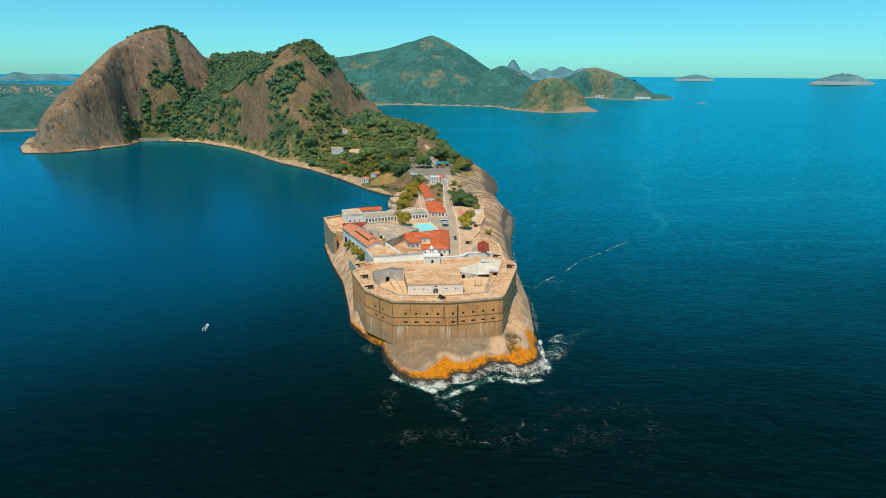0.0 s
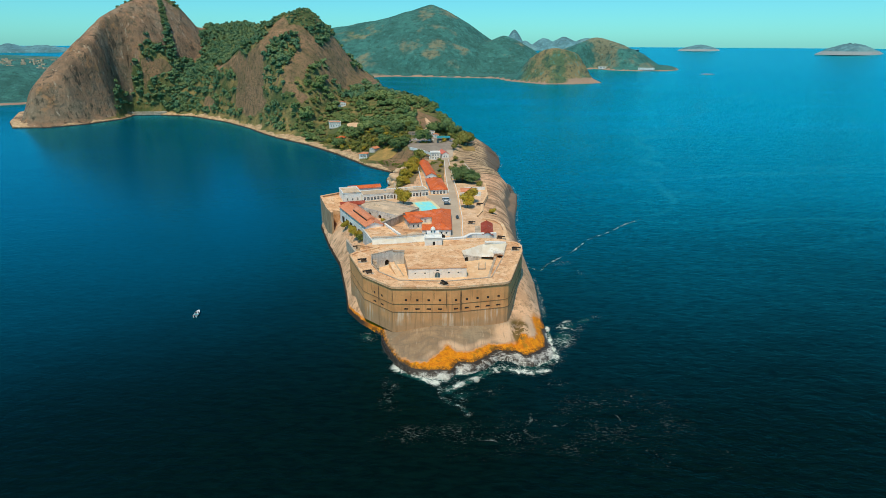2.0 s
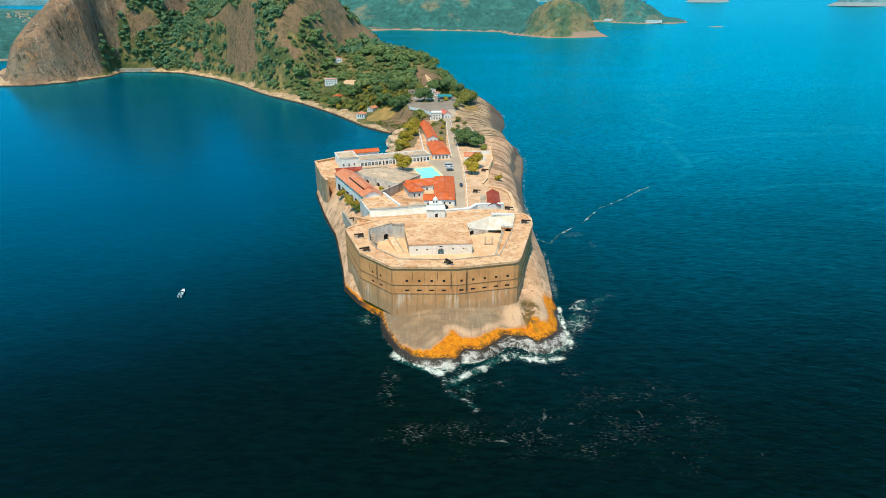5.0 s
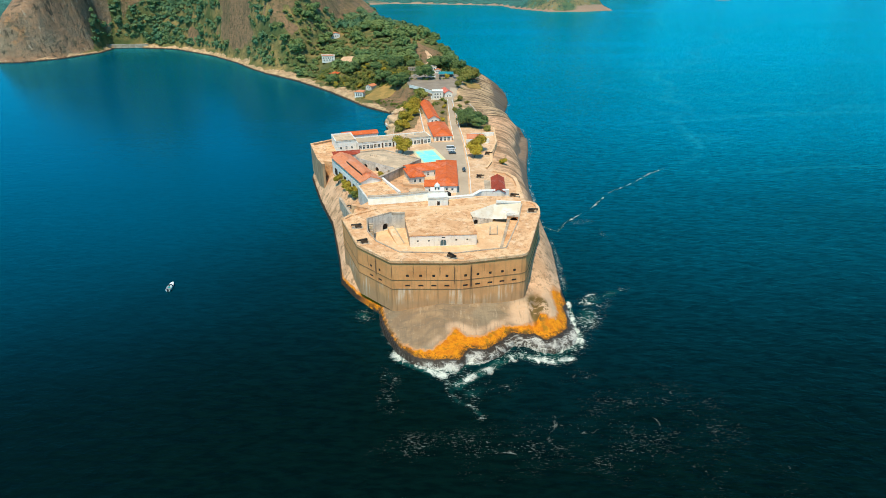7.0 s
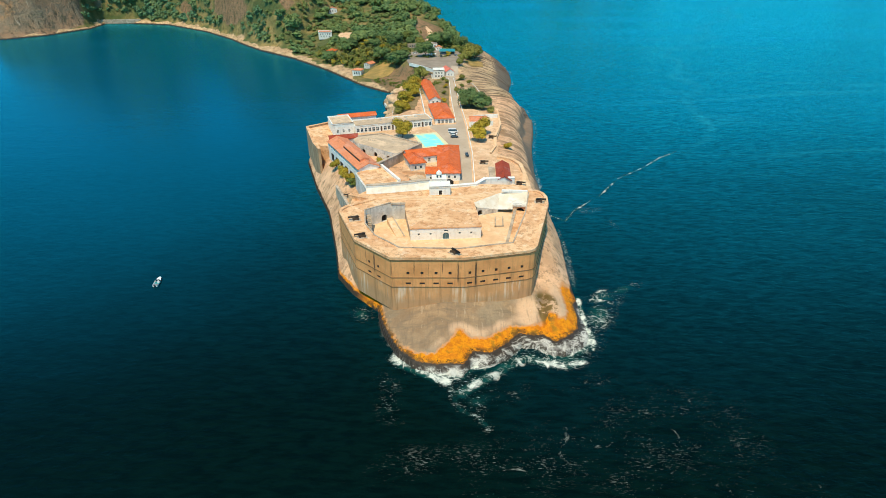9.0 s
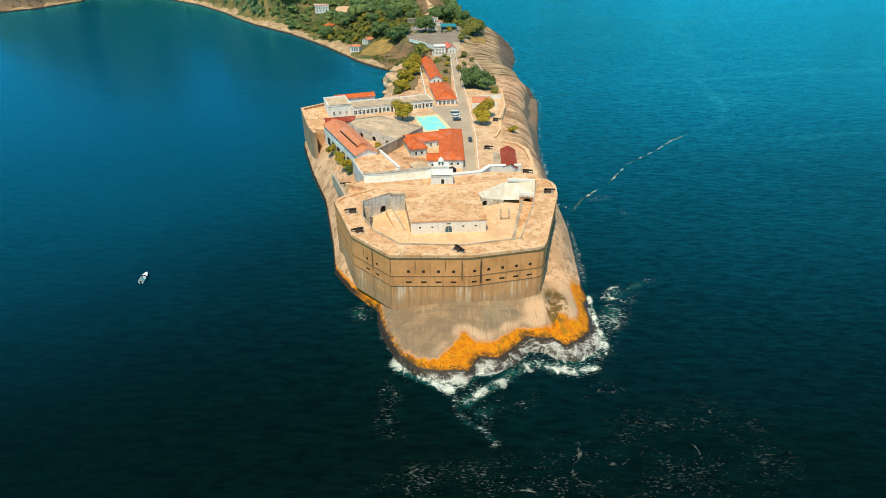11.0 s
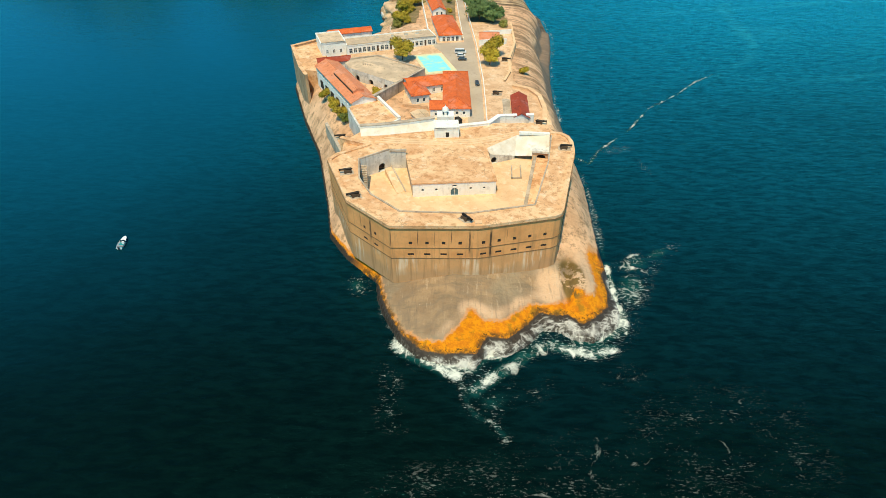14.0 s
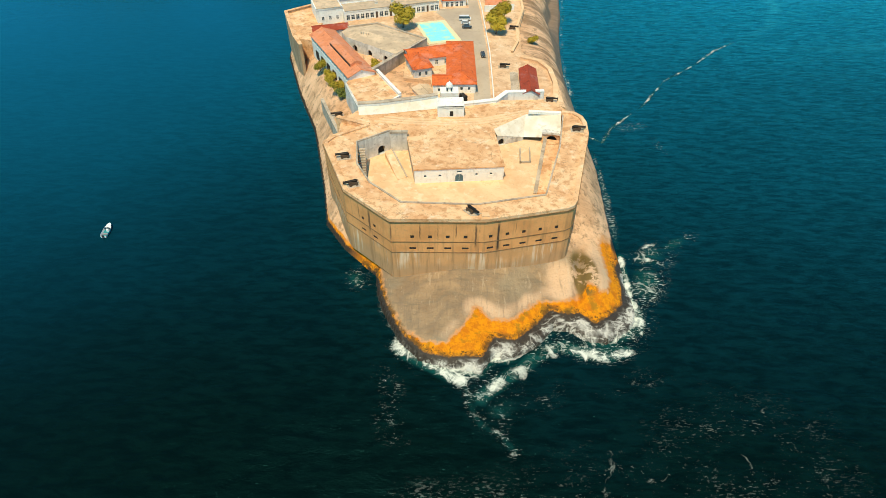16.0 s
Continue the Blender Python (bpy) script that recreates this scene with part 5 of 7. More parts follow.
part("slope", b, SLOPE, skirt)
rampart("rampart_wall", [(-2.2, 294.2), (9.7, 297.0), (14, 303.0), (27, 304.0)], 19.5, 23.0, 1.6, WHITE, "whitewashed rampart wall beside the road", WHITE)
rampart("rampart_wall", [(28.2, 295.8), (31.8, 302.5), (33.5, 316), (33.0, 328), (29.4, 336), (22.5, 340)], 19.5, 20.9, 1.5, COURT_FLOOR, "pale curved parapet wall above the rocks", COURT_FLOOR)
rampart("curtain_wall", [(-35.6, 320.0), (-16.3, 350.6)], 15.5, 23.8, 1.3, STONE, "grey stained curtain wall", STONE)
rampart("platform_parapet", [(-24.0, 302.0), (-35.0, 323.2)], 21.0, 23.0, 0.9, WHITE, "white parapet along the gun platform", WHITE)
rampart("platform_parapet", [(-31, 293.0), (-24.0, 302.0)], 16, 22.5, 0.8, WHITE, "white parapet along the gun platform")
rampart("platform_parapet", [(-45.6, 311), (-37.4, 290.0)], 14, 22.7, 0.8, PALE, "stained pale retaining wall of the platform")
rampart("west_wall", [(-54.5, 308), (-44.5, 283.5)], 12, 17.6, 0.9, STONE, "low stone wall on the west slope", STONE)
rampart("west_wall", [(-44.5, 283.5), (-33.5, 278.5)], 13, 23.6, 1.4, TERRACE, "tan wall joining the battery", TERRACE)
rampart("road_wall", [(9.2, 300), (9.9, 345), (8.7, 395), (5.7, 450), (2.6, 520)], 19.4, 20.9, 0.35, WHITE, "white road wall")
rampart("road_wall", [(-1.6, 520), (0.0, 450), (1.9, 402)], 19.4, 20.9, 0.35, WHITE, "white road wall")
rampart("alley_wall", [(-24.5, 498), (-15.2, 398)], 17.5, 21.4, 0.5, WHITE, "white alley wall beside the terraced houses")
rampart("terrace_wall", [(19.5, 345), (22.8, 356), (23.8, 372), (28.6, 395), (29.6, 430)], 16, 20.7, 0.9, MASONRY, "low tan terrace wall over the rocks", COURT_FLOOR)
rampart("terrace_wall", [(13, 409), (28, 412)], 18, 22.2, 0.6, WHITE, "white terrace wall behind the yard house")
rampart("cross_wall", [(9.8, 392.5), (24, 395.0)], 19.5, 22.8, 0.6, WHITE, "white yard wall")
rampart("bastion_wall", [(-69.5, 352), (-74.0, 361.5), (-84.0, 391.0), (-73.5, 400.0), (-62, 404)], 3, 20.4, 1.4, MASONRY, "tan bastion wall rising from the rock", TERRACE)
slab("platform_bastion", [(-66, 358), (-74.0, 361.5), (-84.0, 391.0), (-73.5, 400.0), (-62, 402), (-66, 376)][::-1], 8, 19.4, TERRACE, "tan bastion platform")


# ---- buildings ----
def local(cx, cy, turn):
    c, s = math.cos(radians(turn)), math.sin(radians(turn))
    return lambda a, b: (cx + c * a - s * b, cy + s * a + c * b)


def house(name, label, category, cx, cy, w, l, turn, z0, z1, roof, rise, wall_mat, roof_mat, openings=None, over=0.5, group="", chimney=False):
    """A building on a w x l plan, its front towards -y before it is turned. openings: side -> list of (s, width, sill, height, kind)."""
    t = thing(name, cx, cy, z0, label, category, group)
    g = local(cx, cy, turn)
    corner = [g(-w / 2, -l / 2), g(w / 2, -l / 2), g(w / 2, l / 2), g(-w / 2, l / 2)]
    b = Build()
    for side in range(4):
        p, q = corner[side], corner[(side + 1) % 4]
        hs = []
        for s, ww, sill, hh, kind in (openings or {}).get(side, ()):
            h = (s - ww / 2, s + ww / 2, z0 + sill, z0 + sill + hh)
            hs.append(h)
            o = part("door" if kind == "door" else "window", Build().pane(p, q, h, 0.22), WOOD if kind == "door" else (SHADE if kind == "arch" else GLASS), t)
            if kind == "window" and ww > 0.9:
                u = (Vector(q) - Vector(p)).normalized()
                m = Vector(p) + u * s
                f = Build()
                f.pane(p, q, (s - 0.05, s + 0.05, h[2], h[3]), 0.12)
                f.pane(p, q, (h[0], h[1], z0 + sill + hh * 0.6, z0 + sill + hh * 0.6 + 0.09), 0.12)
                part("frame", f, WHITE, o)
                part("sill", Build().pane(p, q, (h[0] - 0.1, h[1] + 0.1, h[2] - 0.14, h[2]), -0.12), WHITE, o)
        b.wall(p, q, z0 - 1.5, z1, hs, 0.3)
    if roof == "gable":
        for e in (-1, 1):
            a1, a2, a3 = g(-w / 2, e * l / 2), g(w / 2, e * l / 2), g(0, e * l / 2)
            b.face((*a1, z1), (*a2, z1), (*a3, z1 + rise))
    part("shell", b, wall_mat, t)
    if roof == "flat":
        part("roof", Build().prism(corner, z1 - 0.2, z1 + 0.02), roof_mat, t)
        loop = corner + [corner[0], corner[1]]
        part("parapet", Build().strip(loop, z1 - 0.1, z1 + rise, 0.12, 0.35), wall_mat, t)
        return t
    W, L = w / 2 + over, l / 2 + over
    ze = z1 - over * rise / (w / 2) * 0.6
    zr = z1 + rise
    k = max(0.0, L - W) if roof == "hip" else L
    th = 0.28
    r = Build()
    P = lambda a, b_, z: (*g(a, b_), z)
    for dz in (0, -th):
        r.face(P(-W, -L, ze + dz), P(0, -k, zr + dz), P(0, k, zr + dz), P(-W, L, ze + dz))
        r.face(P(W, -L, ze + dz), P(W, L, ze + dz), P(0, k, zr + dz), P(0, -k, zr + dz))
        if roof == "hip":
            r.face(P(-W, -L, ze + dz), P(W, -L, ze + dz), P(0, -k, zr + dz))
            r.face(P(W, L, ze + dz), P(-W, L, ze + dz), P(0, k, zr + dz))
    rim = [(-W, -L, ze), (W, -L, ze), (W, L, ze), (-W, L, ze)] if roof == "hip" else [(-W, -L, ze), (0, -k, zr), (W, -L, ze), (W, L, ze), (0, k, zr), (-W, L, ze)]
    for i in range(len(rim)):
        a, c = rim[i], rim[(i + 1) % len(rim)]
        r.face(P(*a), P(*c), P(c[0], c[1], c[2] - th), P(a[0], a[1], a[2] - th))
    ro = part("roof", r, roof_mat, t)
    part("ridge_cap", Build().tube(P(0, -k, zr + 0.03), P(0, k, zr + 0.03), 0.16, 0.16, 6), roof_mat, ro)
    if roof == "hip":
        for a, b_ in ((-1, -1), (1, -1), (1, 1), (-1, 1)):
            part("hip_cap", Build().tube(P(a * W, b_ * L, ze + 0.03), P(0, b_ * k, zr + 0.03), 0.13, 0.13, 6), roof_mat, ro)
    if chimney:
        part("chimney", Build().box(*g(w * 0.2, l * 0.2), z1, zr + 0.8, 0.8, 0.8, turn), wall_mat, t)
    return t


def bays(run, n, w, sill, h, kind="window", margin=1.0):
    return [(margin + (run - 2 * margin) * (i + 0.5) / n, w, sill, h, kind) for i in range(n)]


# garrison house round its little court: a long right wing, a rear wing and two short arms
house("garrison_house", "white garrison wing with an orange tiled roof", "building", -2.6, 327.5, 10.2, 38.0, 0.3, 20, 24.0, "hip", 2.1, WHITE, TILE,
      {0: bays(10.2, 3, 0.9, 1.3, 1.1), 3: bays(38, 9, 1.0, 1.2, 1.5), 1: bays(38, 10, 1.0, 1.2, 1.5)})
house("garrison_house", "white rear garrison wing with an orange tiled roof", "building", -13.6, 336.8, 10.4, 21.0, 108, 16.8, 23.95, "gable", 1.9, WHITE, TILE,
      {3: bays(21, 5, 1.0, 4.0, 1.6) + bays(21, 5, 1.0, 1.0, 1.6), 1: bays(21, 5, 1.0, 4.0, 1.6)})
house("garrison_house", "pale garrison arm with an orange tiled roof", "building", -19.0, 328.2, 7.2, 13.6, 17, 16.8, 23.9, "hip", 1.7, PALE, TILE,
      {0: bays(7.2, 2, 0.9, 3.9, 1.5) + bays(7.2, 2, 0.9, 0.9, 1.6), 3: bays(13.6, 3, 0.9, 3.9, 1.5)})
house("garrison_house", "short white arm with an orange tiled roof", "building", -9.6, 311.8, 8.0, 6.6, 90, 18.5, 23.9, "gable", 1.5, WHITE, TILE,
      {3: bays(6.6, 2, 0.8, 2.6, 1.1)}, over=0.4)
house("lean_to", "low lean-to with a weathered tan roof", "shed", -16.2, 312.5, 6.5, 8.0, 28, 17, 19.2, "gable", 0.7, PALE, FLATROOF, {0: bays(6.5, 2, 0.9, 0.6, 1.3, "door")}, over=0.3)

# guard house with its dark door, and the domed turret behind it
guard = house("guard_house", "small white guard house with a black doorway", "building", -6.6, 290.2, 8.8, 6.6, 3, Z_KEEP, 25.4, "flat", 0.5, WHITE, WHITE,
              {0: [(4.6, 1.2, 0.05, 2.0, "arch")]})


def make_turret():
    t = thing("chapel_turret", -7.0, 302.6, 19.5, "white domed turret with a small finial", "turret")
    part("base", Build().box(-7.0, 302.6, 19.0, 24.2, 6.4, 5.0, 3), WHITE, t)
    part("drum", Build().tube((-7.0, 302.6, 24.2), (-7.0, 302.6, 25.6), 1.2, 1.15, 14), WHITE, t)
    d = Build()
    rings = [(1.35, 25.6), (1.3, 26.0), (1.1, 26.5), (0.7, 26.9), (0.28, 27.1), (0.1, 27.6)]
    for (r0, z0), (r1, z1) in zip(rings, rings[1:]):
        d.tube((-7.0, 302.6, z0), (-7.0, 302.6, z1), r0, r1, 14, False)
    part("dome", d, WHITE, t, smooth=True)
    part("finial", Build().tube((-7.0, 302.6, 27.5), (-7.0, 302.6, 28.3), 0.08, 0.05, 6), STONE, t)
    for sx in (-1, 1):
        part("window", Build().box(-7.0 + sx * 0.75, 301.2, 24.6, 25.5, 0.5, 0.5), GLASS, t)
    # near-black block painted as the shadow in a low arch
    part("lower_arch", Build().box(-2.0, 301.0, 20.0, 23.2, 1.6, 3.0, 30), SHADE, t)


make_turret()

# old red hall on its arcade, with a raised ridge vent
HALL = (-50.6, 337.2, 27.8)
hall = house("red_hall", "long white hall with a faded orange tiled roof", "building", HALL[0], HALL[1], 10.4, 46.0, HALL[2], 15.5, 23.4, "gable", 2.1, WHITE, TILE_PALE,
             {3: bays(46, 16, 1.3, 5.4, 1.7), 0: bays(10.4, 2, 0.9, 4.8, 1.4)})
hg = local(*HALL)
lift = Build()
for sgn in (-1, 1):
    lift.face((*hg(0, -18), 26.6), (*hg(0, 6), 26.6), (*hg(sgn * 2.3, 6), 25.7), (*hg(sgn * 2.3, -18), 25.7))
    lift.face((*hg(sgn * 2.3, -18), 25.7), (*hg(sgn * 2.3, 6), 25.7), (*hg(sgn * 2.3, 6), 24.6), (*hg(sgn * 2.3, -18), 24.6))
for e in (-18, 6):
    lift.face((*hg(-2.3, e), 24.4), (*hg(2.3, e), 24.4), (*hg(2.3, e), 25.7), (*hg(0, e), 26.6), (*hg(-2.3, e), 25.7))
part("ridge_vent", lift, TILE_PALE, hall, "raised tiled ridge vent")
# thin near-black strip paints the shade along the vent's west side
part("vent_gap", Build().prism([hg(-2.5, -17.6), hg(-2.36, -17.6), hg(-2.36, 5.6), hg(-2.5, 5.6)], 24.7, 25.35), SHADE, hall)
# near-black boxes on the wall paint the shade inside the arcade
for k in range(6):
    c = hg(-5.25, -20 + 7.2 * k)
    part("arcade_arch", Build().box(*c, 15.2, 18.6, 0.5, 3.4, HALL[2]), SHADE, hall)
house("link_shed", "low shed with a dark red tiled roof", "shed", -59.5, 366.0, 5.4, 15.0, -74, 18.2, 22.4, "gable", 1.2, PALE, TILE_DARK)


def make_casemates():
    t = thing("old_casemates", -38, 346, 17, "weathered vaulted casemate block with a pale flat roof", "fort building")
    plan = [(-50.6, 351.5), (-28.0, 333.6), (-17.4, 349.6), (-38.5, 366), (-51.0, 361.5), (-53.0, 357)]
    w = Build()
    arches = [(s, s + 2.6, 18.4, 21.6) for s in (4.0, 12.5, 21.5)]
    w.wall(plan[0], plan[1], 16, 23.9, arches, 1.0)
    for i in range(1, 6):
        w.wall(plan[i], plan[(i + 1) % 6], 16, 23.9)
    part("vaulted_wall", w, PALE, t, "stained lime-washed walls")
    for h in arches:
        part("arch", Build().pane(plan[0], plan[1], h, 0.9), SHADE, t)
        part("arch_head", spandrels(plan[0], plan[1], h), PALE, t)
    r = Build()
    mid = [(-46.5, 357.6), (-27.0, 343.0)]
    ridge = 25.2
    q = [(*p, 23.9) for p in plan]
    r.face(q[0], q[1], (*mid[1], ridge), (*mid[0], ridge))
    r.face(q[1], q[2], (*mid[1], ridge))
    r.face(q[2], q[3], (*mid[0], ridge), (*mid[1], ridge))
    r.face(q[3], q[4], (*mid[0], ridge))
    r.face(q[4], q[5], (*mid[0], ridge))
    r.face(q[5], q[0], (*mid[0], ridge))
    part("roof", r, FLATROOF, t, "hipped roof of pale weathered render")
    part("parapet", Build().strip([plan[2], plan[3], plan[4]], 23.6, 24.6, 0.1, 0.6), STONE, t)
    for k in range(4):
        part("vent_pipe", Build().tube((-44 + 1.1 * k, 352.5 - 0.5 * k, 24.7), (-44 + 1.1 * k, 352.5 - 0.5 * k, 25.6), 0.18, 0.18, 8), STONE, t)


make_casemates()

# long white barrack
LONG = (-35.4, 392.6, 19.2)
house("long_barrack", "long white flat-roofed barrack with a row of tall openings", "building", LONG[0], LONG[1], 45.6, 12.0, LONG[2], 19.8, 23.9, "flat", 0.45, WHITE, FLATROOF,
      {0: [(1.6 + 2.25 * k, 1.0 if k in (6, 9, 12, 17) else 1.5, 0.1 if k in (6, 9, 12, 17) else 0.7, 3.0 if k in (6, 9, 12, 17) else 2.1, "door" if k in (6, 9, 12, 17) else "window") for k in range(20)],
       1: bays(12, 4, 1.0, 0.9, 1.6)})
lg = local(*LONG)
for k in range(4):
    p = lg(-6 + 7 * k + (k * k) % 3, 1.5)
    b = thing("roof_box", *p, 23.9, "small pale tank on the barrack roof", "roof tank", "roof tanks")
    part("tank", Build().box(*p, 23.9, 24.7, 1.4, 1.1, 19), PALE, b)
    part("lid", Build().box(*p, 24.7, 24.82, 1.5, 1.2, 19), STONE, b)
mp = lg(2, 5.2)
mast = thing("roof_mast", *mp, 23.9, "thin white mast on the barrack roof", "mast")
part("pole", Build().tube((*mp, 23.9), (*mp, 28.2), 0.07, 0.05, 6), WHITE, mast)
part("yard", Build().tube((mp[0] - 0.8, mp[1], 27.2), (mp[0] + 0.8, mp[1], 27.2), 0.04, 0.04, 6), WHITE, mast)
house("end_pavilion", "taller white pavilion at the end of the barrack", "building", -64.6, 388.6, 12.0, 17.0, 19.2, 19.4, 25.0, "flat", 0.6, WHITE, FLATROOF,
      {3: bays(17, 4, 0.9, 2.4, 1.4), 0: bays(12, 3, 1.0, 1.0, 1.6)})
house("store_shed", "narrow store with an orange tiled roof", "shed", -57.0, 402.8, 6.0, 22.0, -71, 19.0, 24.2, "gable", 1.2, WHITE, TILE, {0: bays(6, 1, 1, 1, 1.4)})

# terraced houses along the road, shed, yard house
house("terrace_house", "white terraced house with an orange hipped roof", "building", -6.9, 416.2, 11.4, 33.0, 8.2, 19.6, 23.3, "hip", 2.3, WHITE, TILE,
      {0: bays(11.4, 4, 1.3, 0.3, 2.3), 1: bays(33, 8, 1.0, 1.0, 1.6), 3: bays(33, 9, 1.0, 1.0, 1.6)})
house("terrace_house", "long terraced house with an orange gabled roof", "building", -15.0, 472.5, 7.4, 54.0, 8.7, 19.2, 23.0, "gable", 2.0, WHITE, TILE,
      {1: bays(54, 12, 1.0, 1.0, 1.5), 3: bays(54, 12, 1.0, 1.0, 1.5), 0: bays(7.4, 2, 0.9, 1.0, 1.5)})
house("gun_shed", "shed with a dark red gabled roof and pale end wall", "shed", 22.6, 314.0, 5.8, 20.5, -2.5, 20, 22.5, "gable", 1.6, PALE, TILE_DARK,
      {0: [(2.9, 1.6, 0.1, 2.0, "door")], 3: bays(20.5, 5, 0.9, 0.9, 1.1)})
slab("pavement_slabs", [(15.8, 306), (19.0, 305.8), (19.6, 326), (16.6, 326.4)], 19, 20.12, STONE, "grey stone slabs beside the gun shed", "pavement")
house("yard_house", "white yard house with a low orange tiled roof", "building", 15.4, 401.0, 12.6, 9.6, 90, 19.8, 22.4, "gable", 1.5, WHITE, TILE_PALE,
      {3: bays(9.6, 2, 0.9, 0.9, 1.2), 0: bays(12.6, 2, 1, 0.9, 1.2)})

# sports court
court_t = thing("sports_court", -12, 367.5, 20.0, "sky-blue sports court with a pale yellow border", "court")
part("border", Build().prism([(-15.6, 353.6), (-1.6, 357.8), (-9.2, 382.0), (-22.8, 378.2)], 19.8, 20.06), COURT_YELLOW, court_t)
part("playing_surface", Build().prism([(-14.9, 356.2), (-4.4, 359.3), (-10.6, 379.4), (-20.8, 376.4)], 19.9, 20.10), COURT_BLUE, court_t, "sky-blue painted surface")
part("centre_line", Build().prism([(-17.9, 366.1), (-7.6, 369.2), (-7.65, 369.4), (-17.95, 366.3)], 19.9, 20.115), COURT_YELLOW, court_t)


# ---- trees ----
def crown(seed, radius, height, lobes, leaves, leaf, core=True):
    """Leaf sprays over a few overlapping lobes, round a dark inner mass. Base of the crown at z = 0."""
    rng = np.random.default_rng(seed)
    C, R = [], []
    for k in range(lobes):
        a, f = rng.uniform(0, 2 * np.pi), math.sqrt(rng.uniform(0.0, 1.0)) * 0.62
        C.append((radius * f * math.cos(a), radius * f * math.sin(a), height * rng.uniform(0.26, 0.74)))
        R.append((radius * rng.uniform(0.38, 0.58), height * rng.uniform(0.24, 0.36)))
    C, R = np.array(C), np.array(R)
    V, F = [], []
    pick = rng.integers(0, lobes, leaves)
    d = rng.normal(size=(leaves, 3))
    d[:, 2] = np.abs(d[:, 2]) * 0.9 - 0.25
    d /= np.linalg.norm(d, axis=1, keepdims=True)
    reach = rng.uniform(0.72, 1.12, leaves)[:, None]
    P = C[pick] + d * reach * np.stack([R[pick, 0], R[pick, 0], R[pick, 1]], 1)
    nrm = d + (0, 0, 0.25) + rng.normal(size=d.shape) * 0.36
    nrm /= np.linalg.norm(nrm, axis=1, keepdims=True)
    side = np.cross(nrm, rng.normal(size=d.shape))
    side /= np.linalg.norm(side, axis=1, keepdims=True)
    up = np.cross(nrm, side)
    s = leaf * rng.uniform(0.6, 1.25, leaves)[:, None]
    quad = np.stack([P - side * s - up * s * 0.55, P + side * s * 0.8 - up * s * 0.7 + nrm * s * 0.25, P + side * s + up * s * 0.6, P - side * s * 0.7 + up * s * 0.75 + nrm * s * 0.2], 1)
    V.append(quad.reshape(-1, 3))
    F.append(np.arange(leaves * 4).reshape(-1, 4))
    n = leaves * 4
    if core:
        for c, r in zip(C, R):
            rings, seg = 3, 6
            ring = []
            for i in range(rings + 1):
                th = math.pi * i / rings
                for j in range(seg):
                    ph = 2 * math.pi * j / seg
                    w = 0.72 * rng.uniform(0.8, 1.1)
                    ring.append(c + w * np.array([r[0] * math.sin(th) * math.cos(ph), r[0] * math.sin(th) * math.sin(ph), r[1] * math.cos(th)]))
            V.append(np.array(ring))
            F.append(np.array([[n + i * seg + j, n + (i + 1) * seg + j, n + (i + 1) * seg + (j + 1) % seg, n + i * seg + (j + 1) % seg] for i in range(rings) for j in range(seg)]))
            n += (rings + 1) * seg
    return np.concatenate(V), np.concatenate(F)


def tree_kind(seed, label, radius, height, trunk, leaves, leaf, material, lobes=7):
    """One tree at the origin, with trunk, limbs and crown; it is moved to its first place, then copied."""
    t = thing("tree", 0, 0, 0, label, "tree", "trees on the headland")
    rng = random.Random(seed)
    b = Build()
    lean = (rng.uniform(-0.4, 0.4), rng.uniform(-0.4, 0.4))
    b.tube((0, 0, -0.8), (lean[0], lean[1], trunk), 0.05 * height, 0.03 * height, 7)
    part("trunk", b, BARK, t)
    for k in range(4):
        a = 2 * math.pi * (k + rng.random() * 0.5) / 4
        tip = (lean[0] + radius * 0.55 * math.cos(a), lean[1] + radius * 0.55 * math.sin(a), trunk + height * 0.38)
        part("limb", Build().tube((lean[0], lean[1], trunk * 0.85), tip, 0.024 * height, 0.01 * height, 5), BARK, t)
    V, F = crown(seed, radius, height, lobes, leaves, leaf)
    c = quick_mesh("crown", V + np.array([0, 0, trunk * 0.8]), F, material)
    c.parent = t
    return t


KINDS = [
    tree_kind(11, "broad dark green tree on a short trunk", 4.6, 6.2, 2.2, 1500, 0.36, LEAF_DARK, 9),
    tree_kind(12, "rounded green tree with dense foliage", 3.8, 5.6, 2.0, 1300, 0.34, LEAF_MID, 8),
    tree_kind(13, "wide spreading dark green tree", 5.6, 6.6, 2.6, 1700, 0.38, LEAF_DARK, 11),
    tree_kind(14, "yellow-green tree with sunlit foliage", 3.8, 6.0, 1.2, 1700, 0.30, LEAF_GOLD, 9),
    tree_kind(15, "olive green tree with an uneven crown", 4.2, 6.6, 2.2, 1400, 0.35, LEAF_OLIVE, 9),
]
placed = set()


def plant(kind, x, y, z, scale=1.0, turn=0.0):
    m = pose(x, y, z, 0, 0, turn)
    if kind not in placed:
        placed.add(kind)
        KINDS[kind].matrix_basis = m @ Matrix.Diagonal((scale, scale, scale, 1))
        return KINDS[kind]
    o = copy_thing(KINDS[kind], m)
    o.scale = (scale, scale, scale)
    return o


def height_at(x, y):
    return float(ground(np.array([x]), np.array([y]))[0][0])


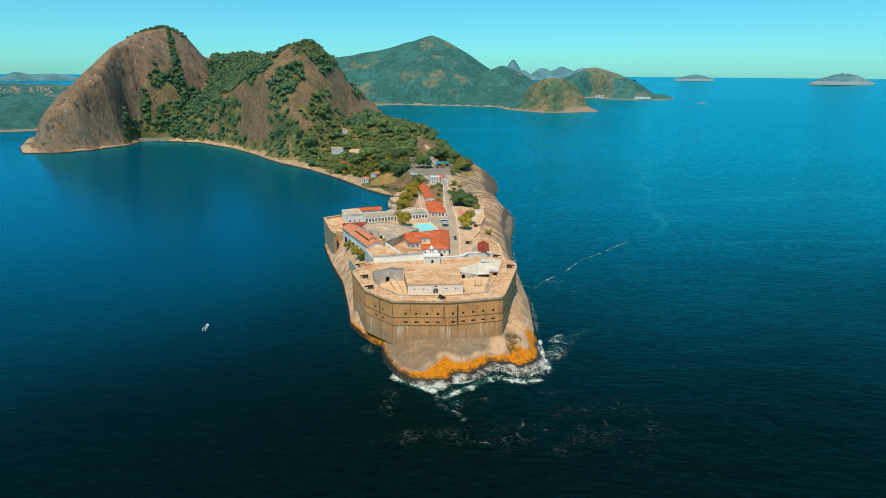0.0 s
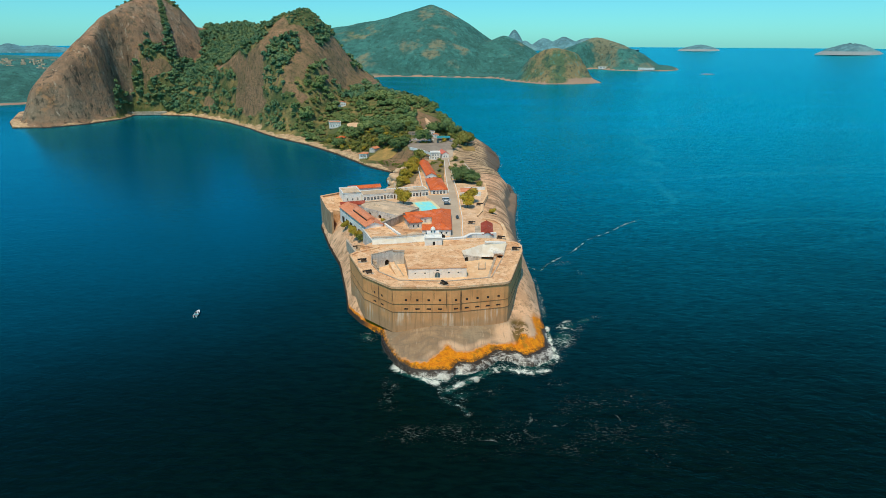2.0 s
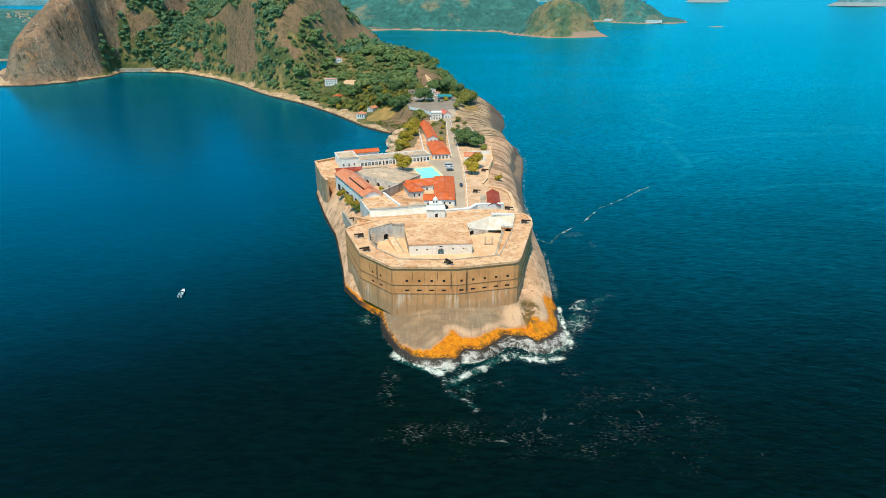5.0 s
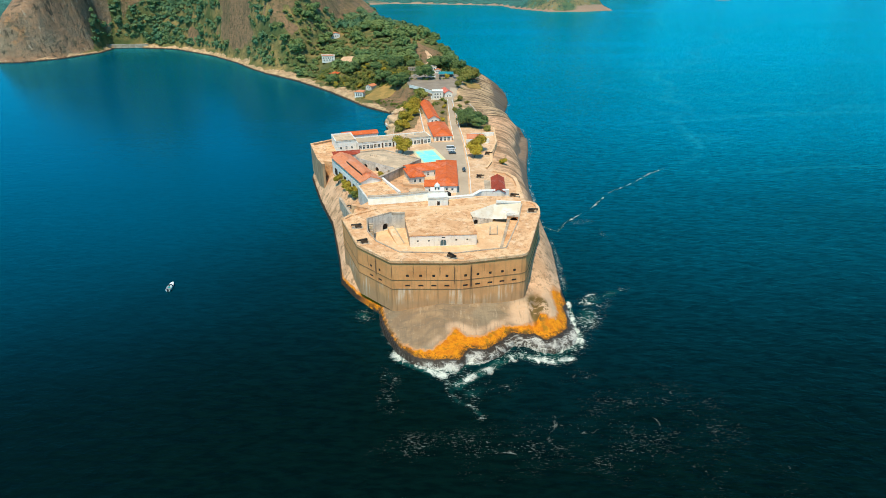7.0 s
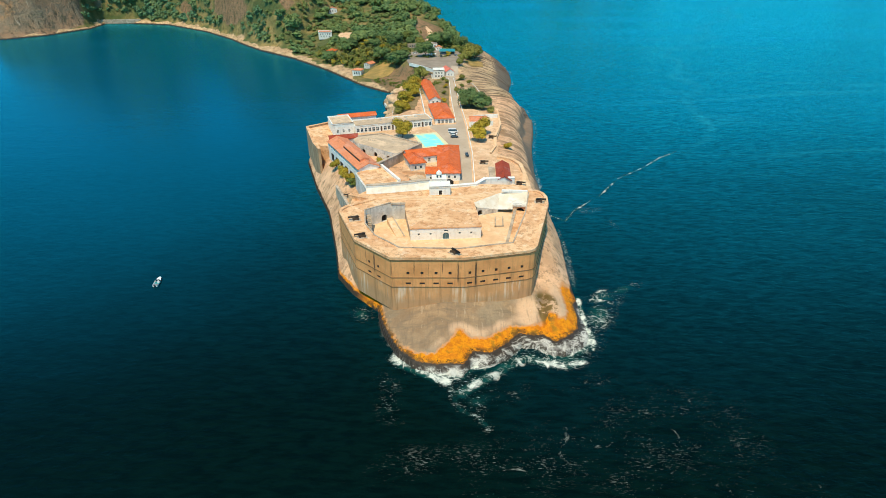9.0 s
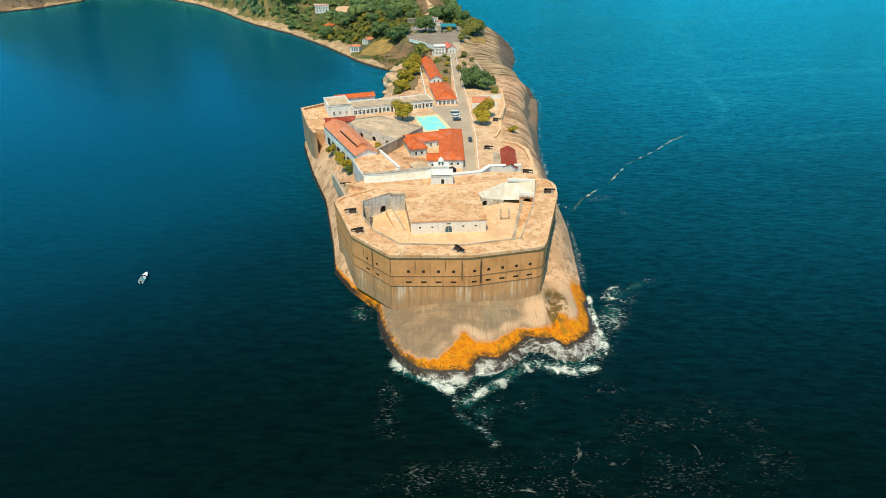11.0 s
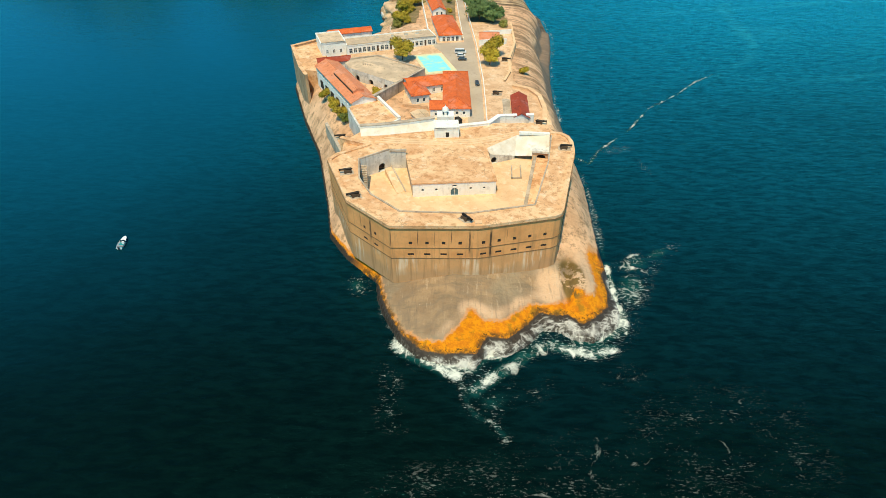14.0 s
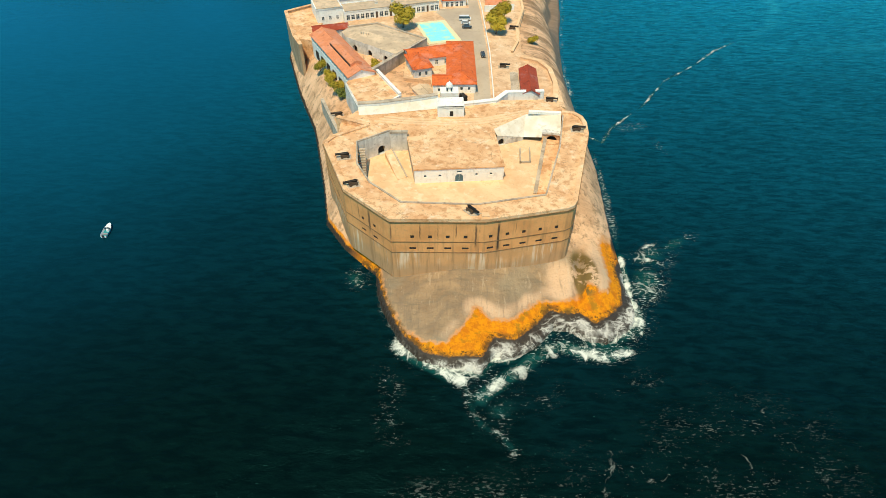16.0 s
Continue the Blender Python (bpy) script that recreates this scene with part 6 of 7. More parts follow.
# trees of the fort
for kind, x, y, z, s in ((3, -28.0, 372.0, 20, 1.45), (3, 16.0, 377.5, 20, 1.35), (3, 13.4, 365.5, 20, 1.2), (3, -36.4, 331.5, 18.2, 0.62), (3, -54.6, 328.5, 14, 0.75), (3, -50.0, 319.0, 14, 0.8), (1, -47.8, 315.0, 14, 0.6),
                         (3, -60.0, 339.0, 14, 0.7), (3, 29.5, 361.5, 16.5, 0.6), (2, 12.0, 437.0, 18.5, 1.35), (0, 19.5, 431.0, 18.5, 1.25), (2, 10.5, 451.0, 18.5, 1.2), (0, 22.0, 446.0, 17.5, 1.1), (2, 15.5, 444.0, 18.5, 1.2), (4, 24.5, 424.5, 18, 0.7), (4, 14.5, 462.0, 18, 0.7)):
    plant(kind, x, y, z, s, (x * 37 + y * 11) % 360)
# the golden grove west of the terraced houses, scrub round the neck
rng = random.Random(5)
for x, y, kind, s in ((-28, 470, 3, 1.5), (-31, 458, 3, 1.4), (-27, 484, 3, 1.45), (-33, 446, 3, 1.3), (-26, 496, 3, 1.3), (-34, 470, 4, 1.2), (-36, 456, 4, 1.0), (-29, 508, 4, 1.1), (-35, 438, 4, 0.8), (-30, 436, 3, 0.8), (-26, 508, 1, 1.1), (-22, 520, 4, 1.2),
                      (-50, 612, 2, 1.5), (-56, 626, 0, 1.3), (-24, 525, 1, 1.35), (17, 606, 4, 1.5), (23, 617, 4, 1.6), (14, 620, 1, 1.3), (19, 634, 4, 1.5), (27, 641, 1, 1.4), (12, 592, 4, 1.1), (26, 626, 0, 1.2), 
                      (-38, 560, 4, 0.7), (-30, 548, 3, 0.7), (-44, 548, 1, 0.6), (-31, 520, 1, 0.9), (-24, 534, 4, 1.0), (4, 478, 4, 0.55), (-4, 492, 3, 0.5), (-5, 472, 1, 0.45), (-3, 508, 4, 0.5), (9, 520, 4, 0.6), (14, 505, 4, 0.5), (8, 492, 1, 0.5), (-5, 452, 3, 0.45)):
    plant(kind, x, y, height_at(x, y) - 0.3, s, rng.uniform(0, 360))

# houses and roads on the headland keep these circles clear: (x, y, radius)
CLEAR = [(-20, 575, 15), (-14, 650, 12), (4, 612, 9), (-141, 752, 15), (-120, 745, 13), (-112, 729, 9), (-125, 698, 9), (-131, 690, 10), (-87, 616, 10), (-78, 631, 8), (-146, 838, 11), (-2, 552, 22), (-10, 640, 19), (8, 628, 8), (-28, 634, 15), (-42, 628, 9), (-28, 598, 16), (-6, 590, 16), (-30, 655, 12), (-20, 735, 17), (-24, 706, 13), (-28, 768, 13), (-10, 606, 12), (-66, 612, 14), (-72, 600, 10), (-55, 598, 12), (-42, 590, 12), (32, 600, 15)]


def clear_of(x, y):
    return all((x - a) ** 2 + (y - b) ** 2 > r * r for a, b, r in CLEAR)


def thin_at(a, b):
    return fbm(np.array([a]), np.array([b]), 60, 3, 93)[0] + 0.4


def scatter():
    """Trees over the slopes: those of the headland nearest the fort are things of their own, the woods behind are one mass."""
    rng = np.random.default_rng(7)
    step_ = 5.2
    gx, gy = np.meshgrid(np.arange(-640, 60, step_), np.arange(556, 1330, step_))
    x = gx.ravel() + rng.uniform(-3, 3, gx.size)
    y = gy.ravel() + rng.uniform(-3, 3, gx.size)
    # more stems on the steep flank of the big peak
    x, y = np.concatenate([x, rng.uniform(-570, -440, 1500)]), np.concatenate([y, rng.uniform(880, 1130, 1500)])
    c, s, z, d, e = cover_at(x, y)
    thin = fbm(x, y, 34, 3, 91)
    ok = (c + 0.25 * thin > 0.45) & (s < 0.45) & (d > 9) & (z < 205)
    far = y > 770
    ok &= ~((~far) & (rng.random(len(x)) < 0.30)) & (e < 0.4)
    ok &= ~(far & (y > 1010) & (x > -120))
    x, y, z, far = x[ok], y[ok], z[ok], far[ok]
    woods = []
    singles = 0
    for a, b, h, f in zip(x, y, z, far):
        if not clear_of(a, b):
            continue
        tall = fbm(np.array([a]), np.array([b]), 26, 3, 97)[0] + rng.uniform(-0.10, 0.10) > 0.04
        if b < 700 and singles < 230:
            if rng.random() < (0.62 if tall else 0.2):
                continue
            singles += 1
            k = (0, 2, 0, 2, 1)[rng.integers(0, 5)] if tall else (4, 1, 4, 4, 3)[rng.integers(0, 5)]
            plant(k, float(a), float(b), float(h) - 0.5, float(rng.uniform(1.15, 1.8) if tall else rng.uniform(0.45, 0.85)), float(rng.uniform(0, 360)))
        else:
            woods.append((a, b, h))
    kinds = [crown(200 + k, 4.7, 6.2, 6, 110, 0.95) for k in range(6)]
    fine = [crown(220 + k, 4.9, 6.4, 8, 300, 0.66) for k in range(6)]
    mass = {True: ([], [], [], []), False: ([], [], [], [])}
    for a, b, h in woods:
        near = b < 860 and a > -215
        tall = fbm(np.array([a]), np.array([b]), 26, 3, 97)[0] + rng.uniform(-0.10, 0.10) > 0.04
        if near and rng.random() < (0.66 if tall else 0.3):
            continue
        kv, kf = (fine if near else kinds)[rng.integers(0, 6)]
        t = rng.uniform(0, 6.28)
        sc = (rng.uniform(1.15, 1.75) if tall else rng.uniform(0.45, 0.85)) if near else 0.75 + 0.75 * rng.random() ** 2
        if big_peak(np.array([a]), np.array([b]))[0] > 150 and a < -455 or small_peak(np.array([a]), np.array([b]))[0] > 140:
            sc *= 0.5
        rot = np.array([[math.cos(t), -math.sin(t), 0], [math.sin(t), math.cos(t), 0], [0, 0, 1]]) * sc
        V, F, tone, count = mass[near]
        V.append(kv @ rot.T + (a, b, h - 0.6))
        F.append(kf + sum(count))
        count.append(len(kv))
        if near:
            tone.append(np.full(len(kv), rng.uniform(0.0, 0.5) if tall else rng.uniform(0.6, 1.0)))
        else:
            tone.append(np.full(len(kv), rng.random() ** 1.5 * 0.7 + 0.9 * float(thin_at(a, b)) - 0.25))
    for near, leaf, label in ((True, LEAF_NEAR, "mixed dark and olive green woodland on the headland"), (False, LEAF_WOOD, "dense woodland on the slopes, its green hazed towards teal")):
        V, F, tone, _ = mass[near]
        w = quick_mesh("woodland", np.concatenate(V), np.concatenate(F), leaf, False, {"tone": np.concatenate(tone)})
        tagged(w, label, "woods", kind="stuff")


scatter()


def scrub():
    """Low bushes and dry tufts on the neck and the shore slopes."""
    rng = np.random.default_rng(17)
    x, y = rng.uniform(-150, 58, 5200), rng.uniform(455, 760, 5200)
    c, s, z, d, e = cover_at(x, y)
    ok = (d > 6) & (s < 0.5) & ((y > 560) | (fbm(x, y, 22, 3, 57) > 0.0)) & ((np.abs(x - 1.5) > 6) | (y > 545)) & (x < 34)
    ok &= ~((x > -24) & (x < -3) & (y > 395) & (y < 503))
    kinds = [crown(300 + k, 1.2, 1.5, 2, 26, 0.42) for k in range(5)]
    V, F, n = [], [], 0
    for a, b, h in zip(x[ok], y[ok], z[ok]):
        if not clear_of(a, b):
            continue
        kv, kf = kinds[rng.integers(0, 5)]
        sc = rng.uniform(0.6, 1.6)
        V.append(kv * sc + (a, b, h - 0.3))
        F.append(kf + n)
        n += len(kv)
    w = quick_mesh("scrub", np.concatenate(V), np.concatenate(F), LEAF_MID)
    tagged(w, "low olive green scrub on the slopes", "scrub", kind="stuff")


scrub()


# ---- headland houses ----
def hill_house(name, label, x, y, w, l, turn, h, roof, rise, wall, tile, openings, over=0.4):
    z = height_at(x, y)
    return house(name, label, "house", x, y, w, l, turn, z + 0.2, z + 0.2 + h, roof, rise, wall, tile, openings, over, "houses on the headland")


hill_house("villa", "large white villa with a flat roof and red roof patch", -142, 757, 15, 12, 12, 6.0, "flat", 0.7, WHITE, TILE_PALE, {0: bays(15, 5, 1.1, 3.4, 1.5) + bays(15, 4, 1.1, 0.8, 1.6), 1: bays(12, 3, 1.1, 3.4, 1.5)})
hill_house("cottage", "white cottage with an orange tiled roof", -125, 700, 8, 9, -20, 3.4, "hip", 1.8, WHITE, TILE, {0: bays(8, 2, 1.0, 1.0, 1.4), 1: bays(9, 2, 1.0, 1.0, 1.4)})
hill_house("boat_house", "white boat house with a pale orange roof above the shore", -86, 614, 8.5, 7, -12, 4.6, "hip", 1.5, WHITE, TILE_PALE, {0: bays(8.5, 3, 1.3, 0.6, 2.6), 1: bays(7, 2, 1.2, 0.6, 2.4)})
hill_house("cottage", "pale cottage with a faded orange roof among trees", -146, 839, 11, 8, 10, 4.6, "gable", 1.8, WHITE, TILE_PALE, {0: bays(11, 3, 1.1, 1.2, 1.6)})
hill_house("cottage", "low shed with a brown tiled roof beside the boat house", -77, 632, 7, 9, -30, 3.0, "gable", 1.5, PALE, TILE_PALE, {0: bays(7, 2, 1, 1, 1.3)})
hill_house("gate_house", "white two-storey gate house with small windows", -9.6, 540, 9, 9.5, 4, 5.6, "flat", 0.6, WHITE, WHITE, {0: bays(9, 3, 1.0, 3.2, 1.3) + bays(9, 3, 1.0, 0.6, 1.5), 1: bays(9.5, 2, 1.0, 3.0, 1.4)})
hill_house("gate_house", "gate house wing with a pale red tiled roof", -2.0, 545, 6.4, 15, 14, 4.6, "gable", 2.0, WHITE, TILE_ROSE, {0: bays(6.4, 2, 1.0, 1.4, 1.4)})
hill_house("canteen", "long low canteen with a grey flat roof", -33, 660, 17, 7, 6, 2.6, "flat", 0.2, STONE, ASPHALT, {0: bays(17, 6, 1.4, 0.4, 1.6)})
hill_house("canteen", "white walled canteen end under a flat roof", -17, 661, 9, 8, 6, 3.4, "flat", 0.4, WHITE, FLATROOF, {0: bays(9, 3, 1.4, 0.4, 2.0)})
hill_house("kiosk", "small white kiosk with a reddish roof", -10.5, 654, 6, 5, 0, 3.0, "gable", 1.2, WHITE, TILE_PALE, {0: bays(6, 2, 1.2, 0.8, 1.4)})


def drape(name, plan, lift, material, label, category="ground", cell=1.0):
    """A thin layer laid over the ground inside a plan."""
    xs, ys = [p[0] for p in plan], [p[1] for p in plan]
    ob = sheet(name, min(xs), max(xs), min(ys), max(ys), cell, lambda x, y: ground(x, y)[0] + lift, material, lambda x, y, z: inside_by(x, y, plan) > -0.4)
    return tagged(ob, label, category, kind="structure")


slab("pavement_car_park", CAR_PARK, 18.6, 19.6, ASPHALT, "pale paved car park on the headland", "car park")
drape("pavement_gate_path", [(-4, 516), (3, 516), (3, 535), (7, 560), (7, 575), (2, 575), (1, 552), (-3, 532)], 0.25, ROAD, "pale road climbing to the gate")
drape("pavement_track", [(-26, 696), (-22, 696), (-17, 730), (-20, 760), (-27, 774), (-24, 758), (-21, 730)], 0.35, YARD, "bare sandy track on the hillside")
drape("ground_dry_slope", [(-83, 606), (-68, 592), (-56, 596), (-50, 610), (-58, 632), (-70, 626)], 0.3, DRY, "dry ochre grass slope above the shore")
drape("ground_grass_bank", [(-146, 704), (-128, 682), (-116, 684), (-120, 700), (-138, 714)], 0.3, GRASS, "bright green grass bank above the shore")
drape("ground_golden_bank", [(14, 598), (20, 586), (29, 590), (30, 606), (22, 612)], 0.35, DRY, "golden dry grass bank above the bare rock")
drape("pavement_terrace", [(-128, 738), (-110, 720), (-104, 732), (-112, 754), (-124, 760)], 0.5, YARD, "bare ochre terrace beside the villa")
drape("ground_grove_soil", [(-41, 434), (-25, 434), (-21, 500), (-20, 528), (-34, 524), (-40, 480)], 0.3, SOIL, "brown leaf-strewn soil under the grove")
drape("ground_scrub_bed", [(-8, 436), (-1.5, 436), (-3.2, 516), (-12, 516), (-10, 470)], 0.35, SOIL, "brown scrubby strip between the houses and the road")
drape("ground_tree_bed", [(6.5, 424), (28, 420), (26, 452), (16, 476), (8, 480)], 0.3, SOIL, "brown soil under the dark trees")
rampart("forecourt_wall", [(-15.2, 535), (-14.8, 526), (-3, 521)], 17.5, 20.4, 0.4, WHITE, "white forecourt wall before the gate house", WHITE)
rampart("park_wall", [(-36, 584), (-24, 570), (-13, 553)], 18.0, 20.3, 0.5, WHITE, "pale low wall along the car park", WHITE)
rampart("slope_wall", [(16, 508), (18.5, 496), (21, 474), (27, 452)], 17.0, 19.6, 0.5, PALE, "pale low wall on the eastern slope")

awning = thing("awning", -2, 635, 19, "teal fabric awning on thin posts", "awning")
zaw = 19.6
part("canopy", Build().prism([(-10, 628), (5, 628), (5, 642), (-9, 643)], zaw + 2.9, zaw + 3.2, True), TEAL, awning, "teal fabric canopy")
for px_, py_ in ((-9.5, 628.5), (4.5, 628.5), (4.5, 641.5), (-8.5, 642.4)):
    part("post", Build().tube((px_, py_, zaw - 0.5), (px_, py_, zaw + 3.0), 0.09, 0.09, 6), WHITE, awning)
marquee = thing("awning", -16, 618, 19, "small white fabric awning beside the teal one", "awning")
part("canopy", Build().prism([(-19, 615), (-12.5, 615), (-12.5, 620), (-19, 620)], 22.3, 22.6, True), WHITE, marquee)
for px_, py_ in ((-18.6, 615.4), (-12.9, 615.4), (-12.9, 619.6), (-18.6, 619.6)):
    part("post", Build().tube((px_, py_, 19.5), (px_, py_, 22.4), 0.08, 0.08, 6), WHITE, marquee)
rampart("quay_wall", [(-536, 1000), (-508, 1003), (-476, 1007)], 0.5, 6.0, 1.2, STONE, "grey quay wall at the shore", PALE)
rampart("landing_wall", [(-52.5, 516), (-50.6, 508)], 0.3, 2.4, 1.2, PALE, "pale landing wall at the water")


def boulder(x, y, z, r, squash, seed, label):
    """A rounded, slightly faceted boulder half sunk in the ground."""
    rings, seg = 7, 12
    V, F = [], []
    for i in range(rings + 1):
        th = math.pi * i / rings
        for j in range(seg):
            ph = 2 * math.pi * j / seg
            k = 1 + 0.45 * float(fbm(np.array([3 + 1.6 * math.sin(th) * math.cos(ph)]), np.array([5 + 1.6 * math.sin(th) * math.sin(ph) + 2 * math.cos(th)]), 1.0, 3, seed)[0])
            V.append((x + r * k * math.sin(th) * math.cos(ph), y + r * k * 0.8 * math.sin(th) * math.sin(ph), z + r * squash * k * math.cos(th)))
    for i in range(rings):
        for j in range(seg):
            F.append((i * seg + j, (i + 1) * seg + j, (i + 1) * seg + (j + 1) % seg, i * seg + (j + 1) % seg))
    return tagged(quick_mesh("boulder", V, F, BOULDER, True), label, "boulder", "boulders at the neck")


for k, (x, y, r, q) in enumerate(((-43, 510, 6.5, 0.55), (-39, 497, 5.0, 0.5), (-47, 521, 4.5, 0.5), (-45, 497, 3.5, 0.5), (-42, 530, 5.5, 0.5), (-46, 540, 3.5, 0.45), (-40, 556, 4.5, 0.5), (-47, 483, 3.0, 0.5), (-36, 545, 3.5, 0.5))):
    boulder(x, y, height_at(x, y) - 0.1 * r, r, q, 80 + k, "large smooth pale boulder on the shore" if r > 4 else "small rounded boulder on the shore")


# ---- vehicles ----
def car(label, x, y, z, turn, paint, van=False, scale=1.0):
    t = thing("van" if van else "car", 0, 0, 0, label, "van" if van else "car", "parked vehicles")
    L, W, H = (5.4, 1.95, 2.1) if van else (4.3, 1.75, 1.45)
    body = Build()
    body.prism([(-W / 2, -L / 2 + 0.15), (-W / 2 + 0.2, -L / 2), (W / 2 - 0.2, -L / 2), (W / 2, -L / 2 + 0.15), (W / 2, L / 2 - 0.15), (W / 2 - 0.2, L / 2), (-W / 2 + 0.2, L / 2), (-W / 2, L / 2 - 0.15)], 0.32, 0.85 if not van else 1.05, True)
    part("body", body, paint, t)
    y0, y1 = (-L / 2 + 0.9, L / 2 - 0.15) if van else (-L / 2 + 1.15, L / 2 - 0.55)
    zc = 0.85 if not van else 1.05
    low = [(-W / 2 + 0.06, y0 - 0.45), (W / 2 - 0.06, y0 - 0.45), (W / 2 - 0.06, y1 + (0.3 if not van else 0.05)), (-W / 2 + 0.06, y1 + (0.3 if not van else 0.05))]
    up = [(-W / 2 + 0.25, y0 + 0.1), (W / 2 - 0.25, y0 + 0.1), (W / 2 - 0.25, y1 - 0.1), (-W / 2 + 0.25, y1 - 0.1)]
    part("windows", Build().prism(low, zc, H - 0.12, True, up), GLASS, t, "dark glazed cabin")
    part("roof", Build().prism([(a * 1.02, b) for a, b in up], H - 0.14, H, True), paint, t)
    for sx in (-1, 1):
        for sy in (-1, 1):
            c = (sx * (W / 2 - 0.1), sy * L * 0.31, 0.33)
            wh = part("wheel", Build().tube((c[0] - 0.11, c[1], c[2]), (c[0] + 0.11, c[1], c[2]), 0.33, 0.33, 12), RUBBER, t)
            part("rim", Build().tube((c[0] + sx * 0.09, c[1], c[2]), (c[0] + sx * 0.125, c[1], c[2]), 0.19, 0.19, 10), CAR_GREY, wh)
        part("headlight", Build().box(sx * (W / 2 - 0.3), -L / 2 + 0.02, 0.58, 0.74, 0.34, 0.08), WHITE, t)
    t.matrix_basis = pose(x, y, z, 0, 0, turn) @ Matrix.Diagonal((scale, scale, scale, 1))
    return t


car("white van parked beside the court", 0.2, 381.5, 20.06, 92, CAR_WHITE, True, 1.05)
car("white car parked beside the van", 0.4, 377.0, 20.06, 88, CAR_WHITE)
car("dark car parked beside a white car", 0.9, 371.8, 20.06, 90, CAR_DARK)
car("dark car parked on the road", 6.8, 341.5, 20.08, 4, CAR_DARK)
for k, (x, y, r, p) in enumerate(((-33, 633, 80, CAR_WHITE), (-24, 622, 20, CAR_GREY), (-18, 636, 95, CAR_DARK), (-6, 630, 85, CAR_GREY), (3, 640, 60, CAR_WHITE), (-8, 616, 10, CAR_DARK), (6, 622, 30, CAR_GREY), (-39, 628, 100, CAR_GREY))):
    car(("white", "grey", "dark", "grey", "white", "dark", "grey", "grey")[k] + " car in the headland car park", x, y, 19.62, r, p)


# ---- guns ----
def gun(x, y, z, turn):
    t = thing("cannon", 0, 0, 0, "black iron cannon on a timber carriage, pointing seaward", "cannon", "fort cannons")
    b = Build()
    for (ya, ra), (yb, rb) in zip(((1.2, 0.26), (1.05, 0.36), (0.2, 0.33), (-1.6, 0.24), (-1.75, 0.29)), ((1.05, 0.36), (0.2, 0.33), (-1.6, 0.24), (-1.75, 0.29), (-1.95, 0.27))):
        b.tube((0, ya, 1.05), (0, yb, 1.05), ra, rb, 12)
    br = part("barrel", b, IRON, t)
    part("knob", Build().tube((0, 1.2, 1.05), (0, 1.5, 1.05), 0.14, 0.1, 8), IRON, br)
    for sx in (-1, 1):
        part("cheek", Build().prism([(sx * 0.42 - 0.09, -0.7), (sx * 0.42 + 0.09, -0.7), (sx * 0.42 + 0.09, 1.3), (sx * 0.42 - 0.09, 1.3)], 0.25, [1.1, 1.1, 0.7, 0.7], True), WOOD, t)
        for yy in (-0.4, 1.0):
            part("truck_wheel", Build().tube((sx * 0.52, yy, 0.28), (sx * 0.68, yy, 0.28), 0.28, 0.28, 12), WOOD, t)
    part("bed", Build().box(0, 0.3, 0.35, 0.6, 0.8, 1.9), WOOD, t)
    part("plinth", Build().box(0, 0.0, -0.05, 0.06, 2.2, 3.4), STONE, t)
    t.matrix_basis = pose(x, y, z, 0, 0, turn) @ Matrix.Diagonal((1.25, 1.25, 1.25, 1))
    return t


first = gun(-1.0, 232.2, Z_TOP, 40)
for x, y, z, turn in ((-38.2, 258.0, Z_TOP, -78), (-34.0, 244.0, Z_TOP, -70), (33.6, 274.5, Z_TOP, 88), (28.6, 298.6, 22.0, 80), (14.6, 331.0, 20.0, 85), (21.5, 371.0, 20.0, 80), (-46.5, 296.5, 17.0, -80)):
    c = copy_thing(first, pose(x, y, z, 0, 0, turn))


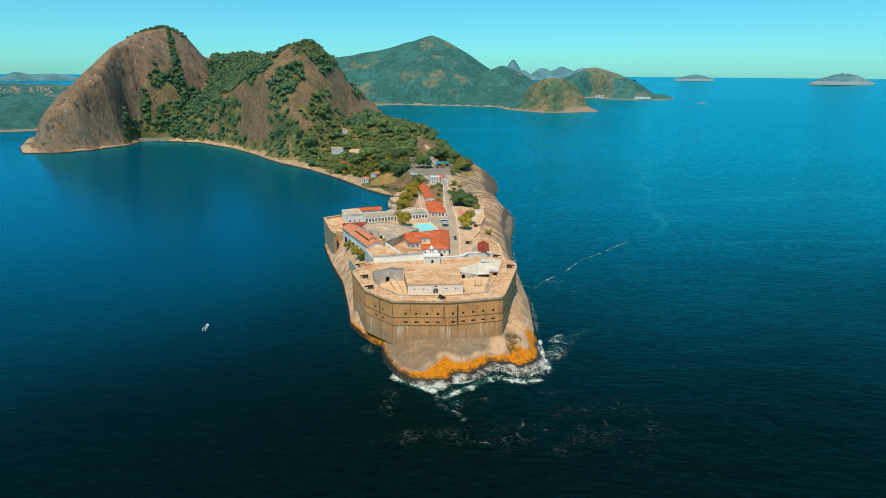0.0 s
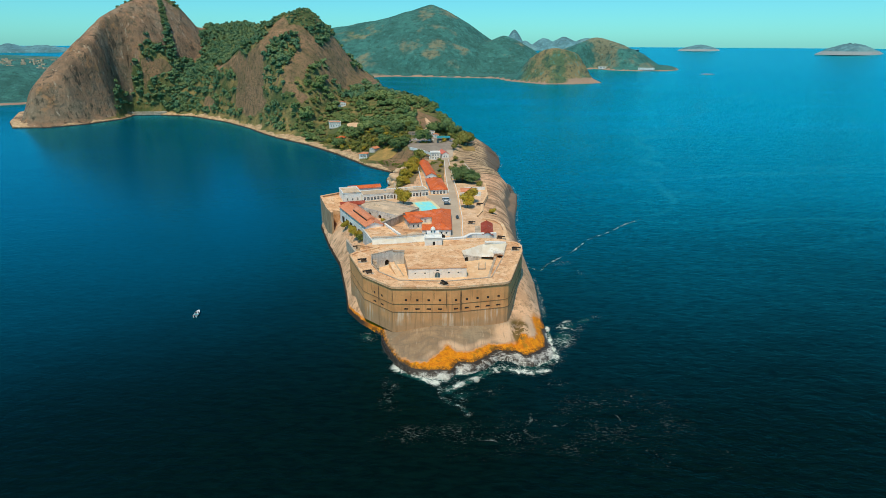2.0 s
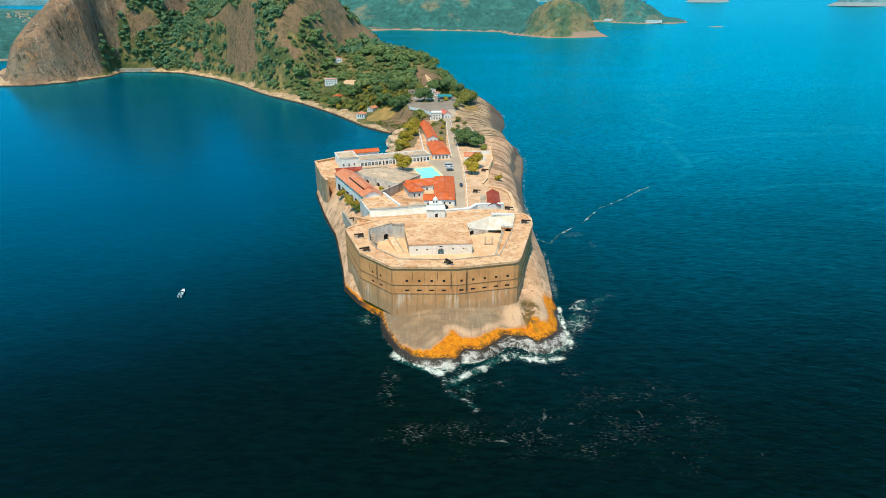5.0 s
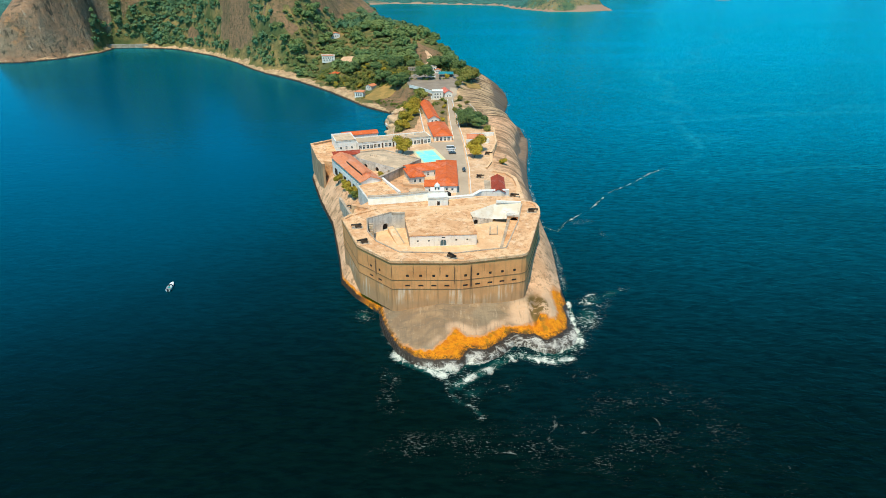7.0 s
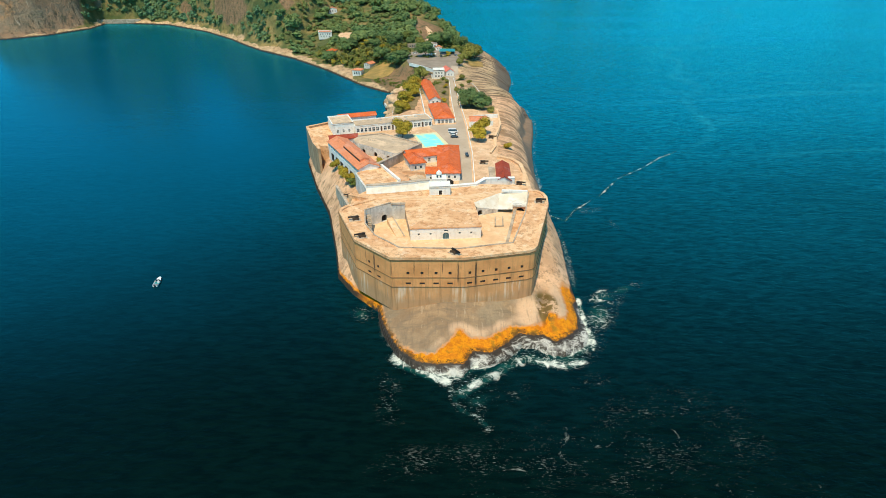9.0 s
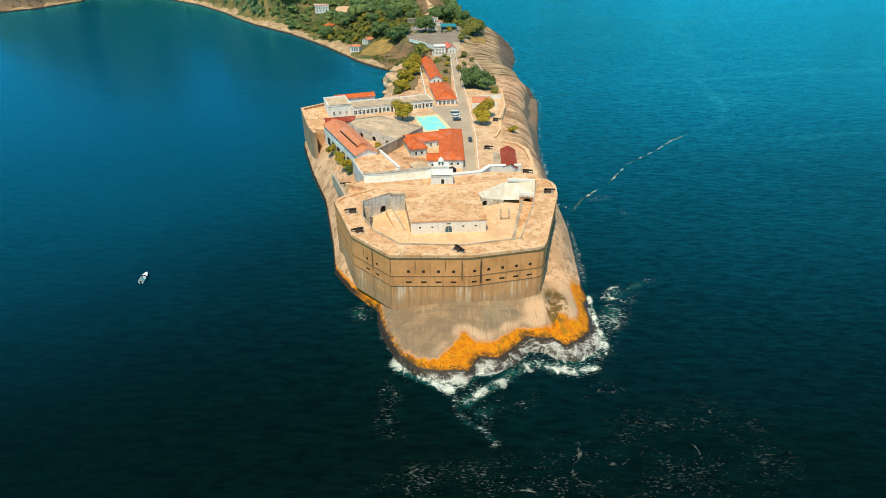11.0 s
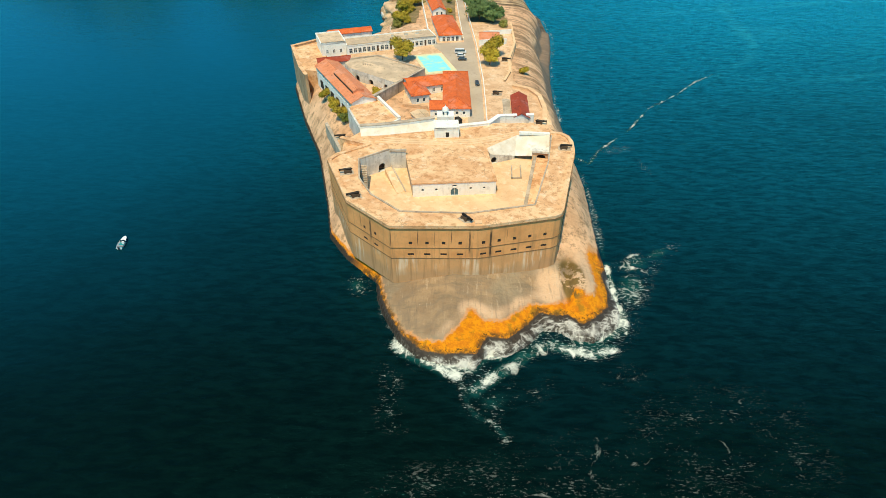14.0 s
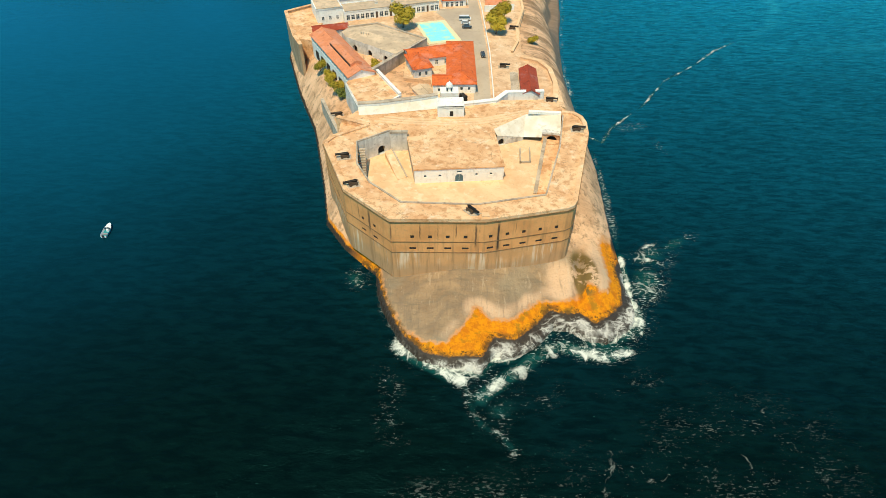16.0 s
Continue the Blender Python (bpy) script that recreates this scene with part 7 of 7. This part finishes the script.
# ---- motor boat at anchor ----
def boat(x, y, turn):
    t = thing("motor_boat", 0, 0, 0, "small white motor boat with an open cockpit on calm water", "boat")
    L, W = 6.6, 2.3
    prof = ((-1.0, 0.86), (-0.5, 1.0), (0.0, 1.0), (0.45, 0.86), (0.8, 0.5), (1.0, 0.04))
    b = Build()
    for (s0, w0), (s1, w1) in zip(prof, prof[1:]):
        y0, y1 = s0 * L / 2, s1 * L / 2
        for sgn in (-1, 1):
            b.face((sgn * w0 * W / 2, y0, 0.75 + 0.12 * max(s0, 0)), (sgn * w1 * W / 2, y1, 0.75 + 0.12 * max(s1, 0)), (sgn * w1 * W * 0.3, y1, -0.25), (sgn * w0 * W * 0.3, y0, -0.25))
    b.face((-0.86 * W / 2, -L / 2, 0.75), (0.86 * W / 2, -L / 2, 0.75), (0.86 * W * 0.3, -L / 2, -0.25), (-0.86 * W * 0.3, -L / 2, -0.25))
    part("hull", b, CAR_WHITE, t)
    d = Build()
    d.face((-W * 0.46, 0.4, 0.72), (W * 0.46, 0.4, 0.72), (W * 0.27, 2.6, 0.84), (0.04, 3.2, 0.88), (-0.04, 3.2, 0.88), (-W * 0.27, 2.6, 0.84))
    part("foredeck", d, CAR_WHITE, t)
    part("cockpit_floor", Build().prism([(-W * 0.45, -L / 2 + 0.1), (W * 0.45, -L / 2 + 0.1), (W * 0.46, 0.4), (-W * 0.46, 0.4)], 0.1, 0.22), TEAL, t, "teal cockpit floor")
    part("windscreen", Build().prism([(-0.9, 0.35), (0.9, 0.35), (0.8, 0.6), (-0.8, 0.6)], 0.72, 1.3, False, [(-0.8, 0.15), (0.8, 0.15), (0.7, 0.3), (-0.7, 0.3)]), GLASS, t)
    part("bench", Build().box(0, -2.0, 0.2, 0.6, 1.7, 0.6), CAR_GREY, t)
    part("console", Build().box(0.35, -0.3, 0.2, 1.0, 0.7, 0.5), CAR_WHITE, t)
    m = part("outboard", Build().box(0, -L / 2 - 0.2, 0.2, 1.15, 0.45, 0.5), CAR_DARK, t)
    part("shaft", Build().tube((0, -L / 2 - 0.2, -0.6), (0, -L / 2 - 0.2, 0.25), 0.1, 0.1, 6), CAR_DARK, m)
    t.matrix_basis = pose(x, y, 0.02, 0, 0, turn)


boat(-115.6, 252.5, 6)


# ---- across the water ----
def far_town():
    """Pale buildings of the distant town, too small to tell apart."""
    rng = random.Random(31)
    b = Build()
    for k in range(260):
        x, y = rng.uniform(-2350, -1500), rng.uniform(2150, 3050)
        z = float(left_ground(np.array([x]), np.array([y]))[0][0])
        if z > 1:
            b.box(x, y, z - 2, z + rng.uniform(3, 10), rng.uniform(8, 22), rng.uniform(8, 16), rng.uniform(0, 90))
    t = part("distant_town", b, FLATROOF)
    tagged(t, "pale buildings of a distant town", "town", kind="stuff")


far_town()
for x, y, w, turn, lab in ((748, 2815, 60, 10, "long low white building at the far shore"), (900, 2690, 70, -4, "low pale shore battery across the bay")):
    z = float(far_ground(np.array([float(x)]), np.array([float(y)]))[0][0])
    house("shore_building", lab, "building", x, y, w, 14, turn, max(z, 0.5), max(z, 0.5) + 8, "flat", 0.8, WHITE, FLATROOF, {0: bays(w, 8, 3, 2, 3)})
reef = sheet("ground_reef", 1015, 1110, 2410, 2450, 3.0, lambda x, y: 3.2 * np.exp(-((x - 1060) / 26) ** 2 - ((y - 2430) / 8) ** 2) + 2.2 * fbm(x, y, 14, 3, 3) - 1.0, MASONRY)
tagged(reef, "low brown reef awash off the far point", "reef", kind="structure")
